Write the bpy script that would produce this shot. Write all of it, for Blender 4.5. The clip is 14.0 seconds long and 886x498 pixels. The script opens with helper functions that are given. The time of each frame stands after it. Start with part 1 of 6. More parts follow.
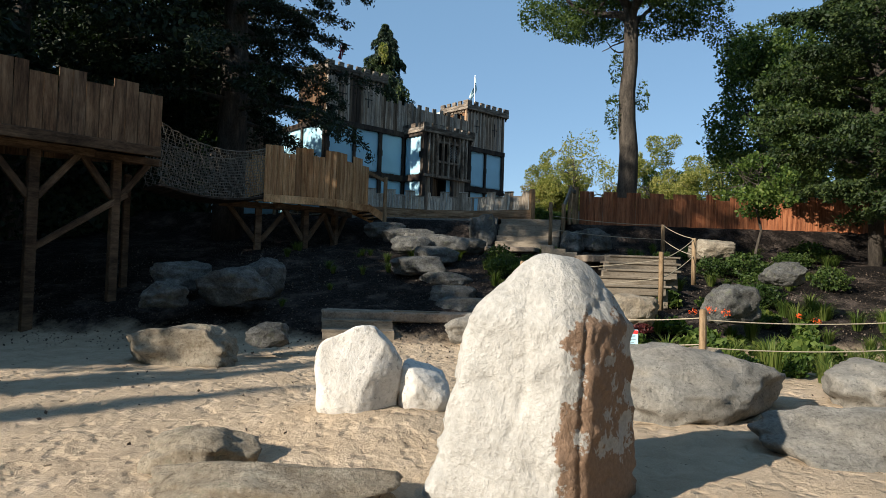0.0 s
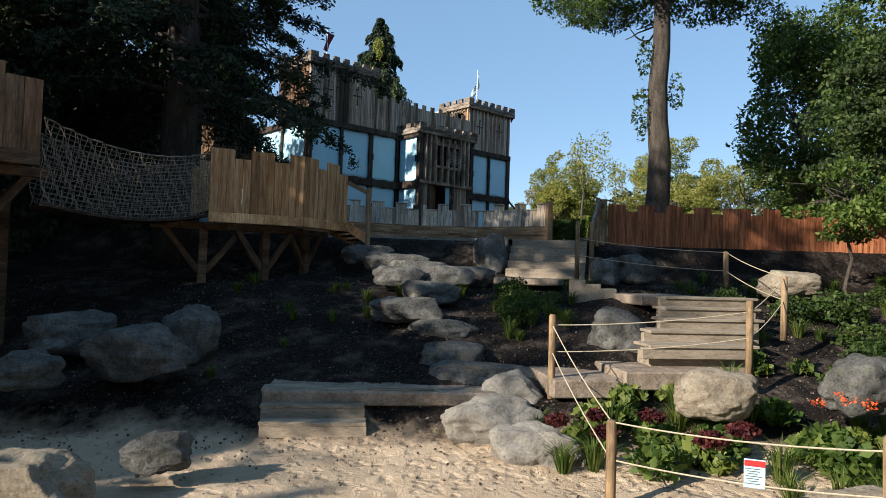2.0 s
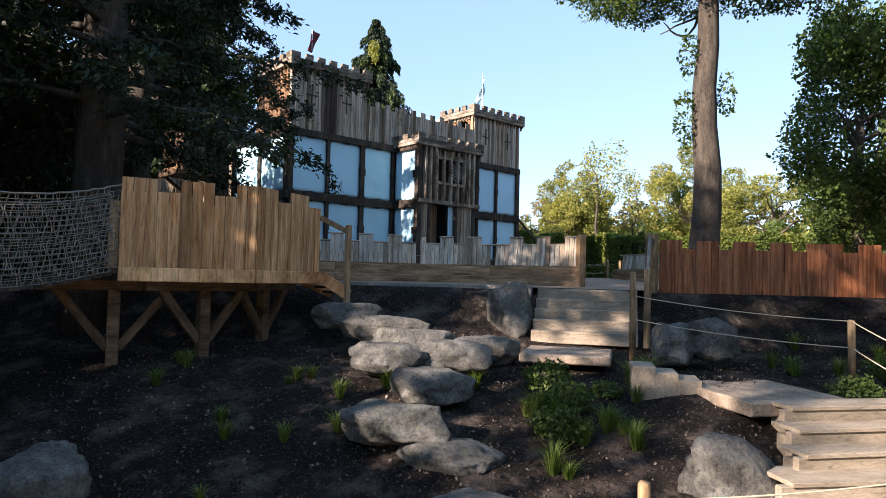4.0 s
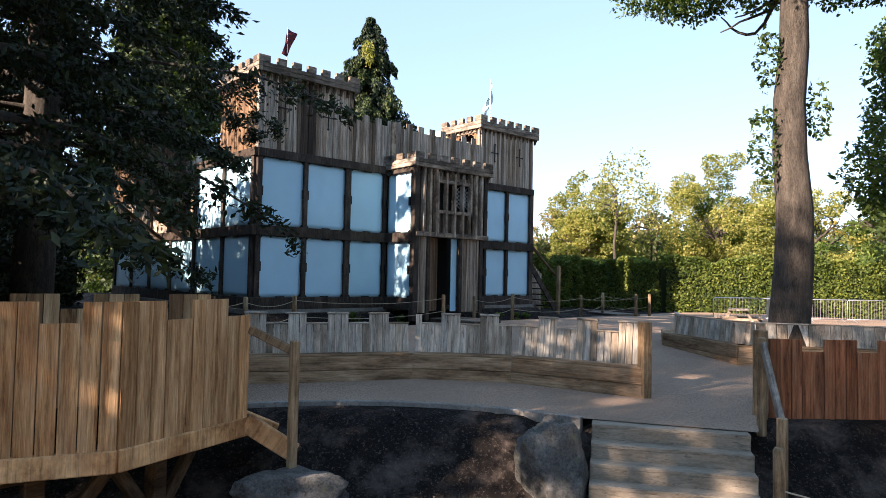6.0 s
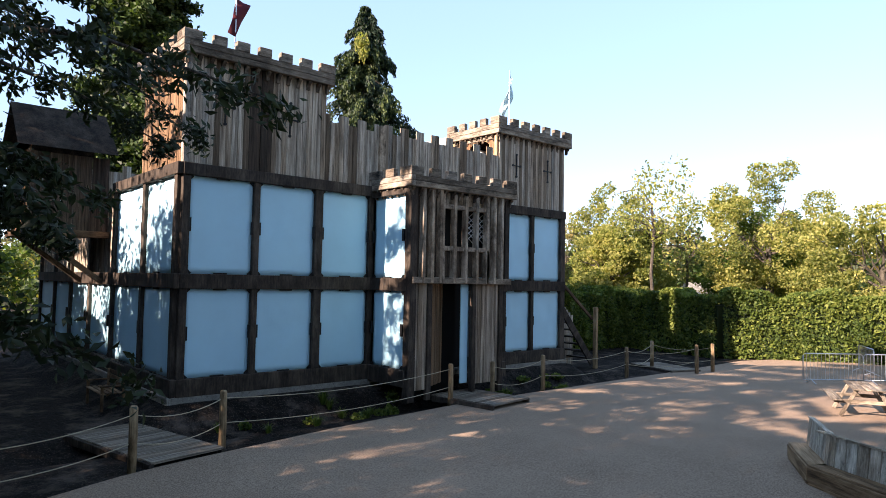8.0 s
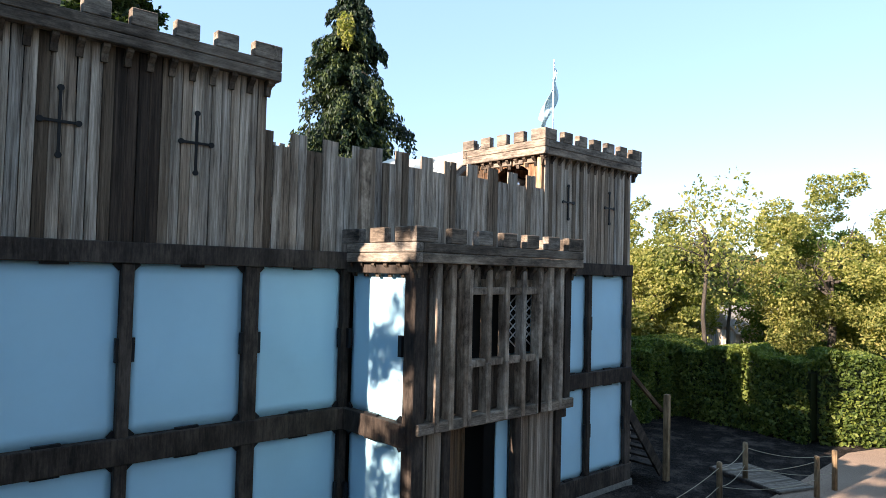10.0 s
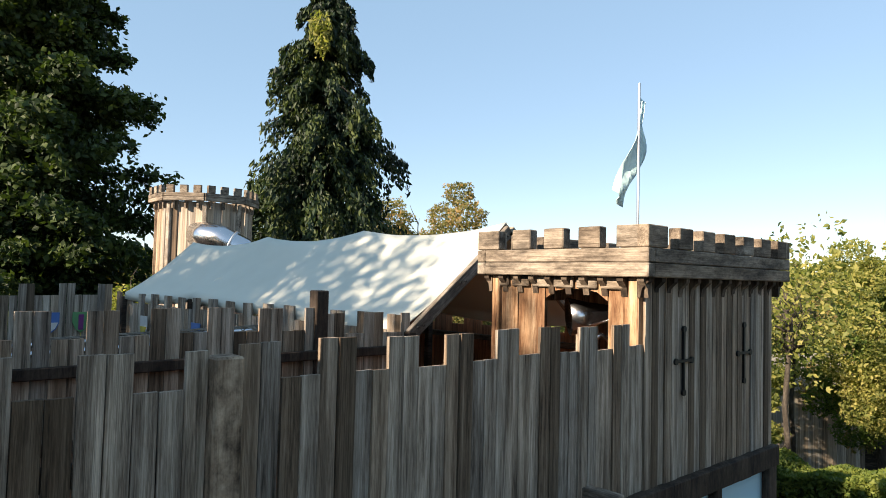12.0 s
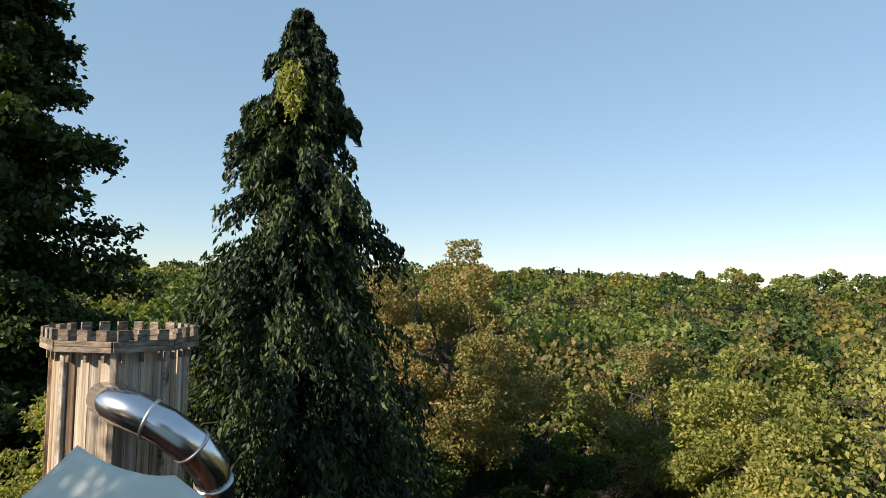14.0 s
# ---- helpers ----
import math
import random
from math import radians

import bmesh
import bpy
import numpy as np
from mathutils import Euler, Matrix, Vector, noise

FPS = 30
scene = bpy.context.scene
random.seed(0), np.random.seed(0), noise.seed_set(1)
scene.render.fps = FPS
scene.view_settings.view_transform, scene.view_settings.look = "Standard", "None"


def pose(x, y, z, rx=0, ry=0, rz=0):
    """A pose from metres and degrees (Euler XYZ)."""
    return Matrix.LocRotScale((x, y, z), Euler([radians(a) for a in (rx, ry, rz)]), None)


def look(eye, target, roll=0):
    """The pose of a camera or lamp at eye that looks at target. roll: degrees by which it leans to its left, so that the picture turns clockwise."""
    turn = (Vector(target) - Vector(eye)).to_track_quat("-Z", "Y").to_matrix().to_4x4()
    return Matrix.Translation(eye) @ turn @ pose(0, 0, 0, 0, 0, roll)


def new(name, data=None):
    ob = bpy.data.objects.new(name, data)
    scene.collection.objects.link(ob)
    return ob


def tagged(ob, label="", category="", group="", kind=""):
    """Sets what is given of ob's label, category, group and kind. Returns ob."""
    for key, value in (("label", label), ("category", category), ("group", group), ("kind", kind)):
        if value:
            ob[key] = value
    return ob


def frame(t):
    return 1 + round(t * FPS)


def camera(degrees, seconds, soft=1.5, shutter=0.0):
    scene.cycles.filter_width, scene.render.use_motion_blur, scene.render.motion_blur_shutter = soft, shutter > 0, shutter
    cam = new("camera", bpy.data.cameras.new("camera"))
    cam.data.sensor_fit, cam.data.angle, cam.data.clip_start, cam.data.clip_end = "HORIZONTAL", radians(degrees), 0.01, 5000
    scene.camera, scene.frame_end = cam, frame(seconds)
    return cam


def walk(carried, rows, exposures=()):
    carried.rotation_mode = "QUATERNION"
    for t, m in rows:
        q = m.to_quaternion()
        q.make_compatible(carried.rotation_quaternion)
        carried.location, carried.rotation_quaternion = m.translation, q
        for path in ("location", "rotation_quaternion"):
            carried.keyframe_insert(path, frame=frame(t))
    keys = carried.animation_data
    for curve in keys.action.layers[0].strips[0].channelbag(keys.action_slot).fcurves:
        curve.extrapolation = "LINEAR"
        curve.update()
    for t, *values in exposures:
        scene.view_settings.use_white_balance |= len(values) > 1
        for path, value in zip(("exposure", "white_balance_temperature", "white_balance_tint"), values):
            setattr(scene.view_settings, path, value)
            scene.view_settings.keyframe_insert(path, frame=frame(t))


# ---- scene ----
cam = camera(67.9, 14.0, soft=0.85)
PATH = [
    (0, (-3.258, -1.634, 1.777), (-1.921, -0.147, 1.835), 1.8),
    (0.5, (-2.522, -0.849, 1.942), (-1.186, 0.639, 1.997), 2.0),
    (1, (-1.808, -0.003, 2.088), (-0.468, 1.482, 2.146), 1.95),
    (1.5, (-1.005, 0.84, 2.312), (0.332, 2.326, 2.376), 1.8),
    (2, (-0.174, 1.725, 2.655), (1.162, 3.212, 2.72), 1.8),
    (2.5, (0.64, 2.617, 2.984), (1.974, 4.106, 3.055), 1.6),
    (3, (1.393, 3.486, 3.317), (2.726, 4.975, 3.387), 1.6),
    (3.2, (1.675, 3.821, 3.351), (3.009, 5.309, 3.436), 1.6),
    (5.3, (4.815, 7.502, 5.183), (6.144, 8.995, 5.261), 1.0),
    (5.5, (5.199, 7.924, 5.337), (6.527, 9.417, 5.416), 1.1),
    (6, (6.136, 8.986, 5.767), (7.464, 10.479, 5.848), 1.2),
    (6.5, (7.216, 10.266, 6.181), (8.542, 11.761, 6.264), 1.3),
    (7, (8.415, 11.715, 6.614), (9.741, 13.209, 6.7), 1.2),
    (7.5, (9.593, 13.178, 7.107), (10.916, 14.675, 7.196), 1.1),
    (7.7, (10.076, 13.613, 7.2), (11.39, 15.117, 7.297), 1.1),
    (10, (15.524, 20.712, 9.841), (16.863, 22.196, 9.912), 1.4),
    (10.5, (16.797, 22.201, 10.494), (18.133, 23.688, 10.563), 1.5),
    (11, (18.086, 23.686, 11.106), (19.427, 25.168, 11.185), 1.1),
    (11.5, (19.346, 25.046, 11.755), (20.683, 26.53, 11.845), 1.3),
    (12, (20.579, 26.38, 12.604), (21.915, 27.866, 12.69), 1.4),
    (12.5, (21.658, 27.659, 13.698), (22.993, 29.145, 13.782), 1.5),
    (13, (22.745, 28.839, 14.757), (24.08, 30.326, 14.838), 1.6),
    (13.5, (23.647, 29.964, 15.743), (24.984, 31.45, 15.83), 1.4),
    (14, (24.4, 31.121, 16.606), (25.738, 32.604, 16.708), 1.3),
]
EXPOSURES = [(0, 0.6, 6500, 10), (1.2, 0.54, 6500, 11), (2, 0.84, 6500, 12), (2.5, 1.35, 6650, 15), (3, 1.5, 6700, 18), (5.3, 1.84, 7300, 25), (7.7, 1.86, 7300, 25), (10, 1.74, 7000, 20), (11, 1.5, 7200, 18), (12.5, 1.1, 7800, 14), (14, 0.86, 7400, 13)]
walk(cam, [(t, look(eye, target, roll)) for t, eye, target, roll in PATH], EXPOSURES)

# ---------------------------------------------------------------- light
SUN_AZ, SUN_EL = (-1.0, 0.10), 25.0
sun_dir = Vector((SUN_AZ[0], SUN_AZ[1], 0)).normalized() * math.cos(radians(SUN_EL)) + Vector((0, 0, math.sin(radians(SUN_EL))))
world = bpy.data.worlds.new("sky")
scene.world = world
world.use_nodes = True
wn = world.node_tree.nodes
sky = wn.new("ShaderNodeTexSky")
sky.sky_type = "NISHITA"
sky.sun_disc = False
sky.sun_elevation = radians(SUN_EL)
sky.sun_rotation = math.atan2(sun_dir.x, sun_dir.y)
sky.altitude = 1500
sky.air_density, sky.dust_density, sky.ozone_density = 1.0, 0.0, 1.3
wn["Background"].inputs["Strength"].default_value = 0.102
# high thin haze evens the blue out
haze = wn.new("ShaderNodeMix")
haze.data_type = "RGBA"
haze.inputs[0].default_value = 0.55
haze.inputs[7].default_value = (1.55, 2.95, 4.55, 1)
world.node_tree.links.new(sky.outputs[0], haze.inputs[6])
world.node_tree.links.new(haze.outputs[2], wn["Background"].inputs["Color"])
sun = new("sun", bpy.data.lights.new("sun", "SUN"))
sun.data.energy, sun.data.angle, sun.data.color = 5.0, radians(0.55), (1.0, 0.91, 0.78)
sun.matrix_world = look(sun_dir * 80, (0, 0, 0))

# ---------------------------------------------------------------- materials


def mat(name, rough=0.8, metal=0.0, spec=0.3):
    m = bpy.data.materials.new(name)
    m.use_nodes = True
    nt = m.node_tree
    b = nt.nodes["Principled BSDF"]
    b.inputs["Roughness"].default_value = rough
    b.inputs["Metallic"].default_value = metal
    b.inputs["Specular IOR Level"].default_value = spec
    return m, nt, b


def N(nt, kind, **kw):
    n = nt.nodes.new(kind)
    for k, v in kw.items():
        n.inputs[k.replace("_", " ")].default_value = v
    return n


def ramp(nt, fac, stops):
    r = nt.nodes.new("ShaderNodeValToRGB")
    els = r.color_ramp.elements
    while len(els) < len(stops):
        els.new(0.5)
    for e, (p, c) in zip(els, stops):
        e.position, e.color = p, (*c, 1)
    nt.links.new(fac, r.inputs[0])
    return r.outputs[0]


def mixc(nt, fac, a, b, mode="MIX"):
    m = nt.nodes.new("ShaderNodeMix")
    m.data_type, m.blend_type = "RGBA", mode
    for sock, v in ((m.inputs[0], fac), (m.inputs[6], a), (m.inputs[7], b)):
        if isinstance(v, (int, float)):
            sock.default_value = v
        elif isinstance(v, tuple):
            sock.default_value = (*v, 1)
        else:
            nt.links.new(v, sock)
    return m.outputs[2]


def coords(nt, scale, kind="Object", rand=True):
    tc = nt.nodes.new("ShaderNodeTexCoord")
    mp = nt.nodes.new("ShaderNodeMapping")
    mp.inputs["Scale"].default_value = scale
    nt.links.new(tc.outputs[kind], mp.inputs[0])
    if rand:
        oi = nt.nodes.new("ShaderNodeObjectInfo")
        mul = nt.nodes.new("ShaderNodeVectorMath")
        mul.operation = "SCALE"
        mul.inputs[0].default_value = (31.0, 17.0, 23.0)
        nt.links.new(oi.outputs["Random"], mul.inputs["Scale"])
        nt.links.new(mul.outputs[0], mp.inputs["Location"])
    return mp.outputs[0]


def noise_tex(nt, vec, scale, detail=4.0, rough=0.6):
    n = N(nt, "ShaderNodeTexNoise", Scale=scale, Detail=detail, Roughness=rough)
    nt.links.new(vec, n.inputs["Vector"])
    return n.outputs["Fac"]


def bump(nt, b, height, strength, dist):
    bm_ = N(nt, "ShaderNodeBump", Strength=strength, Distance=dist)
    nt.links.new(height, bm_.inputs["Height"])
    nt.links.new(bm_.outputs[0], b.inputs["Normal"])


def wood(name, dark, mid, light, scale=(2.6, 4, 2.0), rough=0.82, vary=0.5, stain=(0.03, 0.022, 0.018), stains=0.45):
    """Timber: grain along the long axis, knots, stains, a tone of its own for every board."""
    m, nt, b = mat(name, rough, 0, 0.25)
    v = coords(nt, scale)
    g = noise_tex(nt, v, 3.6, 7, 0.75)
    streak = noise_tex(nt, v, 0.5, 6, 0.72)
    both = nt.nodes.new("ShaderNodeMath")
    both.operation = "MULTIPLY_ADD"
    nt.links.new(streak, both.inputs[0])
    both.inputs[1].default_value = 0.9
    half = nt.nodes.new("ShaderNodeMath")
    half.operation = "MULTIPLY"
    half.inputs[1].default_value = 0.34
    nt.links.new(g, half.inputs[0])
    nt.links.new(half.outputs[0], both.inputs[2])
    col = ramp(nt, both.outputs[0], [(0.44, dark), (0.58, mid), (0.76, light)])
    blot = noise_tex(nt, coords(nt, (2.2, 1.0, 1.3) if scale[2] < 3 else (0.9, 4, 4)), 1.0, 7, 0.72)
    col = mixc(nt, 1.0, col, ramp(nt, blot, [(0.3, (0.50, 0.47, 0.45)), (0.5, (0.97, 0.96, 0.95)), (0.7, (1.28, 1.30, 1.32))]), "MULTIPLY")
    fine = noise_tex(nt, coords(nt, (30, 30, 1.8) if scale[2] < 3 else (1.8, 60, 60)), 1.0, 5, 0.7)
    col = mixc(nt, 1.0, col, ramp(nt, fine, [(0.36, (0.62, 0.60, 0.58)), (0.5, (1, 1, 1)), (0.66, (1.2, 1.2, 1.2))]), "MULTIPLY")
    big = noise_tex(nt, v, 0.55, 3, 0.6)
    col = mixc(nt, ramp(nt, big, [(0.5 - 0.12 * stains, (0, 0, 0)), (0.78, (stains, stains, stains))]), col, stain)
    oi = nt.nodes.new("ShaderNodeObjectInfo")
    tone = ramp(nt, oi.outputs["Random"], [(0.0, (1 - vary, 1 - vary * 1.08, 1 - vary * 1.15)), (0.25, (1.0, 1 - vary * 0.16, 1 - vary * 0.3)), (0.5, (1, 1, 1)), (0.75, (1 + vary * 0.5, 1 + vary * 0.45, 1 + vary * 0.4)), (0.9, (1 - vary * 0.3, 1 - vary * 0.24, 1 - vary * 0.16)), (1.0, (1 + vary * 0.3, 1 + vary * 0.1, 1 - vary * 0.1))])
    col = mixc(nt, 1.0, col, tone, "MULTIPLY")
    nt.links.new(col, b.inputs["Base Color"])
    bump(nt, b, fine, 0.8, 0.012)
    return m


def stone(name, dark, mid, light, scale=1.0, rough=0.85, moss=None, rel=0.6):
    m, nt, b = mat(name, rough, 0, 0.3)
    v = coords(nt, scale if isinstance(scale, tuple) else (scale, scale, scale))
    g = noise_tex(nt, v, 2.2, 8, 0.65)
    f = noise_tex(nt, v, 17.0, 6, 0.75)
    col = ramp(nt, g, [(0.3, dark), (0.5, mid), (0.7, light)])
    col = mixc(nt, 0.34, col, ramp(nt, f, [(0.38, dark), (0.62, light)]))
    pit = noise_tex(nt, v, 9.0, 6, 0.8)
    col = mixc(nt, ramp(nt, pit, [(0.34, (0.75, 0.75, 0.75)), (0.46, (0, 0, 0))]), col, tuple(0.45 * q for q in dark))
    if moss:
        p = noise_tex(nt, v, 4.5, 6, 0.75)
        col = mixc(nt, ramp(nt, p, [(0.56, (0, 0, 0)), (0.66, (0.8, 0.8, 0.8))]), col, moss)
    nt.links.new(col, b.inputs["Base Color"])
    hi = N(nt, "ShaderNodeMath", )
    hi.operation = "ADD"
    nt.links.new(g, hi.inputs[0])
    nt.links.new(f, hi.inputs[1])
    bump(nt, b, hi.outputs[0], rel, 0.05)
    return m


def leafy(name, a, b_, c, scale=0.35, trans=0.35, rough=0.55):
    """Foliage: colour drifts over the crown and from leaf to leaf, some light shines through."""
    m, nt, b = mat(name, rough, 0, 0.25)
    v = coords(nt, (1, 1, 1), "Object", True)
    big = noise_tex(nt, v, scale, 3, 0.6)
    geo = nt.nodes.new("ShaderNodeNewGeometry")
    add = nt.nodes.new("ShaderNodeMath")
    add.operation = "MULTIPLY_ADD"
    nt.links.new(geo.outputs["Random Per Island"], add.inputs[0])
    add.inputs[1].default_value = 0.5
    nt.links.new(big, add.inputs[2])
    col = ramp(nt, add.outputs[0], [(0.42, a), (0.72, b_), (0.98, c)])
    nt.links.new(col, b.inputs["Base Color"])
    tr = nt.nodes.new("ShaderNodeBsdfTranslucent")
    nt.links.new(mixc(nt, 1.0, col, (1.3, 1.5, 0.6), "MULTIPLY"), tr.inputs["Color"])
    mx = nt.nodes.new("ShaderNodeMixShader")
    mx.inputs[0].default_value = trans
    nt.links.new(b.outputs[0], mx.inputs[1])
    nt.links.new(tr.outputs[0], mx.inputs[2])
    nt.links.new(mx.outputs[0], nt.nodes["Material Output"].inputs["Surface"])
    return m


def plain(name, col, rough=0.6, metal=0.0, var=0.15, scale=3.0, spec=0.3):
    m, nt, b = mat(name, rough, metal, spec)
    v = coords(nt, (1, 1, 1))
    g = noise_tex(nt, v, scale, 5, 0.6)
    lo, hi = tuple(x * (1 - var) for x in col), tuple(min(1, x * (1 + var)) for x in col)
    nt.links.new(ramp(nt, g, [(0.3, lo), (0.7, hi)]), b.inputs["Base Color"])
    bump(nt, b, g, 0.15, 0.01)
    return m


M = {}
M["plank"] = wood("weathered_plank", (0.045, 0.034, 0.026), (0.325, 0.27, 0.215), (0.62, 0.55, 0.46), vary=0.68, stain=(0.05, 0.036, 0.028), stains=0.55)
M["plank_warm"] = wood("brown_plank", (0.05, 0.029, 0.017), (0.155, 0.094, 0.054), (0.28, 0.185, 0.11), vary=0.4, stain=(0.06, 0.03, 0.015))
M["plank_red"] = wood("red_brown_plank", (0.07, 0.024, 0.012), (0.34, 0.122, 0.054), (0.48, 0.205, 0.10), vary=0.35, stain=(0.03, 0.015, 0.01))
M["plank_new"] = wood("oak_plank", (0.14, 0.06, 0.022), (0.50, 0.29, 0.135), (0.69, 0.455, 0.25), vary=0.5, stain=(0.24, 0.085, 0.03), stains=0.75)
M["plank_gate"] = wood("gate_plank", (0.045, 0.032, 0.023), (0.28, 0.222, 0.17), (0.55, 0.465, 0.375), vary=0.55, stain=(0.04, 0.022, 0.014), stains=0.6)
M["plank_arch"] = wood("sunned_plank", (0.07, 0.03, 0.014), (0.25, 0.145, 0.08), (0.46, 0.33, 0.215), scale=(2, 9, 1.2), vary=0.4, stain=(0.16, 0.05, 0.02), stains=0.6)
M["picket"] = wood("grey_picket", (0.13, 0.118, 0.098), (0.43, 0.39, 0.325), (0.62, 0.57, 0.48), vary=0.6, stain=(0.12, 0.085, 0.05))
M["frame"] = wood("dark_timber", (0.012, 0.010, 0.009), (0.045, 0.034, 0.027), (0.10, 0.078, 0.062), scale=(6, 6, 2), vary=0.3)
M["beam"] = wood("timber_beam", (0.025, 0.016, 0.01), (0.095, 0.06, 0.036), (0.20, 0.135, 0.083), scale=(2.2, 6, 6), vary=0.3, stain=(0.04, 0.02, 0.012))
M["post"] = wood("timber_post", (0.09, 0.06, 0.032), (0.27, 0.185, 0.105), (0.40, 0.29, 0.175), scale=(9, 9, 2), vary=0.3)
M["parapet"] = wood("parapet_timber", (0.04, 0.033, 0.027), (0.18, 0.15, 0.12), (0.40, 0.345, 0.28), scale=(2.2, 6, 6), vary=0.4)
# timber colour darkened to carry the shadow under the parapet overhang
M["corbel"] = wood("shaded_corbel_timber", (0.02, 0.015, 0.011), (0.08, 0.06, 0.045), (0.20, 0.16, 0.12), vary=0.4)
M["curb"] = wood("curb_timber", (0.08, 0.045, 0.024), (0.31, 0.195, 0.11), (0.48, 0.33, 0.205), scale=(1.2, 6, 6), vary=0.3, stain=(0.08, 0.04, 0.02))
M["plank_dark"] = wood("dark_brown_plank", (0.016, 0.012, 0.009), (0.055, 0.040, 0.030), (0.125, 0.094, 0.072), vary=0.4, stain=(0.03, 0.016, 0.01))
M["riser"] = wood("riser_timber", (0.06, 0.042, 0.026), (0.145, 0.108, 0.07), (0.23, 0.175, 0.12), scale=(0.8, 5, 5), vary=0.15)
M["dirt"] = stone("trodden_dirt", (0.10, 0.075, 0.055), (0.26, 0.205, 0.155), (0.42, 0.345, 0.27), 1.6, rel=0.5)
M["step"] = stone("worn_step_timber", (0.15, 0.12, 0.085), (0.285, 0.235, 0.175), (0.40, 0.34, 0.265), (0.7, 2.5, 2.5), rel=0.3)
# white sheet with the blue of reflected sky mixed into its colour
M["canvas"] = plain("sky_tinted_sheet", (0.42, 0.71, 0.85), 0.55, var=0.03, scale=1.2)
M["tent"] = plain("cream_canvas", (0.66, 0.66, 0.57), 0.75, var=0.04, scale=1.0)
M["black"] = plain("black_iron", (0.012, 0.012, 0.013), 0.5, 0.2)
# black that stands in for the shade of unlit insides
M["dark"] = plain("inside_shade_black", (0.008, 0.007, 0.006), 0.9)
M["steel"] = plain("steel", (0.62, 0.63, 0.65), 0.22, 1.0, 0.05, 2.0)
M["galv"] = plain("galvanised_steel", (0.55, 0.56, 0.58), 0.4, 0.9, 0.1)
M["rope"] = plain("rope", (0.42, 0.36, 0.26), 0.9, 0, 0.25, 40)
M["net"] = plain("net_rope", (0.19, 0.17, 0.14), 0.9, 0, 0.25, 40)
M["felt"] = plain("roof_felt", (0.05, 0.05, 0.053), 0.9, 0, 0.3, 8)
M["rock"] = stone("grey_rock", (0.028, 0.027, 0.025), (0.10, 0.099, 0.092), (0.27, 0.265, 0.244), 1.6, moss=(0.13, 0.14, 0.085), rel=1.0)
M["rock_pale"] = stone("pale_rock", (0.30, 0.275, 0.235), (0.50, 0.47, 0.42), (0.66, 0.635, 0.58), 1.2, rel=0.9)
M["rock_white"] = stone("white_rock", (0.52, 0.48, 0.42), (0.68, 0.645, 0.59), (0.78, 0.755, 0.71), 1.2, rel=0.5)
M["rock_tan"] = stone("tan_rock", (0.15, 0.115, 0.075), (0.30, 0.25, 0.185), (0.46, 0.405, 0.315), 1.4, moss=(0.20, 0.19, 0.13), rel=0.9)
M["rock_mid"] = stone("mid_grey_rock", (0.14, 0.13, 0.11), (0.28, 0.26, 0.225), (0.42, 0.395, 0.345), 1.5, rel=0.9)
M["concrete"] = stone("concrete", (0.12, 0.11, 0.095), (0.22, 0.205, 0.18), (0.32, 0.30, 0.265), 1.5, rel=0.3)
M["bark"] = stone("bark", (0.012, 0.010, 0.008), (0.065, 0.053, 0.042), (0.16, 0.135, 0.108), (3.2, 3.2, 0.7), rel=1.0)
M["oak_leaf"] = leafy("oak_leaf", (0.018, 0.034, 0.010), (0.045, 0.08, 0.020), (0.10, 0.14, 0.035))
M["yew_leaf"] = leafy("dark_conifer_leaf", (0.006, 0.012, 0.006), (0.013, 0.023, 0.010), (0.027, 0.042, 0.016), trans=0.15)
M["cypress_leaf"] = leafy("cypress_leaf", (0.006, 0.015, 0.010), (0.018, 0.036, 0.020), (0.075, 0.10, 0.032), scale=0.5, trans=0.2)
M["pine_leaf"] = leafy("pine_leaf", (0.012, 0.024, 0.009), (0.028, 0.05, 0.015), (0.065, 0.095, 0.025), trans=0.25)
M["lime_leaf"] = leafy("yellow_green_leaf", (0.085, 0.105, 0.03), (0.205, 0.22, 0.062), (0.38, 0.34, 0.115), trans=0.45)
M["autumn_leaf"] = leafy("autumn_leaf", (0.085, 0.095, 0.032), (0.19, 0.185, 0.068), (0.33, 0.21, 0.09), trans=0.35)
M["green_leaf"] = leafy("green_leaf", (0.03, 0.06, 0.014), (0.075, 0.125, 0.028), (0.16, 0.21, 0.05), trans=0.4)
M["robinia_leaf"] = leafy("robinia_leaf", (0.012, 0.025, 0.010), (0.032, 0.055, 0.019), (0.085, 0.115, 0.036), scale=0.3, trans=0.35)
M["hedge_leaf"] = leafy("hedge_leaf", (0.034, 0.062, 0.016), (0.09, 0.13, 0.028), (0.19, 0.22, 0.05), scale=0.6, trans=0.35)
M["wood_leaf"] = leafy("far_wood_leaf", (0.035, 0.065, 0.016), (0.085, 0.12, 0.03), (0.19, 0.19, 0.05), scale=0.05, trans=0.4)
M["wood_leaf_gold"] = leafy("far_wood_gold", (0.07, 0.085, 0.02), (0.17, 0.15, 0.035), (0.28, 0.20, 0.05), scale=0.05, trans=0.4)
M["wood_leaf_dark"] = leafy("far_wood_dark", (0.018, 0.038, 0.014), (0.04, 0.07, 0.022), (0.08, 0.11, 0.03), scale=0.05, trans=0.3)
M["wood_leaf_olive"] = leafy("far_wood_olive", (0.05, 0.06, 0.022), (0.11, 0.105, 0.04), (0.2, 0.15, 0.06), scale=0.05, trans=0.35)
M["wood_leaf_light"] = leafy("far_wood_light", (0.07, 0.10, 0.028), (0.14, 0.18, 0.05), (0.25, 0.27, 0.09), scale=0.05, trans=0.4)
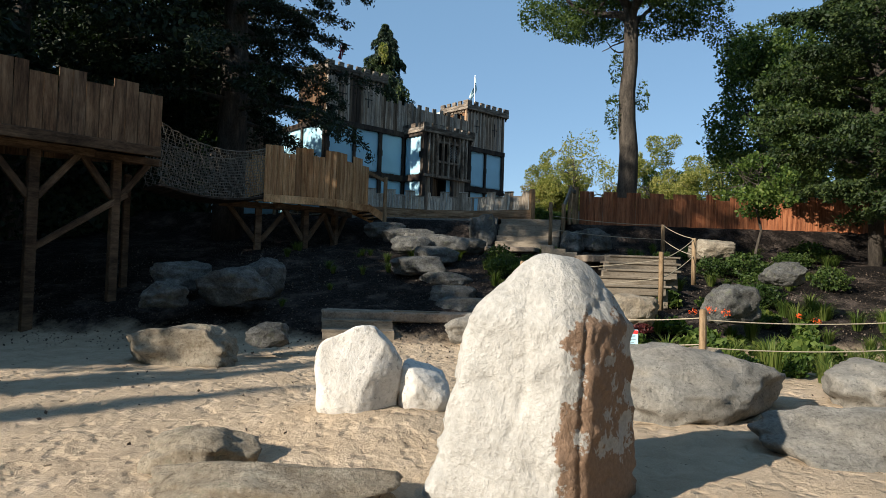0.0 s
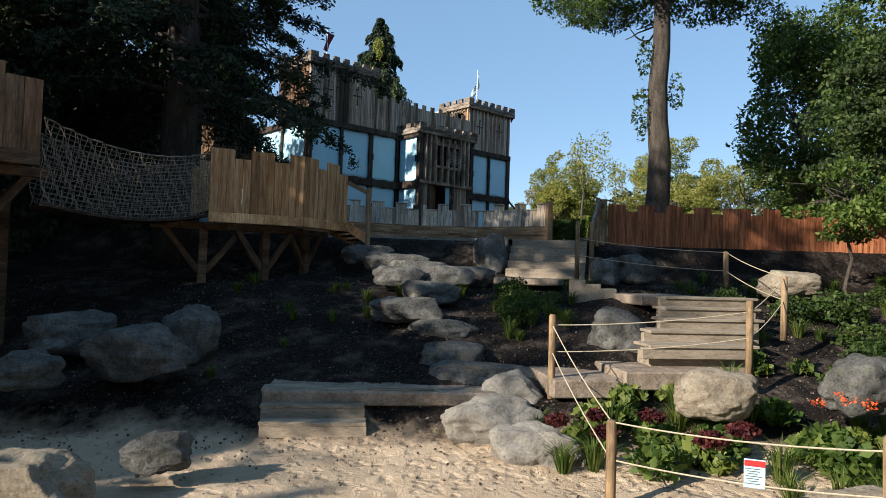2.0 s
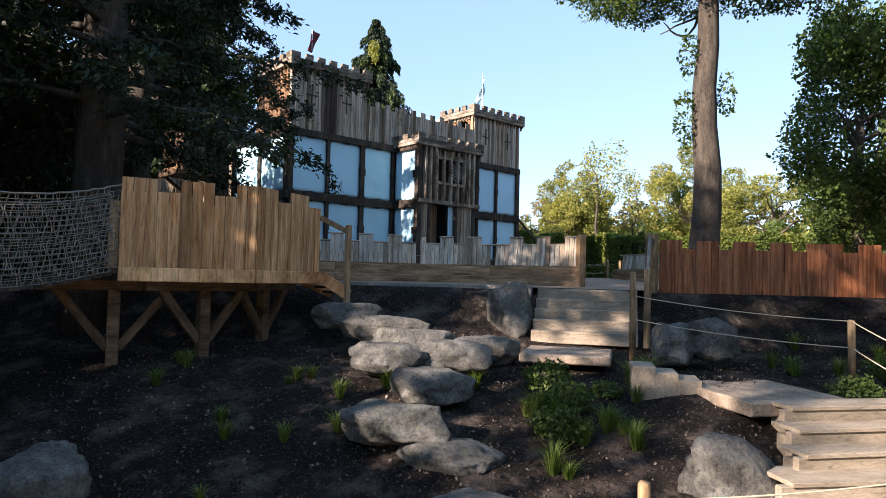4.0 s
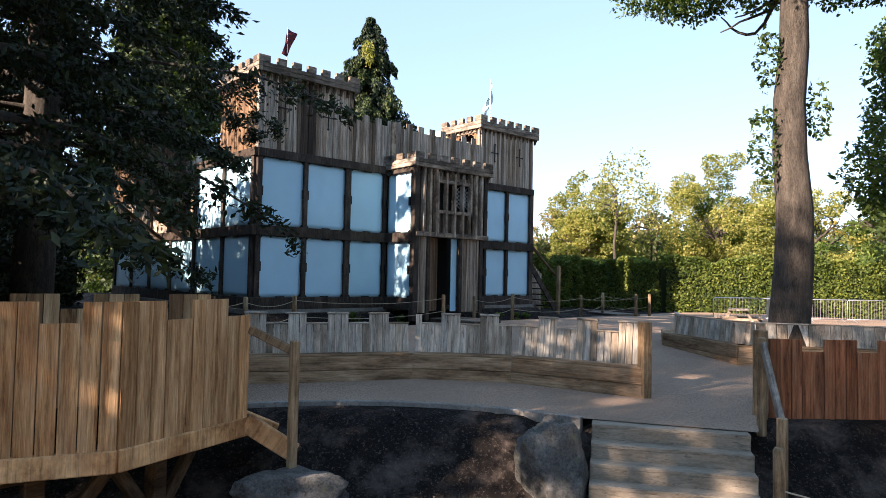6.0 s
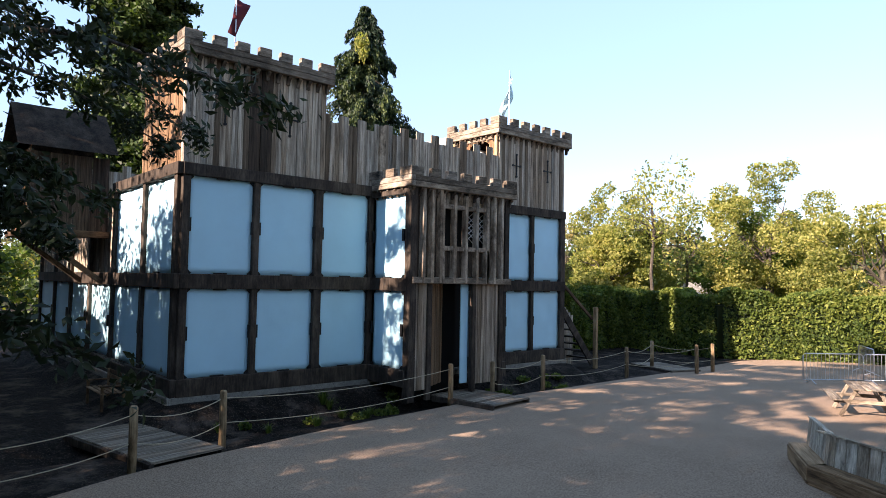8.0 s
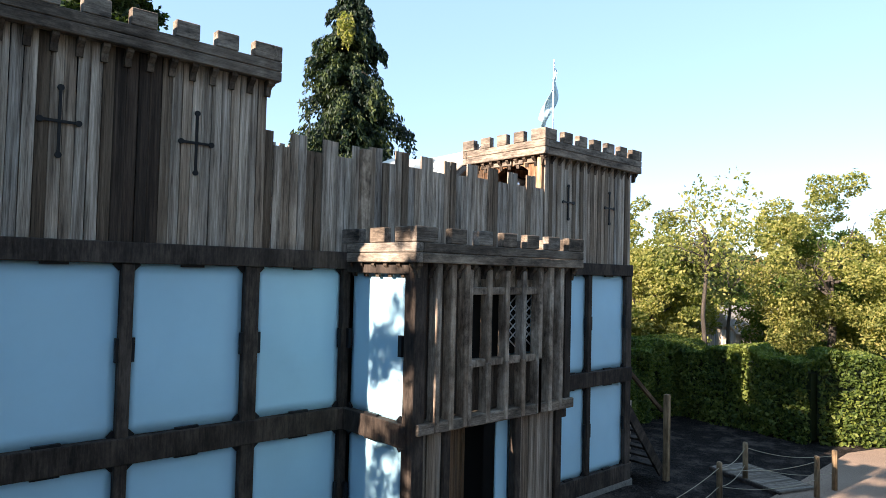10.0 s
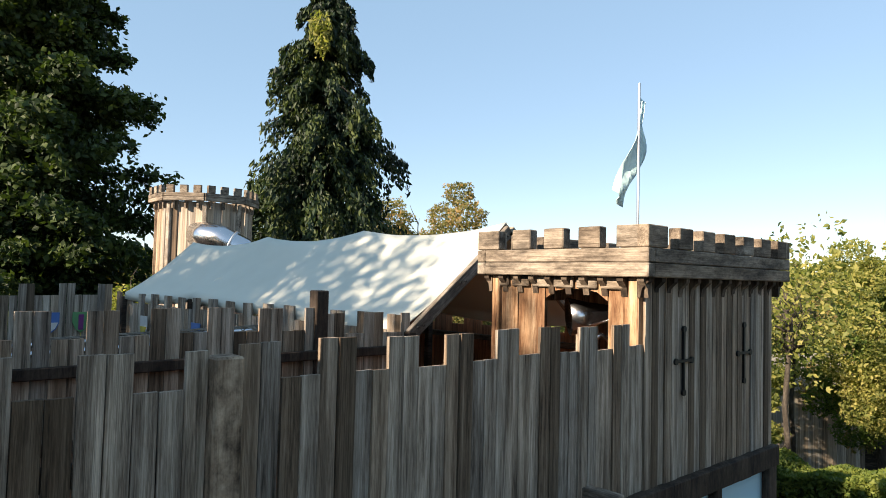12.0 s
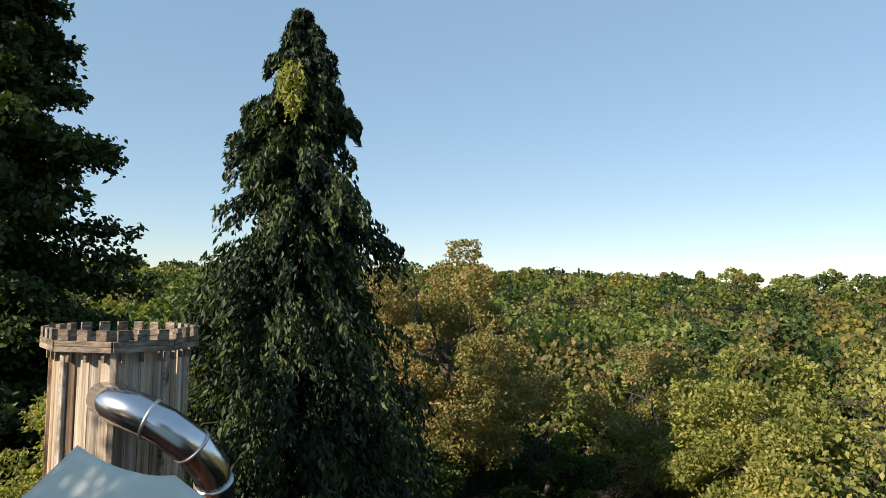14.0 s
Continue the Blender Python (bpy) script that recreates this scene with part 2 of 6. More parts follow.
M["grass"] = leafy("grass_blade", (0.035, 0.07, 0.014), (0.08, 0.125, 0.025), (0.16, 0.19, 0.05), scale=0.8, trans=0.35)
M["heuchera"] = leafy("red_leaf", (0.03, 0.008, 0.010), (0.065, 0.013, 0.016), (0.12, 0.03, 0.025), scale=1.0, trans=0.3)
M["flower"] = plain("orange_red_petal", (0.75, 0.10, 0.02), 0.5, 0, 0.3, 6)

# ---------------------------------------------------------------- mesh helpers


def part(name, bm, material, parent=None, label="", smooth=False):
    me = bpy.data.meshes.new(name)
    bm.to_mesh(me)
    bm.free()
    me.materials.append(material)
    if smooth:
        me.polygons.foreach_set("use_smooth", [True] * len(me.polygons))
    ob = new(name, me)
    ob.parent = parent
    if label:
        ob["label"] = label
    return ob


def thing(name, label, category, loc=(0, 0, 0), rz=0, group="", kind=""):
    e = new(name)
    e.empty_display_size = 0.2
    e.matrix_basis = pose(*loc, 0, 0, rz)
    return tagged(e, label, category, group, kind)


def box(bm, cx, cy, cz, sx, sy, sz, rz=0.0, bev=0.0, m=None):
    mm = (m or Matrix.Identity(4)) @ pose(cx, cy, cz, 0, 0, rz) @ Matrix.Diagonal((sx, sy, sz, 1))
    r = bmesh.ops.create_cube(bm, size=1, matrix=mm)
    if bev:
        es = list({e for v in r["verts"] for e in v.link_edges})
        bmesh.ops.bevel(bm, geom=es, offset=bev, segments=1, affect="EDGES")


def beam(bm, p0, p1, w, h, bev=0.0):
    """A squared timber from p0 to p1."""
    p0, p1 = Vector(p0), Vector(p1)
    d = p1 - p0
    q = d.to_track_quat("X", "Z").to_matrix().to_4x4()
    mm = Matrix.Translation((p0 + p1) / 2) @ q
    r = bmesh.ops.create_cube(bm, size=1, matrix=mm @ Matrix.Diagonal((d.length, w, h, 1)))
    if bev:
        es = list({e for v in r["verts"] for e in v.link_edges})
        bmesh.ops.bevel(bm, geom=es, offset=bev, segments=1, affect="EDGES")


def beam_ob(name, p0, p1, w, h, material, parent=None, bev=0.012, label=""):
    """A timber as its own object, its long axis on local x."""
    p0, p1 = Vector(p0), Vector(p1)
    d = p1 - p0
    bm = bmesh.new()
    box(bm, 0, 0, 0, d.length, w, h, bev=bev)
    ob = part(name, bm, material, parent, label)
    ob.matrix_basis = Matrix.Translation((p0 + p1) / 2) @ d.to_track_quat("X", "Z").to_matrix().to_4x4()
    return ob


def tube(bm, pts, radii, n=8, cap=True):
    """A round tapered tube through the points."""
    rings = []
    for i, p in enumerate(pts):
        p = Vector(p)
        a = Vector(pts[max(0, i - 1)])
        b = Vector(pts[min(len(pts) - 1, i + 1)])
        d = (b - a).normalized()
        s = d.cross(Vector((0, 0, 1)) if abs(d.z) < 0.95 else Vector((1, 0, 0))).normalized()
        u = s.cross(d)
        r = radii[i] if not isinstance(radii, (int, float)) else radii
        rings.append([bm.verts.new(p + (s * math.cos(2 * math.pi * k / n) + u * math.sin(2 * math.pi * k / n)) * r) for k in range(n)])
    for a, b in zip(rings, rings[1:]):
        for k in range(n):
            bm.faces.new((a[k], a[(k + 1) % n], b[(k + 1) % n], b[k]))
    if cap:
        bm.faces.new(rings[0][::-1])
        bm.faces.new(rings[-1])


def sag(p0, p1, drop, n=10):
    p0, p1 = Vector(p0), Vector(p1)
    return [p0.lerp(p1, i / n) - Vector((0, 0, drop * 4 * (i / n) * (1 - i / n))) for i in range(n + 1)]


def unit_board(name, bev=0.03, notch=False):
    """A board one unit in every way, shared by all boards of a kind; scaled by each object."""
    bm = bmesh.new()
    bmesh.ops.create_cube(bm, size=1)
    es = [e for e in bm.edges if abs(e.verts[0].co.z - e.verts[1].co.z) > 0.5 and e.verts[0].co.y < 0]
    bmesh.ops.bevel(bm, geom=es, offset=bev, segments=1, affect="EDGES")
    me = bpy.data.meshes.new(name)
    bm.to_mesh(me)
    bm.free()
    return me


BOARD = {}


def board(name, material, parent, m, size):
    key = material.name
    if key not in BOARD:
        BOARD[key] = unit_board(key + "_board")
        BOARD[key].materials.append(material)
    ob = new(name, BOARD[key])
    ob.parent = parent
    ob.matrix_basis = m @ Matrix.Diagonal((*size, 1))
    return ob


def boards_along(parent, material, p0, p1, z0, top, width=0.16, thick=0.035, name="plank", gap=0.006, lean=0.0, seed=0, skip=None):
    """Upright boards side by side from p0 to p1 (plan); top(i, s) gives each one's top, skip(s) leaves gaps."""
    rng = random.Random(seed)
    p0, p1 = Vector((*p0, 0)), Vector((*p1, 0))
    d = p1 - p0
    ang = math.degrees(math.atan2(d.y, d.x))
    n = max(1, round(d.length / width))
    w = d.length / n
    for i in range(n):
        s = (i + 0.5) * w
        if skip and skip(s):
            continue
        z1 = top(i, s)
        c = p0 + d * ((i + 0.5) / n)
        bump_ = rng.uniform(-0.012, 0.012)
        mm = pose(c.x, c.y, (z0 + z1) / 2, 0, 0, ang) @ pose(0, bump_, 0, lean, rng.uniform(-0.25, 0.25), 0)
        board(name, material, parent, mm, (w * rng.uniform(0.915, 0.975), thick, z1 - z0))


def smoothstep(a, b, x):
    t = np.clip((x - a) / (b - a), 0, 1)
    return t * t * (3 - 2 * t)


def ground_z(x, y):
    """Height of the land: sand, slope, yard on the hill, woods falling away behind."""
    x, y = np.asarray(x, float), np.asarray(y, float)
    u = 0.668 * x + 0.743 * y
    z = np.interp(u, (9.4, 10.3, 10.9, 11.6, 13, 15, 17, 19.3, 20.1, 21.0, 24, 30), (0.02, 0.10, 0.20, 0.62, 0.98, 1.58, 2.15, 2.45, 2.8, 3.58, 3.64, 3.88))
    # a shallow bed before the castle, soil banked up against its footing
    bx = smoothstep(12, 14, x) * (1 - smoothstep(32, 34, x))
    z = z - 0.26 * smoothstep(28.2, 28.7, y) * (1 - smoothstep(29.2, 29.8, y)) * bx
    z = z + 0.42 * smoothstep(29.5, 30.4, y) * smoothstep(15.2, 16.4, x) * (1 - smoothstep(31.3, 32.3, x))
    # land behind the hedge falls to the woods, and rises again far off
    r = np.maximum(x - 47, 0) * 0.7 + np.maximum(y - 52, 0) * 0.7
    z = z - 5.5 * smoothstep(0, 26, r) + 14.0 * smoothstep(90, 420, r) + 5.0 * np.sin(x * 0.021) * np.sin(y * 0.017 + 1.0) * smoothstep(60, 260, r)
    # soil banked up against the stairs
    z = z + 0.5 * np.exp(-((x - 12.6) ** 2 + (y - 9.3) ** 2) / 2.5) + 0.22 * np.exp(-((x - 10.7) ** 2 + (y - 8.6) ** 2) / 0.8)
    # sand heaped round the white boulders
    z = z + 0.30 * np.exp(-((x - 1.1) ** 2 + (y - 4.1) ** 2) / 1.6)
    return z


def gz(x, y):
    return float(ground_z(x, y))


def mesh_np(name, verts, faces, material):
    """A mesh from numpy arrays: verts (n, 3), faces (m, k)."""
    me = bpy.data.meshes.new(name)
    n, (m_, k) = len(verts), faces.shape
    me.vertices.add(n)
    me.vertices.foreach_set("co", np.ascontiguousarray(verts, np.float32).ravel())
    me.loops.add(m_ * k)
    me.loops.foreach_set("vertex_index", np.ascontiguousarray(faces, np.int32).ravel())
    me.polygons.add(m_)
    me.polygons.foreach_set("loop_start", np.arange(0, m_ * k, k, dtype=np.int32))
    me.update(calc_edges=True)
    me.materials.append(material)
    return me


def leaf_mesh(name, centres, size, material, rng, droop=0.0, slim=0.55, out=None):
    """One small folded leaf of two triangles round each centre."""
    n = len(centres)
    a = rng.normal(size=(n, 3))
    if out is not None:
        a = a * 0.8 + out
    a[:, 2] -= droop
    a /= np.linalg.norm(a, axis=1)[:, None] + 1e-9
    b = np.cross(a, rng.normal(size=(n, 3)))
    b /= np.linalg.norm(b, axis=1)[:, None] + 1e-9
    c = np.cross(a, b)
    s = (size * rng.uniform(0.6, 1.35, n))[:, None]
    v = np.stack([centres - a * s * 0.5, centres + b * s * slim * 0.5 + c * s * 0.1, centres + a * s * 0.5, centres - b * s * slim * 0.5 + c * s * 0.1], 1).reshape(-1, 3)
    f = np.arange(4 * n).reshape(n, 4)
    tri = np.concatenate([f[:, [0, 1, 2]], f[:, [0, 2, 3]]])
    return mesh_np(name, v, tri, material)


def rock(name, loc, size, rz, material, seed, label, category="rock", rough=0.16, flat=0.0, sink=0.24, group="", cut=2, tilt=0.0):
    """A boulder: a ball cut by a few planes, then worn by noise at two scales."""
    rng = random.Random(seed)
    bm = bmesh.new()
    bmesh.ops.create_icosphere(bm, subdivisions=5, radius=1)
    off = Vector((rng.uniform(-50, 50), rng.uniform(-50, 50), rng.uniform(-50, 50)))
    planes = [(Vector((rng.uniform(-1, 1), rng.uniform(-1, 1), rng.uniform(-0.3, 1))).normalized(), rng.uniform(0.72, 0.95)) for _ in range(cut * 4)]
    if flat:
        planes.append((Vector((0.05, 0.03, 1)).normalized(), 1 - flat))
    for v in bm.verts:
        p = v.co.copy()
        p /= (abs(p.x) ** 3.4 + abs(p.y) ** 3.4 + abs(p.z) ** 3.4) ** (1 / 3.4)
        for nrm, d in planes:
            k = p.dot(nrm) - d
            if k > 0:
                p -= nrm * k * 0.85
        p *= 1 + rough * noise.noise(p * 1.3 + off) + rough * 0.5 * noise.noise(p * 3.1 + off) + rough * 0.22 * noise.noise(p * 8 + off) + rough * 0.10 * noise.noise(p * 19 + off)
        v.co = Vector((p.x * size[0] / 2, p.y * size[1] / 2, p.z * size[2] * 0.5))
    z0 = min(v.co.z for v in bm.verts)
    for v in bm.verts:
        v.co.z -= z0
    ob = part(name, bm, material, smooth=True)
    ob.matrix_basis = pose(loc[0], loc[1], loc[2] - sink * size[2], tilt, 0, rz)
    return tagged(ob, label, category, group)

# ---------------------------------------------------------------- ground
def axis(lo, hi, fine0, fine1, step_fine, mid0, mid1, step_mid):
    a = list(np.arange(mid0, fine0, step_mid)) + list(np.arange(fine0, fine1, step_fine)) + list(np.arange(fine1, mid1, step_mid))
    s, v = step_mid, mid1
    while v < hi:
        a.append(v)
        s *= 1.22
        v += s
    s, v, front = step_mid, mid0, []
    while v > lo:
        s *= 1.22
        v -= s
        front.append(v)
    return np.array(front[::-1] + a)


def ground_material():
    m, nt, b = mat("ground", 0.92, 0, 0.15)
    geo = nt.nodes.new("ShaderNodeNewGeometry")
    pos = geo.outputs["Position"]
    dot = nt.nodes.new("ShaderNodeVectorMath")
    dot.operation = "DOT_PRODUCT"
    nt.links.new(pos, dot.inputs[0])
    dot.inputs[1].default_value = (0.668, 0.743, 0)
    edge = noise_tex(nt, pos, 0.9, 5, 0.65)
    ma = nt.nodes.new("ShaderNodeMath")
    ma.operation = "MULTIPLY_ADD"
    nt.links.new(edge, ma.inputs[0])
    ma.inputs[1].default_value = 2.2
    nt.links.new(dot.outputs["Value"], ma.inputs[2])
    mr = N(nt, "ShaderNodeMapRange")
    mr.inputs["From Min"].default_value, mr.inputs["From Max"].default_value = 11.5, 12.3
    nt.links.new(ma.outputs[0], mr.inputs["Value"])
    # sand with grains, damp patches and scattered dead leaves
    sg = noise_tex(nt, pos, 2.0, 6, 0.6)
    sf = noise_tex(nt, pos, 60.0, 4, 0.7)
    sand = ramp(nt, sg, [(0.3, (0.46, 0.345, 0.235)), (0.55, (0.60, 0.465, 0.33)), (0.75, (0.70, 0.56, 0.42))])
    sand = mixc(nt, 0.25, sand, ramp(nt, sf, [(0.35, (0.33, 0.24, 0.15)), (0.65, (0.66, 0.56, 0.42))]))
    lf = noise_tex(nt, pos, 9.0, 3, 0.55)
    sand = mixc(nt, ramp(nt, lf, [(0.685, (0, 0, 0)), (0.72, (0.85, 0.85, 0.85))]), sand, (0.07, 0.045, 0.025))
    # soil with bark mulch and litter; the bank's shade and sun dapples tint its tones
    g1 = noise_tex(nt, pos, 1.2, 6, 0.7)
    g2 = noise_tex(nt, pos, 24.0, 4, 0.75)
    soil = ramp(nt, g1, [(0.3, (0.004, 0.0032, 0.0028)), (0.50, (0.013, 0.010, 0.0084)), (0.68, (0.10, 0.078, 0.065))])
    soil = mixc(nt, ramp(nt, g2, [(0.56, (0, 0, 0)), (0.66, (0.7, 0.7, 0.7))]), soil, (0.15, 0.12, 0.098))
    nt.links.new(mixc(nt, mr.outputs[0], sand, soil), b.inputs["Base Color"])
    # trodden relief
    fp = N(nt, "ShaderNodeTexVoronoi", Scale=6.5, Randomness=1.0)
    fp.feature = "SMOOTH_F1"
    nt.links.new(pos, fp.inputs["Vector"])
    s1 = nt.nodes.new("ShaderNodeMath")
    s1.operation = "MULTIPLY_ADD"
    nt.links.new(sf, s1.inputs[0])
    s1.inputs[1].default_value = 0.12
    nt.links.new(ramp(nt, fp.outputs["Distance"], [(0.1, (0, 0, 0)), (0.42, (1, 1, 1))]), s1.inputs[2])
    s2 = nt.nodes.new("ShaderNodeMath")
    s2.operation = "ADD"
    nt.links.new(s1.outputs[0], s2.inputs[0])
    nt.links.new(g2, s2.inputs[1])
    bump(nt, b, s2.outputs[0], 0.9, 0.07)
    return m


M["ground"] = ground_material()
xs = axis(-2500, 2500, -4.0, 9.0, 0.09, -9.0, 52.0, 0.45)
ys = axis(-2500, 2500, -1.0, 11.0, 0.09, -6.0, 56.0, 0.45)
GX, GY = np.meshgrid(xs, ys)
GZ = ground_z(GX, GY)
near = (GX > -5) & (GX < 12) & (GY > -2) & (GY < 13)
dz = np.zeros_like(GZ)
for i, j in zip(*np.nonzero(near)):
    p = Vector((GX[i, j], GY[i, j], 0))
    cell = noise.voronoi(p * 3.3)[0][0]
    dz[i, j] = 0.035 * noise.noise(p * 1.1) + 0.022 * noise.noise(p * 4.0) + 0.012 * noise.noise(p * 9.0) - 0.26 * max(0.0, 0.32 - cell)
slope_ = (GX > -9) & (GX < 30) & (GY > 6) & (GY < 26) & ~near
for i, j in zip(*np.nonzero(slope_)):
    p = Vector((GX[i, j], GY[i, j], 0))
    dz[i, j] = 0.05 * noise.noise(p * 0.8) + 0.03 * noise.noise(p * 2.6)
dz *= 1 - smoothstep(18.5, 20.0, 0.668 * GX + 0.743 * GY)
verts = np.stack([GX, GY, GZ + dz], -1).reshape(-1, 3)
nx = len(xs)
idx = np.arange(len(ys) * nx).reshape(len(ys), nx)
faces = np.stack([idx[:-1, :-1], idx[:-1, 1:], idx[1:, 1:], idx[1:, :-1]], -1).reshape(-1, 4)
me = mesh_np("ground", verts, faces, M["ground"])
me.polygons.foreach_set("use_smooth", [True] * len(me.polygons))
ground = tagged(new("ground", me), "trodden pale sand running up into dark mulched soil", "ground", kind="structure")

# gravel yard on the hill, with a concrete kerb on its lower edge
m_, nt, b = mat("gravel", 0.95, 0, 0.15)
geo = nt.nodes.new("ShaderNodeNewGeometry")
g1 = noise_tex(nt, geo.outputs["Position"], 0.5, 5, 0.6)
g2 = noise_tex(nt, geo.outputs["Position"], 32.0, 5, 0.9)
col = ramp(nt, g1, [(0.3, (0.21, 0.135, 0.095)), (0.7, (0.39, 0.27, 0.195))])
nt.links.new(mixc(nt, 0.62, col, ramp(nt, g2, [(0.38, (0.06, 0.042, 0.03)), (0.62, (0.56, 0.42, 0.31))])), b.inputs["Base Color"])
bump(nt, b, g2, 0.7, 0.02)
M["gravel"] = m_


def arc(cx, cy, r, a0, a1, n):
    return [(cx + r * math.cos(radians(a0 + (a1 - a0) * i / n)), cy + r * math.sin(radians(a0 + (a1 - a0) * i / n))) for i in range(n + 1)]


KERB = arc(8.9, 13.6, 5.75, 79, 15, 14)
YARD = KERB + [(14.75, 14.6), (15.75, 13.0), (17.1, 13.6), (23.5, 8.2), (34, 6), (46, 14), (45.5, 27.0), (41.5, 28.3), (35.5, 28.1), (31, 28.1), (24, 28.1), (19, 27.5), (14.2, 26.6), (10.6, 25.5), (9.9, 21.0)]
bm = bmesh.new()
bm.faces.new([bm.verts.new((x, y, 0)) for x, y in YARD])
bmesh.ops.triangulate(bm, faces=bm.faces[:])
for _ in range(4):
    bmesh.ops.subdivide_edges(bm, edges=[e for e in bm.edges if e.calc_length() > 1.2], cuts=1)
bmesh.ops.triangulate(bm, faces=bm.faces[:])
for v in bm.verts:
    v.co.z = max(gz(v.co.x, v.co.y), 3.60) + 0.05
yard = part("gravel_yard", bm, M["gravel"])
tagged(yard, "compacted grey-brown gravel yard on top of the bank", "yard", kind="structure")
bm = bmesh.new()
for p, q in zip(KERB, KERB[1:]):
    beam(bm, (*p, 3.54), (*q, 3.54), 0.12, 0.26, 0.01)
tagged(part("kerb", bm, M["concrete"]), "pale concrete kerb along the gravel path", "kerb", kind="structure")

# ---------------------------------------------------------------- castle
FY = 30.63
castle = thing("castle", "two-storey timber play castle with white sheeted panels and grey plank battlements", "castle")
Z_PL, Z_SILL, Z_MID0, Z_MID1, Z_TOP0, Z_TOP1 = 4.08, 4.87, 7.06, 7.43, 9.86, 10.16


def wall_piece(name, x0, y0, x1, y1, z0, z1, material, thick=0.08, parent=castle):
    bm = bmesh.new()
    beam(bm, (x0, y0, (z0 + z1) / 2), (x1, y1, (z0 + z1) / 2), thick, z1 - z0)
    return part(name, bm, material, parent)


def post_ob(x, y, z0, z1, w, material=None, parent=castle, d=None, name="post", rz=0):
    bm = bmesh.new()
    box(bm, 0, 0, 0, w, d or w, z1 - z0, bev=0.015)
    ob = part(name, bm, material or M["frame"], parent)
    ob.matrix_basis = pose(x, y, (z0 + z1) / 2, 0, 0, rz)
    return ob


def sheet_panel(c, along, out, w, h, seed):
    """A white sheet stretched in its bay, slightly billowed, with black corner straps and edge clips."""
    rng = random.Random(seed)
    a, o = Vector(along), Vector(out)
    bm = bmesh.new()
    nx_, nz_ = 14, 14
    grid = [[None] * (nz_ + 1) for _ in range(nx_ + 1)]
    off = Vector((rng.uniform(0, 90), rng.uniform(0, 90), 0))
    for i in range(nx_ + 1):
        for k in range(nz_ + 1):
            s, t = i / nx_, k / nz_
            edge = min(s, 1 - s, t, 1 - t)
            dep = 0.035 * min(1, edge * 5) * (noise.noise(Vector((s * 2.2, t * 2.6, 0)) + off) + 0.4 * noise.noise(Vector((s * 5, t * 8, 3)) + off))
            grid[i][k] = bm.verts.new(Vector(c) + a * (s - 0.5) * w + Vector((0, 0, (t - 0.5) * h)) + o * dep)
    for i in range(nx_):
        for k in range(nz_):
            bm.faces.new((grid[i][k], grid[i + 1][k], grid[i + 1][k + 1], grid[i][k + 1]))
    p = part("panel", bm, M["canvas"], castle, "white sheet stretched in a timber bay", True)
    sol = p.modifiers.new("thick", "SOLIDIFY")
    sol.thickness = 0.012
    ang = math.degrees(math.atan2(a.y, a.x))
    for sx in (-1, 1):
        for sz in (-1, 1):
            m = Matrix.Translation(Vector(c) + a * sx * (w / 2 - 0.02) + Vector((0, 0, sz * (h / 2 - 0.02))) + o * 0.03) @ pose(0, 0, 0, 0, 0, ang) @ pose(0, 0, 0, 0, 45, 0)
            board("corner_strap", M["black"], p, m, (0.12, 0.03, 0.12))
    for sx, sz in ((-1, 0), (1, 0), (0, -1), (0, 1)):
        lx, lz = (0.09, 0.34) if sx else (0.34, 0.07)
        m = Matrix.Translation(Vector(c) + a * sx * w / 2 + Vector((0, 0, sz * h / 2)) + o * 0.07) @ pose(0, 0, 0, 0, 0, ang)
        board("clip", M["black"], p, m, (lx, 0.06, lz))


def bay_row(p0, p1, edges, out, z_pairs, seed):
    """Sheets between the given distances along p0-p1."""
    p0, p1 = Vector((*p0, 0)), Vector((*p1, 0))
    d = (p1 - p0).normalized()
    for i, (a, b_) in enumerate(edges):
        for j, (z0, z1) in enumerate(z_pairs):
            c = p0 + d * ((a + b_) / 2) + Vector((0, 0, (z0 + z1) / 2))
            sheet_panel(c, d, out, b_ - a, z1 - z0, seed + i * 7 + j)


STOREYS = [(Z_SILL, Z_MID0), (Z_MID1, Z_TOP0)]
# front bays
bay_row((0, FY), (1, FY), [(16.70, 18.36), (18.53, 20.19), (20.44, 22.02)], (0, -1, 0), STOREYS, 11)
bay_row((0, FY), (1, FY), [(27.00, 27.85), (28.0, 29.32), (29.48, 31.04)], (0, -1, 0), STOREYS, 31)
for x, w in ((16.6, 0.2), (18.445, 0.17), (20.315, 0.24), (22.1, 0.16), (27.93, 0.14), (29.4, 0.16), (31.17, 0.26)):
    post_ob(x, FY - 0.01, Z_PL + 0.3, Z_TOP0, w, d=0.22)
for z0, z1 in ((Z_PL + 0.36, Z_SILL), (Z_MID0, Z_MID1), (Z_TOP0, Z_TOP1)):
    for x0, x1 in ((16.5, 22.2), (26.6, 31.3)):
        beam_ob("rail", (x0, FY - 0.02, (z0 + z1) / 2), (x1, FY - 0.02, (z0 + z1) / 2), 0.27, z1 - z0, M["frame"], castle)
beam_ob("rail", (22.3, FY - 0.02, 10.01), (26.5, FY - 0.02, 10.01), 0.27, 0.29, M["frame"], castle)
# plinth
bm = bmesh.new()
box(bm, (16.4 + 31.4) / 2, FY + 0.1, 4.0, 15.0, 0.5, 0.9, bev=0.02)
box(bm, 16.55, 36.5, 4.0, 0.5, 12.0, 0.9, bev=0.02)
part("plinth", bm, M["concrete"], castle)
# added black sheets stand in for the inside's shade, so that nothing shines through the bays
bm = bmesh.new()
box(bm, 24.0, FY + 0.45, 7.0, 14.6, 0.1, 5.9)
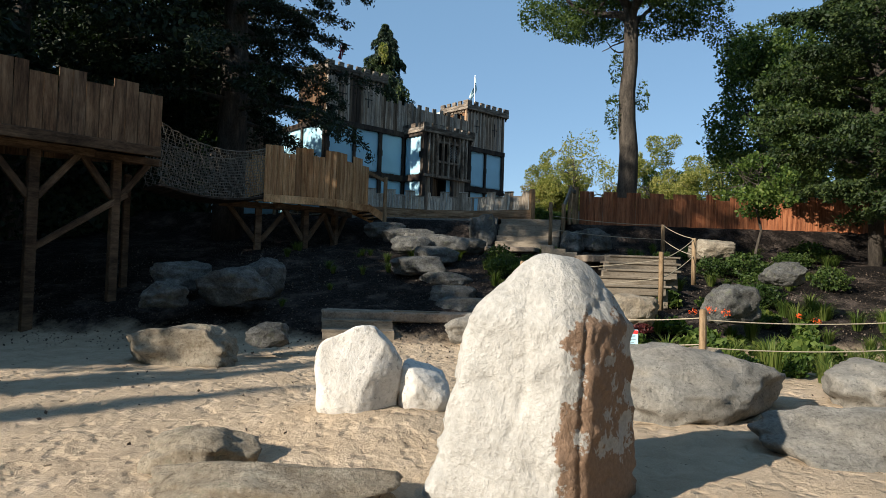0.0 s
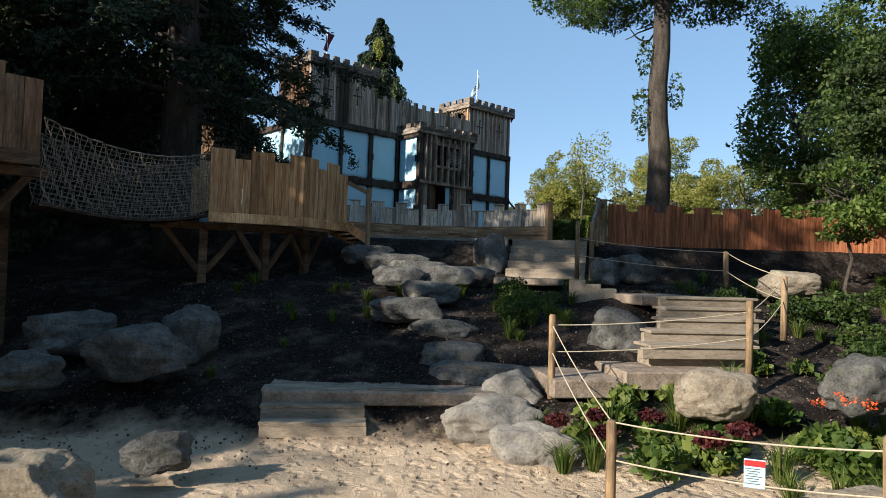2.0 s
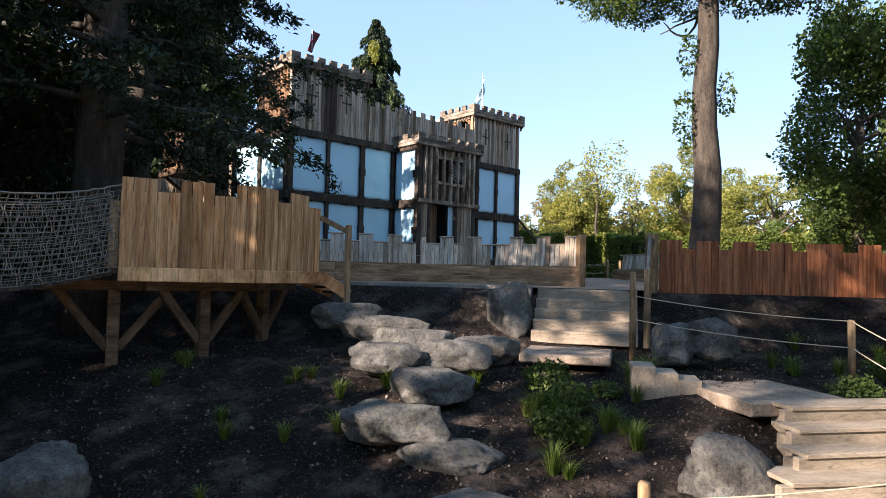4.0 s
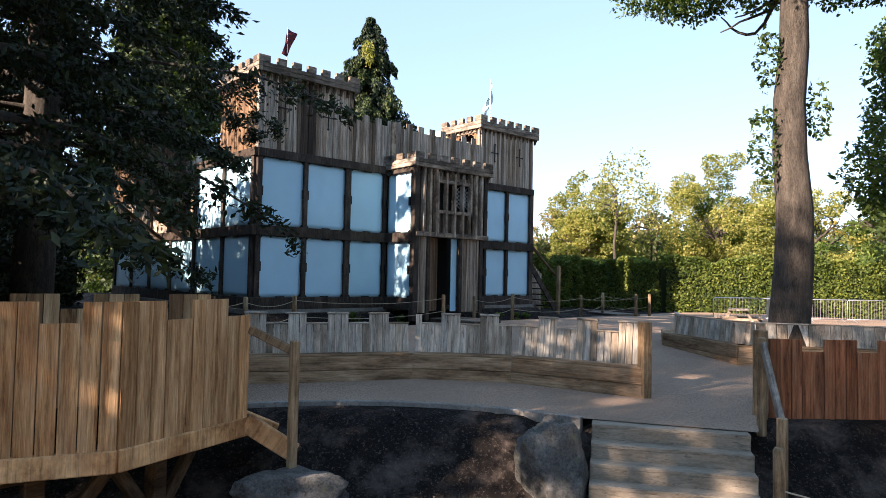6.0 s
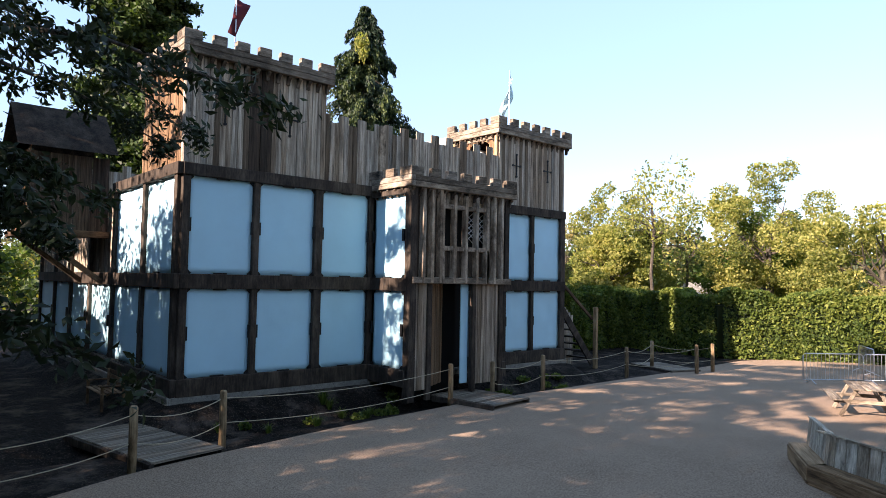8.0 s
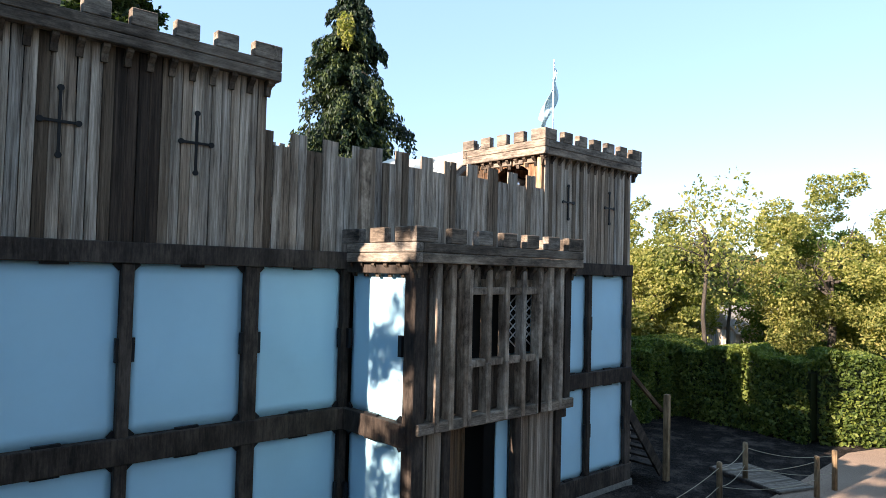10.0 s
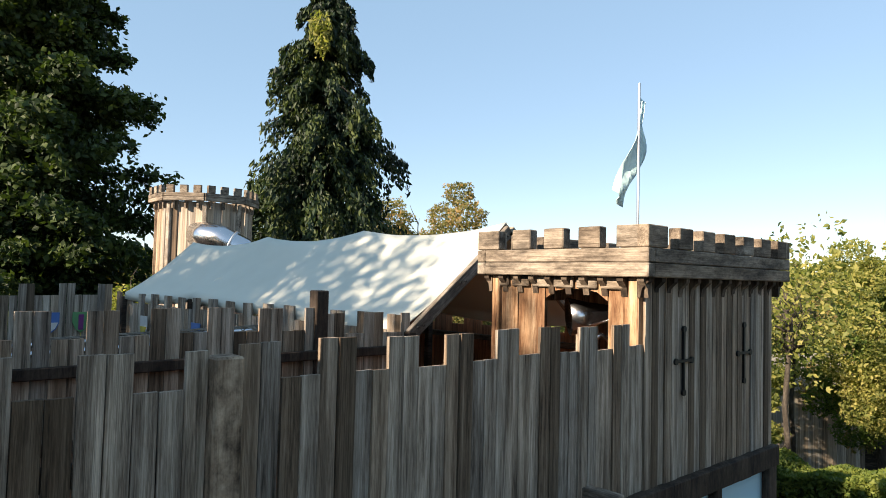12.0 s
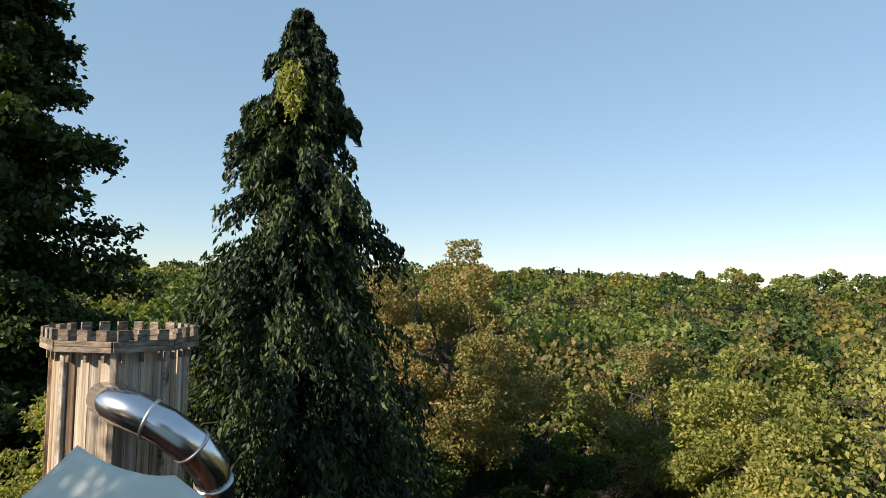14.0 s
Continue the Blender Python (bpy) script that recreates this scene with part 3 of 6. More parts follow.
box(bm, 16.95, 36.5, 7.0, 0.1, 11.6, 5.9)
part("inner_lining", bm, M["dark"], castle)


def merlon_top(z_lo, z_hi, n_on, n_off, phase=0):
    return lambda i, s: (z_hi if (i + phase) % (n_on + n_off) < n_on else z_lo) + 0.012 * math.sin(i * 12.9898)


# upper plank walls
for xa, xb, mt, sd in ((16.62, 18.18, "plank", 1), (18.18, 18.82, "plank_dark", 101), (18.82, 20.48, "plank", 102)):
    boards_along(castle, M[mt], (xa, FY - 0.03), (xb, FY - 0.03), Z_TOP1, lambda i, s: 12.98, 0.155, seed=sd)
boards_along(castle, M["plank"], (20.48, FY - 0.02), (22.35, FY - 0.02), Z_TOP1, merlon_top(11.86, 12.10, 2, 2, 1), 0.155, seed=2)
boards_along(castle, M["plank"], (22.55, FY - 0.02), (27.6, FY - 0.02), Z_TOP1, merlon_top(11.86, 12.12, 2, 2), 0.158, seed=3)
boards_along(castle, M["plank"], (27.6, FY - 0.03), (31.28, FY - 0.03), Z_TOP1, lambda i, s: 12.78, 0.155, seed=4)
post_ob(22.45, FY - 0.03, Z_TOP1, 12.05, 0.2, M["plank"])
post_ob(16.56, FY - 0.03, Z_TOP1, 12.9, 0.16, M["plank"])
beam_ob("rail", (20.5, FY + 0.05, 11.4), (27.6, FY + 0.05, 11.4), 0.08, 0.14, M["frame"], castle)
beam_ob("rail", (20.5, FY + 0.05, 10.5), (27.6, FY + 0.05, 10.5), 0.08, 0.14, M["frame"], castle)
# side walls of the towers
boards_along(castle, M["plank_warm"], (16.55, 33.9), (16.55, FY), Z_TOP1, lambda i, s: 12.98, 0.16, seed=5)
boards_along(castle, M["plank"], (20.46, FY + 0.05), (20.46, 33.9), 10.1, lambda i, s: 12.98, 0.16, seed=6)
boards_along(castle, M["plank"], (20.46, 33.9), (16.55, 33.9), 10.1, lambda i, s: 12.98, 0.16, seed=61)
boards_along(castle, M["plank"], (31.28, FY), (31.28, 33.0), Z_TOP1, lambda i, s: 12.78, 0.16, seed=7)
boards_along(castle, M["plank"], (31.28, 33.0), (27.65, 33.0), 10.1, lambda i, s: 12.78, 0.16, seed=8, skip=lambda s: 1.75 < s < 3.15)
boards_along(castle, M["plank"], (29.55, 33.0), (28.12, 33.0), 12.28, lambda i, s: 12.78, 0.16, seed=81)
# side of the left tower and wall running back: sheeted bays
bay_row((16.5, 36.0), (16.5, 30.6), [(0.1, 2.7), (2.85, 5.2)], (-1, 0, 0), STOREYS, 51)
bay_row((16.5, 47.0), (16.5, 36.0), [(0.2, 2.6), (2.8, 5.2), (5.4, 7.9), (8.1, 10.7)], (-1, 0, 0), [STOREYS[0]], 71)
for y in (30.75, 33.2, 36.0, 38.7, 41.4, 44.1, 46.9):
    post_ob(16.5, y, Z_PL + 0.3, Z_TOP0 if y < 37 else 8.6, 0.2)
for z0, z1 in ((Z_PL + 0.36, Z_SILL), (Z_MID0, Z_MID1), (Z_TOP0, Z_TOP1)):
    beam_ob("rail", (16.48, 30.5, (z0 + z1) / 2), (16.48, 36.1 if z0 > 9 else 47.0, (z0 + z1) / 2), 0.25, z1 - z0, M["frame"], castle)
boards_along(castle, M["plank"], (16.52, 47.0), (16.52, 36.1), Z_MID1, lambda i, s: 10.0, 0.17, seed=9)


def parapet(x0, y0, x1, y1, z0, z1, pitch, parent, material=None, wall=0.16, corbel=True, back=True):
    """A ring of stacked beams with merlons, and corbels under its outer face."""
    material = material or M["parapet"]
    zb = z0 + (z1 - z0) * 0.57
    zh = (zb - z0) / 2
    sides = (((x0, y0), (x1, y0)), ((x1, y0), (x1, y1)), ((x1, y1), (x0, y1)), ((x0, y1), (x0, y0)))
    cx, cy = (x0 + x1) / 2, (y0 + y1) / 2
    for si, ((ax, ay), (bx, by)) in enumerate(sides):
        if si == 2 and not back:
            continue
        d = Vector((bx - ax, by - ay, 0))
        L = d.length
        d.normalize()
        inn = Vector((-d.y, d.x, 0)) * (wall / 2)
        a, b_ = Vector((ax, ay, 0)) + inn + d * wall, Vector((bx, by, 0)) + inn
        for k in range(2):
            zc = z0 + zh * (k + 0.5)
            beam_ob("parapet_beam", a + Vector((0, 0, zc)), b_ + Vector((0, 0, zc)), wall, zh - 0.008, material, parent)
        n = max(2, round(L / pitch))
        for i in range(n):
            s = (i + 0.5) * L / n
            w = L / n * 0.58
            c = Vector((ax, ay, 0)) + inn + d * s
            if i == 0:
                c, w = Vector((ax, ay, 0)) + inn + d * (L / n * 0.375), L / n * 0.75
            bm_ = bmesh.new()
            box(bm_, 0, 0, 0, w, wall * 0.98, z1 - zb, bev=0.012)
            o = part("merlon", bm_, material, parent)
            o.matrix_basis = pose(c.x, c.y, (zb + z1) / 2 + 0.002, 0, 0, math.degrees(math.atan2(d.y, d.x)))
            for hs in ((0.25, 0.75) if corbel else ()):
                bm_ = bmesh.new()
                prof = [(0, 0), (0, -0.24), (-0.04, -0.24), (-0.065, -0.13), (-0.15, -0.05), (-0.15, 0)]
                vs = [[bm_.verts.new((w2, -py, pz)) for py, pz in prof] for w2 in (-0.045, 0.045)]
                bm_.faces.new(vs[0])
                bm_.faces.new(vs[1][::-1])
                for q in range(6):
                    bm_.faces.new((vs[0][q], vs[1][q], vs[1][(q + 1) % 6], vs[0][(q + 1) % 6]))
                bmesh.ops.recalc_face_normals(bm_, faces=bm_.faces[:])
                o = part("corbel", bm_, M["corbel"], parent)
                e = Vector((ax, ay, 0)) + inn * 2.6 + d * ((i + hs) * L / n)
                o.matrix_basis = pose(e.x, e.y, z0 + 0.003, 0, 0, math.degrees(math.atan2(d.y, d.x)) + 180)


parapet(16.34, 30.36, 20.62, 34.1, 12.86, 13.43, 0.62, castle)
parapet(27.39, 30.42, 31.55, 33.2, 12.66, 13.28, 0.59, castle)
bm = bmesh.new()
box(bm, 29.47, 31.8, 12.82, 3.9, 2.55, 0.08)
part("roof", bm, M["felt"], castle, "flat grey felt roof")
bm = bmesh.new()
box(bm, 18.5, 32.25, 12.95, 4.0, 3.5, 0.08)
part("roof", bm, M["felt"], castle, "flat grey felt roof")


def cross_slit(x, z, y=FY - 0.062, h=1.0, w=0.62):
    bm_ = bmesh.new()
    box(bm_, x, y, z, 0.036, 0.03, h)
    box(bm_, x, y - 0.002, z, w, 0.03, 0.036)
    for dx, dz_ in ((0, h / 2), (0, -h / 2), (w / 2, 0), (-w / 2, 0)):
        bmesh.ops.create_cone(bm_, cap_ends=True, segments=14, radius1=0.042, radius2=0.042, depth=0.03, matrix=pose(x + dx, y - 0.004, z + dz_, 90, 0, 0))
    part("arrow_slit", bm_, M["black"], castle, "black cross-shaped arrow slit")


for x, z in ((17.52, 11.72), (19.35, 11.7)):
    cross_slit(x, z, h=0.9, w=0.46)
for x, z in ((28.5, 11.62), (30.25, 11.62)):
    cross_slit(x, z, h=0.8, w=0.4)

# gatehouse bay
GX0, GX1, GYF = 22.2, 26.0, 28.72
for x, y, z0, z1, w in ((GX0, GYF, 4.0, 10.0, 0.26), (GX1, GYF, 7.3, 10.0, 0.2), (GX1 - 0.2, GYF + 0.03, 4.0, 7.3, 0.2), (22.88, GYF, 4.0, 7.35, 0.16), (24.62, GYF, 4.0, 7.35, 0.16)):
    post_ob(x, y, z0, z1, w)
bay_row((GX0, FY - 0.1), (GX0, GYF + 0.1), [(0.08, 1.55)], (-1, 0, 0), STOREYS, 91)
bay_row((GX1, GYF + 0.1), (GX1, FY - 0.1), [(0.08, 1.55)], (1, 0, 0), STOREYS, 95)
for z0, z1 in ((4.4, Z_SILL), (Z_MID0, Z_MID1), (9.8, 10.05)):
    for x in (GX0, GX1):
        beam_ob("rail", (x, GYF + 0.02, (z0 + z1) / 2), (x, FY - 0.16, (z0 + z1) / 2), 0.3, z1 - z0, M["frame"], castle)
beam_ob("lintel", (GX0 - 0.05, GYF - 0.04, 7.38), (GX1 + 0.1, GYF - 0.04, 7.38), 0.3, 0.18, M["parapet"], castle)
boards_along(castle, M["plank_dark"], (GX0 + 0.1, GYF), (GX1 - 0.1, GYF), 7.5, lambda i, s: 9.95, 0.17, seed=12, skip=lambda s: 1.0 < s < 2.75)
boards_along(castle, M["plank_dark"], (GX0 + 1.1, GYF), (GX0 + 2.85, GYF), 7.5, lambda i, s: 8.28, 0.17, seed=13)
boards_along(castle, M["plank_gate"], (GX0 + 1.1, GYF), (GX0 + 2.85, GYF), 9.57, lambda i, s: 9.95, 0.17, seed=14)
boards_along(castle, M["plank_gate"], (GX0 + 0.1, GYF), (22.84, GYF), 4.3, lambda i, s: 7.32, 0.16, seed=15)
boards_along(castle, M["plank_gate"], (24.66, GYF), (GX1 - 0.28, GYF), 4.3, lambda i, s: 7.32, 0.16, seed=16)
for k in range(11):
    x = GX0 + 0.33 + k * 0.315
    if k in (3, 4, 5, 6, 7):
        continue
    post_ob(x, GYF - 0.1, 7.3, 9.98, 0.12, M["plank_gate"], name="batten", d=0.2)
for k in range(5):
    post_ob(GX0 + 1.05 + k * 0.452, GYF - 0.1, 7.3, 8.32, 0.12, M["plank_gate"], name="batten", d=0.2)
# window with two open and two lattice lights
for z in (8.32, 9.54):
    beam_ob("window_rail", (23.22, GYF - 0.06, z), (25.08, GYF - 0.06, z), 0.16, 0.13, M["plank_gate"], castle)
for x in (23.25, 23.72, 24.17, 24.62, 25.06):
    post_ob(x, GYF - 0.08, 8.22, 9.9, 0.11, M["plank_gate"], name="mullion", d=0.2)
for x in (24.4, 24.84):
    bm = bmesh.new()
    for q in range(-6, 12):
        for sgn in (1, -1):
            z0_ = 8.52 + q * 0.16
            a = (x - 0.18, GYF, z0_ if sgn > 0 else z0_ + 0.28)
            c = (x + 0.18, GYF, z0_ + 0.28 if sgn > 0 else z0_)
            if min(a[2], c[2]) > 8.38 and max(a[2], c[2]) < 9.52:
                tube(bm, [a, c], 0.012, 5)
    part("lattice", bm, M["galv"], castle)
# black panel puts the unlit room's shade behind the window
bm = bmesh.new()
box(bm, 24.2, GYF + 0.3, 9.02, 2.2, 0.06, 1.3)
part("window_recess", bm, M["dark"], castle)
# doorway: a door leaf standing half open, a black panel painting the shade behind
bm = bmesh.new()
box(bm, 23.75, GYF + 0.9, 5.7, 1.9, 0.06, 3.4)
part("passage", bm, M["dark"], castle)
boards_along(castle, M["plank_warm"], (22.98, GYF + 0.05), (23.85, GYF + 0.55), 4.35, lambda i, s: 7.28, 0.15, name="door_board", seed=17)
bm = bmesh.new()
box(bm, 24.4, GYF + 0.14, 5.8, 0.3, 0.05, 2.95, bev=0.01)
part("door_panel", bm, M["canvas"], castle)
parapet(21.95, 28.45, 26.24, 30.5, 9.98, 10.55, 0.62, castle, back=False)
bm = bmesh.new()
box(bm, 24.1, 29.55, 10.02, 3.9, 1.9, 0.08)
part("roof", bm, M["felt"], castle, "flat grey felt roof")

# left-hand side hut on brackets
boards_along(castle, M["plank_dark"], (14.3, 36.9), (16.45, 36.9), 8.65, lambda i, s: 11.0, 0.17, seed=21)
boards_along(castle, M["plank_warm"], (14.3, 39.6), (14.3, 36.9), 8.65, lambda i, s: 11.2, 0.17, seed=22)
bm = bmesh.new()
for sgn in (1, -1):
    vs = [bm.verts.new(v) for v in ((13.9, 38.25, 12.65), (16.6, 38.25, 12.65), (16.6, 38.25 + sgn * 1.75, 11.1), (13.9, 38.25 + sgn * 1.75, 11.1))]
    bm.faces.new(vs)
bmesh.ops.solidify(bm, geom=bm.faces[:], thickness=0.08)
part("hut_roof", bm, M["frame"], castle, "dark shingled pitched roof")
bm = bmesh.new()
vs = [bm.verts.new(v) for v in ((14.25, 36.9, 11.1), (14.25, 39.6, 11.1), (14.25, 38.25, 12.5))]
bm.faces.new(vs)
bmesh.ops.solidify(bm, geom=bm.faces[:], thickness=0.05)
part("gable", bm, M["plank"], castle)
for y in (36.95, 39.55):
    beam_ob("brace", (14.4, y, 8.6), (16.4, y, 7.1), 0.14, 0.16, M["beam"], castle)
beam_ob("rail", (14.2, 36.88, 8.6), (16.5, 36.88, 8.6), 0.2, 0.2, M["beam"], castle)
beam_ob("rail", (14.2, 39.6, 8.6), (14.2, 36.88, 8.6), 0.2, 0.2, M["beam"], castle)
bm = bmesh.new()
box(bm, 15.35, 38.25, 8.65, 2.1, 2.7, 0.1)
part("hut_floor", bm, M["frame"], castle)
# outside stair at the far corner
for k in range(8):
    beam_ob("stair_tread", (31.5 + 0.28 * k, 30.9, 6.4 - 0.3 * k), (31.5 + 0.28 * k, 32.0, 6.4 - 0.3 * k), 0.3, 0.06, M["frame"], castle)
beam_ob("stair_string", (31.4, 30.88, 6.55), (33.6, 30.88, 4.1), 0.08, 0.3, M["frame"], castle)
beam_ob("handrail", (31.4, 30.88, 7.5), (33.6, 30.88, 5.9), 0.08, 0.12, M["beam"], castle)
boards_along(castle, M["plank"], (31.5, 32.05), (33.8, 32.05), 3.9, lambda i, s: 7.6 - 0.72 * s, 0.16, seed=23)
post_ob(33.65, 30.75, 3.8, 6.4, 0.16, M["post"])

# ---------------------------------------------------------------- upper deck
bm = bmesh.new()
box(bm, 24.0, 32.5, 10.02, 14.4, 3.7, 0.12)
box(bm, 29.2, 40.2, 10.02, 4.6, 12.0, 0.12)
part("deck", bm, M["plank_red"], castle, "brown boarded upper deck")
dk = 10.08
# inner parapet on the yard side of the walkway
boards_along(castle, M["plank"], (20.5, 34.35), (25.4, 34.35), 9.4, merlon_top(11.85, 12.15, 2, 2), 0.17, seed=24)
boards_along(castle, M["plank"], (25.55, 34.4), (27.05, 34.3), 9.4, merlon_top(11.75, 12.05, 2, 2), 0.17, seed=25)
post_ob(25.47, 34.38, 9.3, 12.38, 0.2, M["frame"])
for z in (10.7, 11.5):
    beam_ob("rail", (20.5, 34.28, z), (27.0, 34.24, z), 0.07, 0.13, M["frame"], castle)
# walls under the tent
boards_along(castle, M["plank"], (27.0, 34.4), (26.0, 45.6), 9.2, merlon_top(11.75, 12.0, 2, 2), 0.18, seed=26)
boards_along(castle, M["plank_red"], (31.5, 33.2), (30.4, 46.0), 9.2, merlon_top(11.55, 11.85, 3, 2), 0.18, seed=27)
boards_along(castle, M["plank"], (25.9, 45.7), (17.0, 45.7), 8.0, merlon_top(11.9, 12.2, 2, 3), 0.18, seed=28)
boards_along(castle, M["plank_dark"], (31.42, 33.1), (30.36, 46.0), 3.9, lambda i, s: 9.2, 0.2, seed=29)
beam_ob("rail", (31.4, 33.3, 11.3), (30.3, 46.0, 11.3), 0.08, 0.12, M["beam"], castle)
# right tower's inner face with its arched doorway
AX = 27.6


def arch_face():
    """Wide upright boards round a doorway with a flat curved head, a frieze between the corbels above it."""
    ya, yb, ztop, zspring = 31.08, 32.07, 12.5, 12.36
    ys_ = [FY, 30.86, ya]
    ys_ += [ya + (yb - ya) * i / 6 for i in range(1, 7)] + [32.3, 32.55, 32.78, 33.0]
    for i, (p, q) in enumerate(zip(ys_, ys_[1:])):
        y = (p + q) / 2
        inside = ya < y < yb
        bm_ = bmesh.new()
        k = [max(0.0, 1 - ((v - (ya + yb) / 2) / ((yb - ya) / 2)) ** 2) ** 0.5 for v in (p, q)]
        zl, zr = [(zspring + (ztop - zspring) * c if inside else dk) for c in k]
        vs = [[bm_.verts.new((x, yy, z)) for yy, z in ((p + 0.004, zl), (q - 0.004, zr), (q - 0.004, 12.72), (p + 0.004, 12.72))] for x in (-0.03, 0.03)]
        bm_.faces.new(vs[0])
        bm_.faces.new(vs[1][::-1])
        for j in range(4):
            bm_.faces.new((vs[0][j], vs[0][(j + 1) % 4], vs[1][(j + 1) % 4], vs[1][j]))
        bmesh.ops.recalc_face_normals(bm_, faces=bm_.faces[:])
        o = part("plank", bm_, M["plank_arch"], castle)
        o.matrix_basis = pose(AX + (0.01 if i % 2 else 0), 0, 0)
    for y in (FY + 0.06, 32.94):
        post_ob(AX - 0.02, y, dk, 12.66, 0.14, M["plank_arch"])
    for k in range(6):
        y = FY + 0.22 + 0.37 * k
        beam_ob("frieze", (AX - 0.055, y, 12.585), (AX - 0.055, y + 0.31, 12.585), 0.05, 0.15, M["parapet"], castle)


arch_face()
# brass-look speaking horn and pipe inside the arch
horn = thing("speaking_horn", "grey metal speaking horn on a bent chrome pipe", "horn", (28.2, 31.85, 0.2), -42)
bm = bmesh.new()
tube(bm, [(-0.25, 0, 11.9), (0.05, 0.0, 11.93), (0.3, 0.02, 11.97), (0.4, 0.02, 11.98)], [0.26, 0.17, 0.1, 0.09], 18, False)
part("bell", bm, M["steel"], horn, smooth=True).modifiers.new("thick", "SOLIDIFY").thickness = 0.012
bm = bmesh.new()
tube(bm, [(0.32, -0.2, dk - 0.14), (0.32, -0.2, 11.4), (0.28, -0.2, 11.6), (0.16, -0.18, 11.68), (0.08, -0.18, 11.6)], 0.035, 10)
tube(bm, [(0.4, 0.02, dk - 0.14), (0.4, 0.02, 12.02)], 0.04, 10)
part("pipe", bm, M["steel"], horn, smooth=True)

# added black disc paints the shade inside the bell
bm = bmesh.new()
bmesh.ops.create_cone(bm, cap_ends=True, segments=18, radius1=0.19, radius2=0.19, depth=0.02, matrix=pose(-0.1, 0, 11.92, 0, 90, 0))
part("mouth", bm, M["black"], horn)
# tent roof over the deck
tent = thing("tent_roof", "cream canvas awning roof laced over timber rafters", "awning")
FR = [(34.3, 29.2, 13.6, 27.0, 11.86), (37.95, 28.7, 13.55, 26.75, 11.98), (41.6, 28.35, 13.5, 26.5, 12.06), (44.9, 27.75, 13.42, 26.0, 12.0)]


def tent_side(sgn):
    bm_ = bmesh.new()
    rows = []
    nu, nv = 42, 12
    for i in range(nu + 1):
        f = i / nu * (len(FR) - 1)
        k = min(int(f), len(FR) - 2)
        w = f - k
        y, xr, zr, xe, ze = [FR[k][q] * (1 - w) + FR[k + 1][q] * w for q in range(5)]
        dip = 4 * w * (1 - w)
        if sgn > 0:
            xe = 2 * xr - xe
        row = []
        for j in range(nv + 1):
            t = j / nv
            x = xr + (xe - xr) * t
            z = zr + (ze - zr) * t - dip * (0.16 * (1 - t) + 0.10 * t) - 0.10 * math.sin(math.pi * t) + 0.012 * noise.noise(Vector((y * 1.5, t * 4, sgn)))
            row.append(bm_.verts.new((x, y, z)))
        t = row[-1].co
        row.append(bm_.verts.new((t.x, t.y, t.z - 0.16)))
        rows.append(row)
    for a, b2 in zip(rows, rows[1:]):
        for j in range(nv + 1):
            bm_.faces.new((a[j], a[j + 1], b2[j + 1], b2[j]))
    o = part("canvas", bm_, M["tent"], tent, smooth=True)
    o.modifiers.new("thick", "SOLIDIFY").thickness = 0.01
    # seams over the rafters
    bm_ = bmesh.new()
    for k in (1, 2):
        y, xr, zr, xe, ze = FR[k]
        if sgn > 0:
            xe = 2 * xr - xe
        tube(bm_, [(xr + (xe - xr) * t, y, zr + (ze - zr) * t - 0.10 * math.sin(math.pi * t) + 0.003) for t in [i / 10 for i in range(11)]], 0.006, 5)
    part("seam", bm_, M["tent"], tent)


tent_side(-1)
tent_side(1)
for y, xr, zr, xe, ze in FR:
    for s in (-1, 1):
        x2 = xe if s < 0 else 2 * xr - xe
        o = 0.06 if y > 34.5 else -0.07
        beam_ob("rafter", (xr, y + o, zr - (0.34 if o > 0 else 0.14)), (x2, y + o, ze - (0.34 if o > 0 else 0.16)), 0.1, 0.2, M["parapet"], tent)
        beam_ob("tent_post", (x2, y + o, dk), (x2, y + o, ze - 0.1), 0.14, 0.14, M["frame"], tent)

y, xr, zr, xe, ze = FR[0]
for f in (0.04, 0.09, 0.5, 0.55, 0.9, 0.95):
    bm = bmesh.new()
    bmesh.ops.create_cone(bm, cap_ends=True, segments=8, radius1=0.022, radius2=0.016, depth=0.03, matrix=pose(xr + (xe - xr) * f, y - 0.13, zr - 0.15 + (ze - zr) * f + (0.03 if int(f * 100) % 2 else -0.03), 90, 0, 0))
    part("bolt", bm, M["black"], tent)
y, xr, zr, xe, ze = FR[3]
bm = bmesh.new()
bm.faces.new([bm.verts.new(v) for v in ((xe, y - 0.02, ze - 0.1), (2 * xr - xe, y - 0.02, ze - 0.1), (xr, y - 0.02, zr - 0.1))])
bmesh.ops.solidify(bm, geom=bm.faces[:], thickness=0.01)
part("gable_canvas", bm, M["tent"], tent)
# flagpole with a pale flag hanging from it
flag = thing("flagpole", "thin grey flagpole with a faded white and turquoise flag", "flag", (29.32, 31.75, 12.86))
bm = bmesh.new()
tube(bm, [(0, 0, 0), (0, 0, 2.75)], 0.022, 8)
bmesh.ops.create_cone(bm, cap_ends=True, segments=12, radius1=0.09, radius2=0.08, depth=0.04, matrix=pose(0, 0, 0.02))
part("pole", bm, M["galv"], flag)
m_, nt, b = mat("flag_cloth", 0.7)
v = coords(nt, (1, 1, 1), rand=False)
sp = nt.nodes.new("ShaderNodeSeparateXYZ")
nt.links.new(v, sp.inputs[0])
nt.links.new(ramp(nt, sp.outputs["Z"], [(0.0, (0.86, 0.9, 0.9)), (0.36, (0.42, 0.76, 0.78)), (0.58, (0.86, 0.92, 0.92)), (0.85, (0.6, 0.84, 0.86))]), b.inputs["Base Color"])
bm = bmesh.new()
rows = []
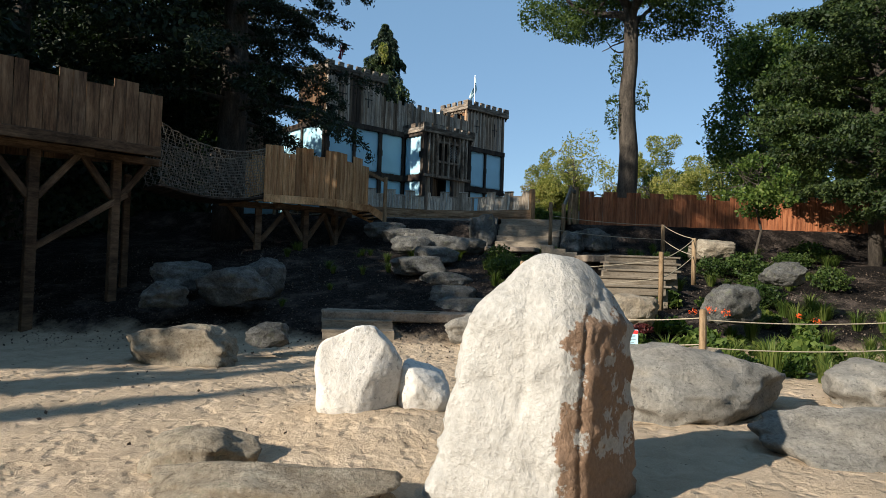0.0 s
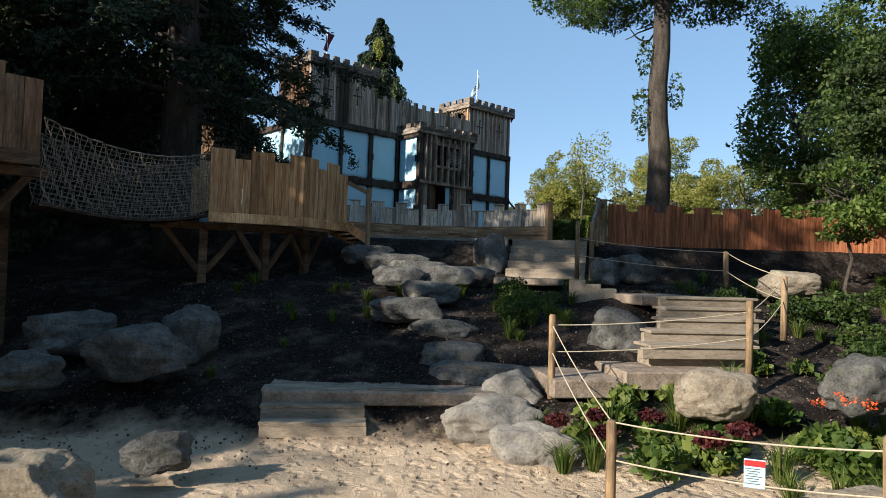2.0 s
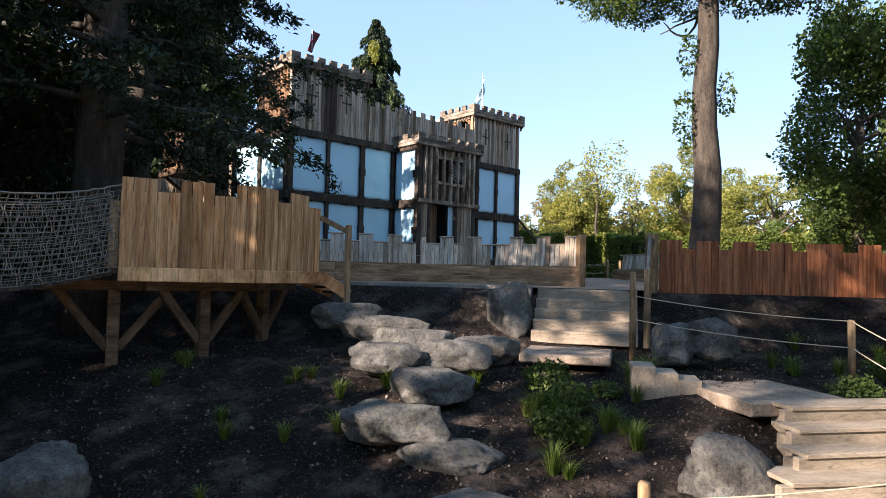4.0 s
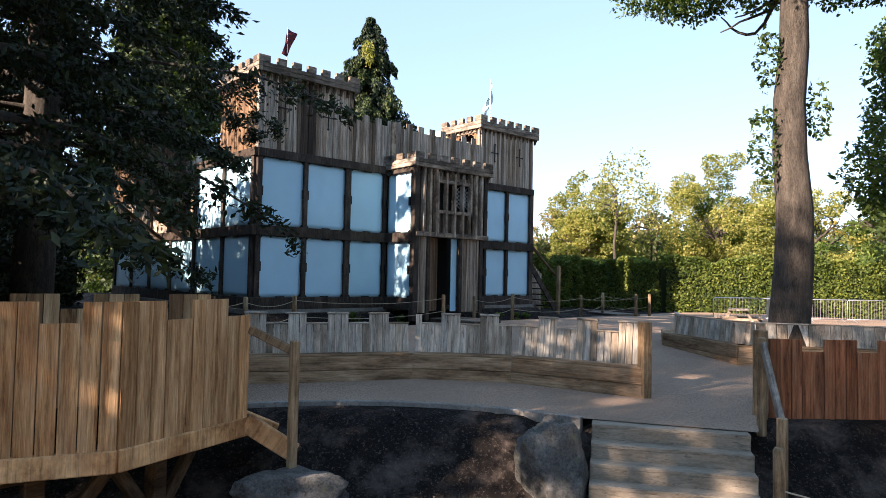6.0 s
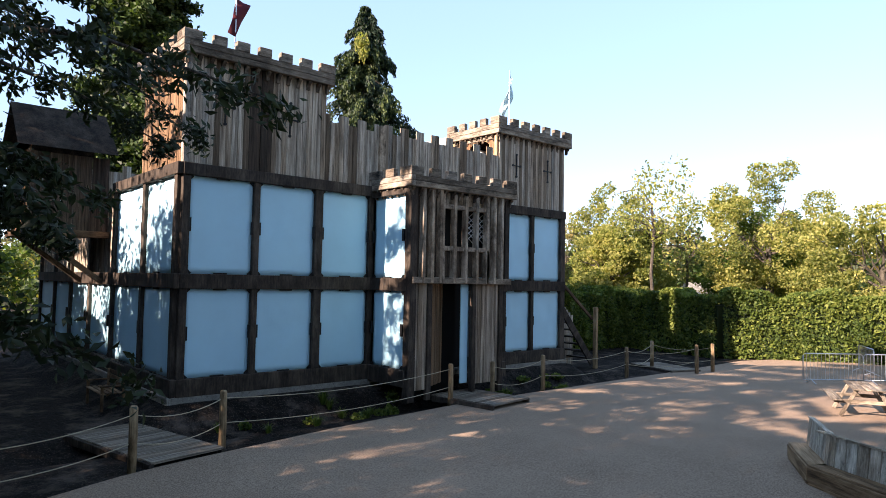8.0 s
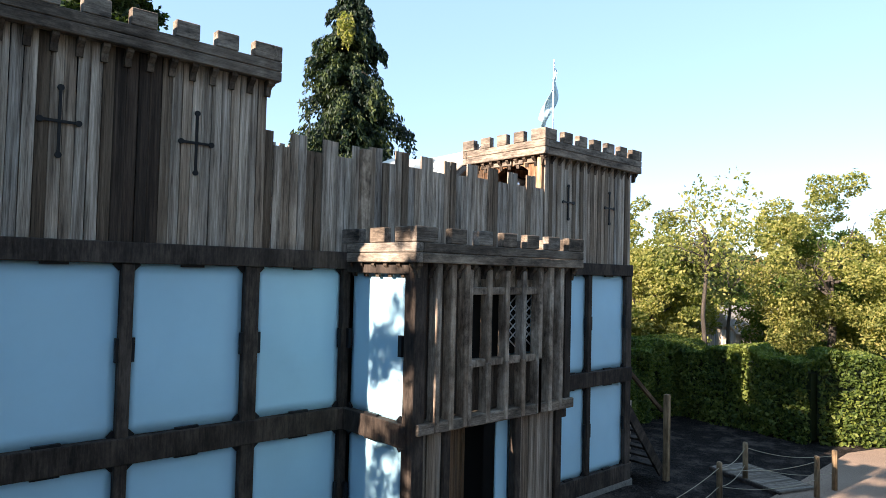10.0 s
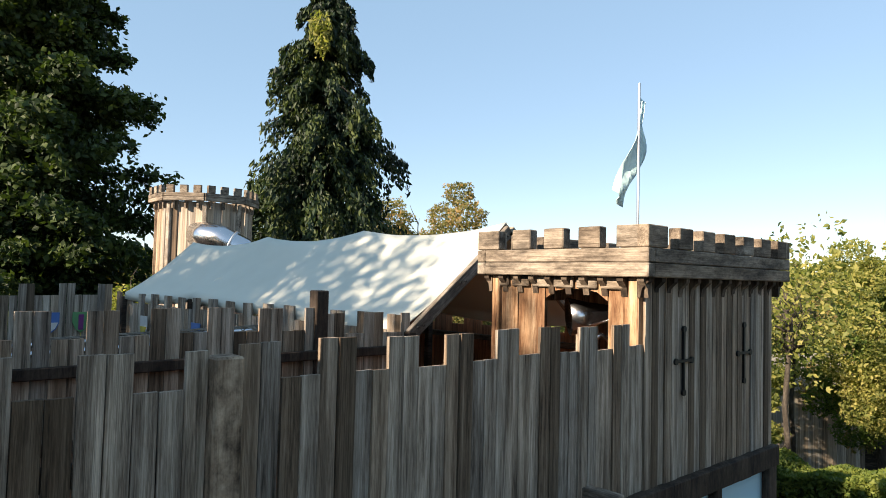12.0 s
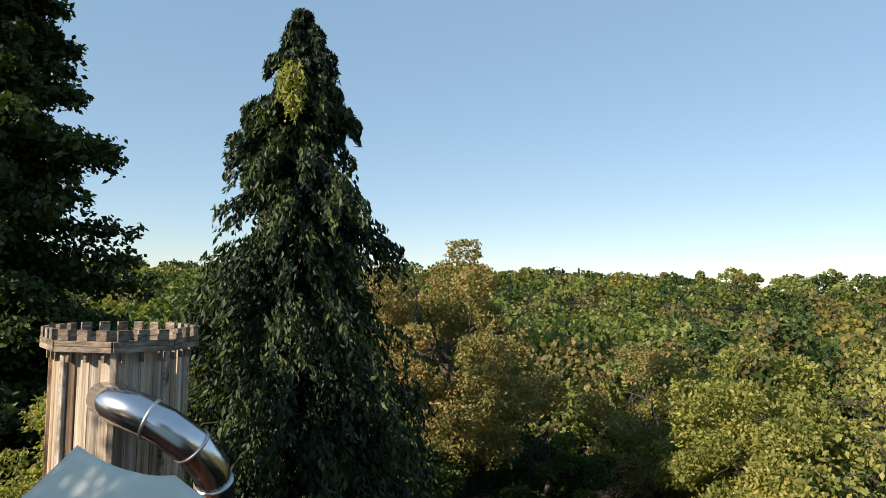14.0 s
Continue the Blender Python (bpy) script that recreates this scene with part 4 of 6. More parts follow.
for i in range(15):
    t = i / 14
    rows.append([bm.verts.new((0.03 + (w / 5) * (0.12 + 0.18 * t) - 0.36 * t * t + 0.05 * math.sin(7 * t + w), 0.24 * t * t + 0.05 * math.sin(9 * t + w * 1.4), 2.62 - 1.5 * t - 0.05 * w)) for w in range(6)])
for a, c in zip(rows, rows[1:]):
    for w in range(5):
        bm.faces.new((a[w], a[w + 1], c[w + 1], c[w]))
fl = part("flag_cloth", bm, m_, flag, smooth=True)
fl.modifiers.new("thick", "SOLIDIFY").thickness = 0.004

# dark red pennant over the left tower
pen = thing("pennant", "small dark red pennant on a thin pole over the tower", "flag", (18.49, 32.4, 12.99))
bm = bmesh.new()
tube(bm, [(0, 0, 0), (0, 0, 2.5)], 0.018, 8)
part("pole", bm, M["galv"], pen)
bm = bmesh.new()
rows = [[bm.verts.new((0.02 + 0.2 * w * (1 - 0.5 * i / 8) - 0.03 * i, 0.05 * math.sin(i * 0.9 + w * 2), 2.42 - 0.13 * i - 0.05 * w)) for w in range(3)] for i in range(9)]
for ra, rb in zip(rows, rows[1:]):
    for w in range(2):
        bm.faces.new((ra[w], ra[w + 1], rb[w + 1], rb[w]))
part("cloth", bm, plain("red_cloth", (0.10, 0.014, 0.02), 0.8), pen, smooth=True).modifiers.new("thick", "SOLIDIFY").thickness = 0.004

# far turret with the steel slide
tur = thing("turret", "eight-sided plank turret with a beam parapet", "turret", (29.55, 48.65, 0))
R8 = 1.5
corners = [(R8 * math.cos(radians(22.5 + 45 * k)), R8 * math.sin(radians(22.5 + 45 * k))) for k in range(8)]
for k in range(8):
    a, c = corners[k], corners[(k + 1) % 8]
    boards_along(tur, M["plank"], c, a, 4.0, lambda i, s: 14.85, 0.29, seed=40 + k)
    post_ob(a[0], a[1], 4.0, 14.85, 0.15, M["plank"], tur, rz=22.5 + 45 * k)
    q = 1.16
    a2, c2 = Vector((a[0] * q, a[1] * q, 0)), Vector((c[0] * q, c[1] * q, 0))
    for j in range(2):
        beam_ob("parapet_beam", a2 + Vector((0, 0, 14.92 + 0.13 * j)), c2 + Vector((0, 0, 14.92 + 0.13 * j)), 0.12, 0.125, M["parapet"], tur)
    for j in range(3):
        p = a2.lerp(c2, (j + 0.1) / 3 + 0.12)
        o = board("merlon", M["parapet"], tur, pose(p.x, p.y, 15.24, 0, 0, math.degrees(math.atan2((c2 - a2).y, (c2 - a2).x))), (0.24, 0.12, 0.24))
        p = a2.lerp(c2, (j + 0.5) / 3)
        board("corbel", M["parapet"], tur, pose(p.x * 0.93, p.y * 0.93, 14.74, 0, 0, math.degrees(math.atan2((c2 - a2).y, (c2 - a2).x))), (0.07, 0.12, 0.24))
slide = thing("tube_slide", "shiny steel tube slide leaving the turret", "slide")
bm = bmesh.new()
tube(bm, [(28.95, 47.6, 13.8), (29.0, 46.95, 13.75), (29.25, 46.4, 13.62), (29.75, 46.1, 13.3), (30.35, 46.0, 12.8), (30.85, 46.1, 12.2), (31.15, 46.4, 11.4), (31.2, 46.9, 10.6), (31.1, 47.6, 9.9)], 0.43, 24)
part("tube", bm, M["steel"], slide, smooth=True)
for p, d in (((29.5, 46.25, 13.46), (0.5, -0.4, -0.25)), ((30.35, 46.0, 12.8), (1.1, 0.0, -1.1)), ((30.98, 46.22, 11.85), (0.3, 0.3, -0.8))):
    bm = bmesh.new()
    dv = Vector(d).normalized() * 0.03
    tube(bm, [Vector(p) - dv, Vector(p) + dv], 0.455, 24)
    part("collar", bm, M["galv"], slide, smooth=True)

# ---------------------------------------------------------------- bank: stairs
def flight(name, a, b_, up, n, rise, tread, z0, label, material, thick=0.10, first=0):
    """Timber steps: the lowest one's front edge runs from a to b_, climbing along up."""
    st = thing(name, label, "stairs")
    a, b_, up = Vector((*a, 0)), Vector((*b_, 0)), Vector((*up, 0)).normalized()
    for k in range(n):
        o = up * (tread * k)
        zt = z0 + rise * (k + 1)
        r = o + up * (thick / 2) + Vector((0, 0, zt - rise / 2 - 0.045))
        beam_ob("riser", a + r, b_ + r, thick, rise, material, st, 0.012)
        c = up * (tread * k + tread / 2 + 0.021) + Vector((0, 0, zt - 0.026))
        beam_ob("tread", a + c, b_ + c, tread + 0.05, 0.052, material, st, 0.006)
        ends = (a.lerp(b_, 0.02), a.lerp(b_, 0.98))
        c = up * (tread * k + tread / 2 + thick + 0.05)
        beam_ob("infill", ends[0] + c + Vector((0, 0, zt - 0.16 - rise)), ends[1] + c + Vector((0, 0, zt - 0.16 - rise)), tread - thick, rise * 2, material, st)
    return st


flight("upper_steps", (13.42, 14.22), (14.62, 12.42), (0.84, 0.55), 5, 0.215, 0.27, 2.56, "five weathered timber steps up to the gravel yard", M["step"])
flight("lower_steps", (4.30, 10.54), (5.55, 9.63), (0.49, 0.87), 3, 0.19, 0.31, 0.20, "three low timber steps at the edge of the sand", M["step"])
tagged(beam_ob("step_edge", (5.9, 10.16, 0.70), (6.75, 9.55, 0.70), 0.12, 0.16, M["riser"]), "timber edging board beside the low steps", "edging")
flight("side_steps", (10.95, 8.1), (12.75, 7.05), (0.87, 0.5), 3, 0.19, 0.46, 1.71, "three wide timber steps in dappled light", M["step"])
flight("wide_steps", (9.8, 7.75), (11.5, 6.65), (0.87, 0.5), 2, 0.2, 0.6, 1.31, "two broad timber steps in dappled light", M["step"])
turn = thing("turn_steps", "three short solid steps turning towards the upper flight", "stairs")
for k in range(3):
    p, q, zt = Vector((12.85 - 0.2 * k, 10.5 + 0.27 * k, 0)), Vector((12.3 - 0.2 * k, 10.1 + 0.27 * k, 0)), 2.36 + 0.09 * k
    beam_ob("step_block", p + Vector((0, 0, zt - 0.28)), q + Vector((0, 0, zt - 0.28)), 0.36, 0.56, M["step"], turn)
for cx, cy, cz, sx, sy, sz, rz in ((12.75, 12.75, 2.44, 1.6, 1.5, 0.16, -57), (12.95, 9.35, 2.17, 1.7, 1.9, 0.2, -30), (9.2, 8.45, 0.84, 1.6, 1.5, 0.3, -33), (10.3, 7.55, 0.98, 2.1, 1.3, 0.3, -33), (6.44, 10.50, 0.645, 3.6, 1.5, 0.22, -36)):
    bm = bmesh.new()
    box(bm, 0, 0, 0, sx, sy, sz, 0, 0.025)
    o = part("landing", bm, M["dirt"])
    o.matrix_basis = pose(cx, cy, cz, 0, 0, rz)
    tagged(o, "worn pale stone landing between flights of steps", "landing", kind="structure")

# ---------------------------------------------------------------- rocks
ROCKS = [
    # x, y, z, sx, sy, sz, turn, material, words
    (0.85, 4.22, 0.30, 0.88, 0.78, 0.98, -40, "rock_white", "upright rounded white boulder standing in the sand"),
    (1.5, 3.95, 0.27, 0.62, 0.58, 0.55, 60, "rock_white", "small pale boulder half sunk in the sand"),
    (5.1, 2.7, 0.0, 2.7, 1.9, 0.95, -20, "rock_mid", "broad low grey boulder in the sand"),
    (8.0, 1.0, -0.05, 2.4, 1.6, 0.72, 10, "rock_mid", "long low brown boulder by the planted bed"),
    (4.75, 0.5, -0.05, 2.3, 1.3, 0.55, -25, "rock_mid", "low smooth brown-grey boulder in the sand"),
    (-0.95, 3.9, 0.02, 0.95, 0.6, 0.36, -40, "rock_tan", "small low brown boulder in the sand"),
    (-0.95, 2.75, 0.0, 1.75, 0.8, 0.36, -38, "rock_tan", "flat tan rock beside another one in the sand"),
    (1.05, 9.75, 0.05, 1.95, 1.0, 0.68, -38, "rock_tan", "long tan boulder at the edge of the dark bank"),
    (2.6, 9.7, 0.3, 0.75, 0.5, 0.42, -30, "rock", "small angular rock beside a long boulder"),
    (3.25, 12.65, 0.95, 1.7, 1.1, 0.75, -40, "rock", "big grey boulder in the shade of the bank"),
    (4.35, 13.4, 1.08, 1.0, 0.8, 0.85, -20, "rock", "tilted grey boulder in the shade of the bank"),
    (2.65, 14.4, 1.2, 1.4, 0.9, 0.65, 10, "rock", "dark boulder under the timber walkway"),
    (1.75, 12.9, 0.85, 1.2, 0.8, 0.5, 30, "rock", "dark low boulder under the timber walkway"),
    (13.6, 14.95, 2.5, 1.15, 0.95, 1.35, 30, "rock", "upright lichen-spotted boulder beside the steps"),
    (9.3, 6.2, 0.78, 1.2, 0.85, 0.62, -40, "rock_tan", "smooth oval boulder among the plants"),
    (10.85, 4.75, 0.95, 1.15, 0.9, 0.74, -30, "rock", "round grey boulder among the plants"),
    (12.75, 4.4, 1.72, 1.0, 0.65, 0.46, -40, "rock", "pale grey rock on the planted bank"),
    (16.2, 7.8, 2.42, 1.5, 0.95, 0.6, -40, "rock_tan", "wide tan boulder above the planted bank"),
    (10.75, 8.75, 1.2, 1.25, 0.9, 0.9, -40, "rock", "pointed grey boulder beside the broad steps"),
    (7.55, 3.85, 0.2, 1.25, 0.8, 0.36, -35, "rock_tan", "flat pale rock behind the notice"),
    (14.6, 10.9, 2.6, 1.1, 0.8, 0.7, -30, "rock", "grey rock on the dark bank"),
    (13.9, 11.3, 2.5, 0.9, 0.7, 0.65, 20, "rock", "grey rock on the dark bank"),
    (7.05, 7.7, 0.0, 1.25, 0.85, 0.62, -40, "rock_mid", "low flat stepping rock at the foot of the bank"),
    (6.95, 8.55, 0.2, 1.45, 0.85, 0.68, -30, "rock_mid", "broken pale stepping rock on the bank"),
    (7.9, 8.95, 0.4, 1.15, 0.75, 0.68, -35, "rock_mid", "broken pale stepping rock on the bank"),
]
for i, (x, y, z, sx, sy, sz, rz, mt, words) in enumerate(ROCKS):
    rock("boulder", (x, y, z), (sx, sy, sz * 1.12), rz, M[mt], 100 + i, words, rough=0.08 if mt == "rock_white" else 0.2, group="boulders")
# stepping stones up the bank
STEPS = [(8.0, 9.85, 1.12, 2.1), (8.15, 10.55, 1.38, 1.3), (8.75, 11.65, 1.7, 1.5), (8.4, 12.35, 2.1, 1.5), (9.5, 12.95, 2.42, 1.45), (9.55, 14.0, 2.74, 1.25), (10.4, 13.35, 2.8, 1.4),
         (10.57, 14.45, 2.9, 1.65), (10.5, 15.4, 3.08, 1.75), (10.3, 16.5, 3.3, 1.45), (11.5, 13.6, 2.8, 1.3)]
for i, (x, y, z, w) in enumerate(STEPS):
    rock("stepping_stone", (x, y, z - 0.5), (w, 0.85, 0.62), -46 + 9 * math.sin(i * 2.1), M["rock"], 300 + i, "flat grey slab of a rock stair up the bank", "stepping stone", 0.17, 0.38, 0.12, "rock stair", 4)


def monolith():
    """The tall leaning stone in the sand."""
    bm_ = bmesh.new()
    bmesh.ops.create_icosphere(bm_, subdivisions=6, radius=1)
    off = Vector((7.3, 2.1, 9.9))
    for v in bm_.verts:
        p = v.co.copy()
        h = (p.z + 1) / 2
        # tapering to a rounded, slightly leaning top; broad foot; a few split faces
        q = Vector((p.x, p.y, 0))
        r = math.sqrt(max(0, 1 - p.z * p.z)) + 1e-6
        q /= r
        for nrm, d in ((Vector((0.83, -0.56, 0)), 0.74), (Vector((-0.5, -0.87, 0)), 0.82), (Vector((0.35, -0.94, 0)), 0.92), (Vector((-0.95, 0.3, 0)), 0.86)):
            k = q.dot(nrm) - d
            if k > 0:
                q -= nrm * k * 0.85
        w = 0.87 * (1 - 0.33 * h ** 1.1) * min(1.0, (1.005 - h) / 0.28) ** 0.43
        pt = Vector((q.x * w, q.y * w * 0.78, h * 1.98))
        n1 = noise.noise(pt * 1.1 + off)
        n2 = noise.noise(Vector((pt.x * 3.0, pt.y * 3.0, pt.z * 1.5)) + off)
        n3 = noise.noise(pt * 7.0 + off)
        n4 = noise.noise(pt * 18.0 + off)
        crack = max(0.0, 0.05 - abs(noise.noise(Vector((pt.x * 1.9, pt.y * 1.9, pt.z * 0.5)) + off * 2)))
        k = 1 + 0.08 * n1 + 0.065 * n2 + 0.05 * n3 * abs(n3) * 2 + 0.022 * n4 - 0.9 * crack
        v.co = Vector((pt.x * k + 0.13 * h, pt.y * k, pt.z + 0.03 * n2))
    m, nt_, b2 = mat("standing_stone", 0.85, 0, 0.25)
    v = coords(nt_, (1, 1, 1), rand=False)
    g, f = noise_tex(nt_, v, 2.4, 8, 0.7), noise_tex(nt_, v, 22.0, 6, 0.7)
    c = ramp(nt_, g, [(0.3, (0.32, 0.305, 0.275)), (0.5, (0.48, 0.46, 0.42)), (0.7, (0.62, 0.60, 0.555))])
    c = mixc(nt_, 0.28, c, ramp(nt_, f, [(0.36, (0.31, 0.295, 0.265)), (0.62, (0.72, 0.70, 0.66))]))
    sp_ = nt_.nodes.new("ShaderNodeVectorMath")
    sp_.operation = "DOT_PRODUCT"
    nt_.links.new(v, sp_.inputs[0])
    sp_.inputs[1].default_value = (0.74, -0.67, 0)
    ad = nt_.nodes.new("ShaderNodeMath")
    ad.operation = "MULTIPLY_ADD"
    nt_.links.new(g, ad.inputs[0])
    ad.inputs[1].default_value = 0.95
    nt_.links.new(sp_.outputs["Value"], ad.inputs[2])
    c = mixc(nt_, ramp(nt_, ad.outputs[0], [(0.98, (0, 0, 0)), (1.12, (0.85, 0.85, 0.85))]), c, mixc(nt_, f, (0.10, 0.045, 0.018), (0.36, 0.20, 0.10)))
    nt_.links.new(c, b2.inputs["Base Color"])
    h2 = nt_.nodes.new("ShaderNodeMath")
    h2.operation = "ADD"
    nt_.links.new(g, h2.inputs[0])
    nt_.links.new(f, h2.inputs[1])
    bump(nt_, b2, h2.outputs[0], 0.8, 0.05)
    o = part("standing_stone", bm_, m, smooth=True)
    o.matrix_basis = pose(0.84, 1.76, -0.06, 0, 0, -42)
    return tagged(o, "tall pale standing stone with a rusty brown split side", "standing stone")


monolith()

# ---------------------------------------------------------------- raised walkways
def polyside(parent, pts, z0, z1, material, seed, top=None, width=0.19):
    for i, (a, b_) in enumerate(zip(pts, pts[1:])):
        boards_along(parent, material, a, b_, z0, top or (lambda k, s: z1 if k % 5 < 3 else z1 - 0.2), width, 0.04, seed=seed + i)


def knee(parent, x, y, z_top, rz, arm=0.9, w=0.2, z0=None):
    """A post with two spreading braces and a cross head."""
    zb = (gz(x, y) if z0 is None else z0) - 0.1
    post_ob(x, y, zb, z_top, w, M["beam"], parent, rz=rz)
    d = Vector((math.cos(radians(rz)), math.sin(radians(rz)), 0))
    c = Vector((x, y, 0))
    for s in (-1, 1):
        beam_ob("brace", c + d * s * 0.08 + Vector((0, 0, z_top - arm - 0.15)), c + d * s * arm + Vector((0, 0, z_top)), 0.12, 0.15, M["beam"], parent)
    beam_ob("head_beam", c - d * (arm + 0.3) + Vector((0, 0, z_top + 0.06)), c + d * (arm + 0.3) + Vector((0, 0, z_top + 0.06)), 0.18, 0.18, M["beam"], parent)


walk_b = thing("lookout_platform", "raised oak-boarded lookout platform with notched parapet on braced posts", "platform")
PB = [(6.1, 17.1), (8.25, 16.42), (10.0, 17.12)]
polyside(walk_b, PB, 3.86, 5.42, M["plank_new"], 60, lambda k, s: 5.42 if k % 5 < 3 else 5.2)
polyside(walk_b, [(10.05, 18.5), (6.5, 19.3)], 3.86, 5.42, M["plank_new"], 65)
for a, b_ in zip(PB, PB[1:]):
    beam_ob("rim_beam", (*a, 3.76), (*b_, 3.76), 0.1, 0.24, M["plank_new"], walk_b)
bm = bmesh.new()
bm.faces.new([bm.verts.new((x, y, 3.92)) for x, y in ((6.15, 17.2), (8.25, 16.52), (9.95, 17.2), (10.0, 18.45), (6.5, 19.2))])
bmesh.ops.solidify(bm, geom=bm.faces[:], thickness=0.08)
part("deck", bm, M["beam"], walk_b)
knee(walk_b, 6.2, 17.6, 3.5, -18)
knee(walk_b, 7.65, 17.25, 3.5, 5, 0.8)
knee(walk_b, 9.1, 17.75, 3.5, 25, 0.7)
beam_ob("ramp_board", (9.98, 17.1, 3.82), (10.5, 16.72, 3.42), 0.1, 0.24, M["plank_new"], walk_b)
beam_ob("ramp_board", (10.05, 18.4, 3.82), (10.85, 17.9, 3.42), 0.1, 0.24, M["plank_new"], walk_b)
for k in range(4):
    beam_ob("ramp_tread", (10.08 + 0.15 * k, 17.1 - 0.11 * k, 3.78 - 0.11 * k), (10.25 + 0.15 * k, 18.25 - 0.11 * k, 3.78 - 0.11 * k), 0.2, 0.05, M["frame"], walk_b)
post_ob(10.45, 16.7, 3.15, 4.88, 0.11, M["post"], walk_b)
beam_ob("handrail", (10.0, 17.1, 5.02), (10.47, 16.7, 4.72), 0.07, 0.11, M["post"], walk_b)

walk_a = thing("entrance_platform", "raised boarded walkway platform on tall braced timber posts", "platform")
PA = [(-5.2, 16.6), (-1.2, 14.36), (2.12, 14.53)]
polyside(walk_a, PA, 4.42, 5.85, M["plank_warm"], 80, lambda k, s: 5.85 if k % 4 < 2 else 5.66, 0.27)
polyside(walk_a, [(2.2, 16.4), (-4.4, 18.4)], 4.2, 5.85, M["plank_warm"], 85, None, 0.27)
for a, b_ in zip(PA, PA[1:]):
    beam_ob("rim_beam", (*a, 4.32), (*b_, 4.32), 0.12, 0.24, M["beam"], walk_a)
bm = bmesh.new()
bm.faces.new([bm.verts.new((x, y, 4.44)) for x, y in ((-5.1, 16.7), (-1.2, 14.45), (2.1, 14.6), (2.2, 16.4), (-4.4, 18.4))])
bmesh.ops.solidify(bm, geom=bm.faces[:], thickness=0.08)
part("deck", bm, M["beam"], walk_a)
knee(walk_a, -0.4, 14.9, 4.1, 5, 0.9, 0.22)
knee(walk_a, 1.35, 15.2, 4.1, 5, 0.75, 0.2)
post_ob(1.9, 16.2, 0.9, 3.9, 0.16, M["beam"], walk_a)
post_ob(-2.0, 17.2, 0.9, 4.1, 0.2, M["beam"], walk_a)
beam_ob("brace", (-0.4, 14.9, 1.9), (1.6, 15.2, 3.3), 0.12, 0.14, M["beam"], walk_a)

# rope-net bridge between the two platforms
bridge = thing("net_bridge", "sagging rope-net footbridge with plank deck between two platforms", "net bridge")


def net_side(p0, p1, h0, h1, drop, seed):
    n, rows_ = 52, 16
    bm_ = bmesh.new()
    a, b2 = Vector(p0), Vector(p1)
    lat = [[None] * (rows_ + 1) for _ in range(n + 1)]
    for i in range(n + 1):
        t = i / n
        base = a.lerp(b2, t) - Vector((0, 0, drop * 4 * t * (1 - t)))
        hh = h0 + (h1 - h0) * t - 0.12 * 4 * t * (1 - t)
        for j in range(rows_ + 1):
            lat[i][j] = base + Vector((0.03 * math.sin(i * 1.7 + j), 0.03 * math.cos(i + j * 2.1), hh * j / rows_))
    for i in range(n + 1):
        tube(bm_, lat[i], 0.009, 3, False)
    for j in range(rows_ + 1):
        tube(bm_, [lat[i][j] for i in range(n + 1)], 0.009 if j < rows_ else 0.02, 3, False)
    part("net", bm_, M["net"], bridge, "dark rope net")


net_side((2.2, 14.7, 3.62), (6.15, 17.2, 3.85), 1.45, 1.45, 0.2, 1)
net_side((2.3, 16.2, 3.62), (6.45, 19.0, 3.85), 1.45, 1.45, 0.2, 2)
for i in range(22):
    t = (i + 0.5) / 22
    z = 3.59 + 0.23 * t - 0.2 * 4 * t * (1 - t)
    a, b_ = Vector((2.2, 14.7, z)).lerp(Vector((6.15, 17.2, z)), t), Vector((2.3, 16.2, z)).lerp(Vector((6.45, 19.0, z)), t)
    beam_ob("deck_board", a, b_, 0.2, 0.05, M["frame"], bridge, 0.0)

# ---------------------------------------------------------------- picket fences and seats
def picket_seat(name, pts, z_base, label, end_post=True, material_low="curb", seed=0, hi=0.76, flip=1, width=0.135, notch=0.2):
    """A curb of stacked beams with leaning pickets in twos and threes, capped, like a small battlement."""
    f = thing(name, label, "fence")
    for i, (a, b_) in enumerate(zip(pts, pts[1:])):
        A, B = Vector((*a, 0)), Vector((*b_, 0))
        d = (B - A).normalized()
        nrm = Vector((-d.y, d.x, 0)) * flip
        for k in range(2):
            z = z_base + 0.14 + 0.27 * k
            beam_ob("curb_beam", A + Vector((0, 0, z)) + nrm * 0.0, B + Vector((0, 0, z)), 0.1, 0.262, M[material_low], f)
        beam_ob("seat_board", A + nrm * 0.15 + Vector((0, 0, z_base + 0.56)), B + nrm * 0.15 + Vector((0, 0, z_base + 0.56)), 0.36, 0.04, M[material_low], f)
        back0, back1 = A + nrm * 0.28, B + nrm * 0.28
        L = (B - A).length
        n = max(3, round(L / width))
        for k in range(n):
            s = (k + 0.5) / n
            c = back0.lerp(back1, s)
            tall = (k + i) % 6 < 3
            h = hi if tall else hi - notch
            mm = pose(c.x, c.y, z_base + 0.58, 0, 0, math.degrees(math.atan2(d.y, d.x))) @ pose(0, 0.06 * flip, h / 2, -7 * flip, 0, 0)
            board("picket", M["picket"], f, mm, (L / n * 0.90, 0.035, h + 0.012 * math.sin(k * 7.3)))
            if (k + i) % 3 == 1:
                mm = pose(c.x, c.y, z_base + 0.58, 0, 0, math.degrees(math.atan2(d.y, d.x))) @ pose(0, 0.11 * flip, h + 0.02, -7 * flip, 0, 0)
                board("cap", M["picket"], f, mm, (L / n * 3.05, 0.11, 0.03))
    if end_post:
        a = pts[-1]
        post_ob(a[0] + 0.05, a[1], z_base - 0.05, z_base + 1.4, 0.19, M["post"], f, rz=70)
    return f


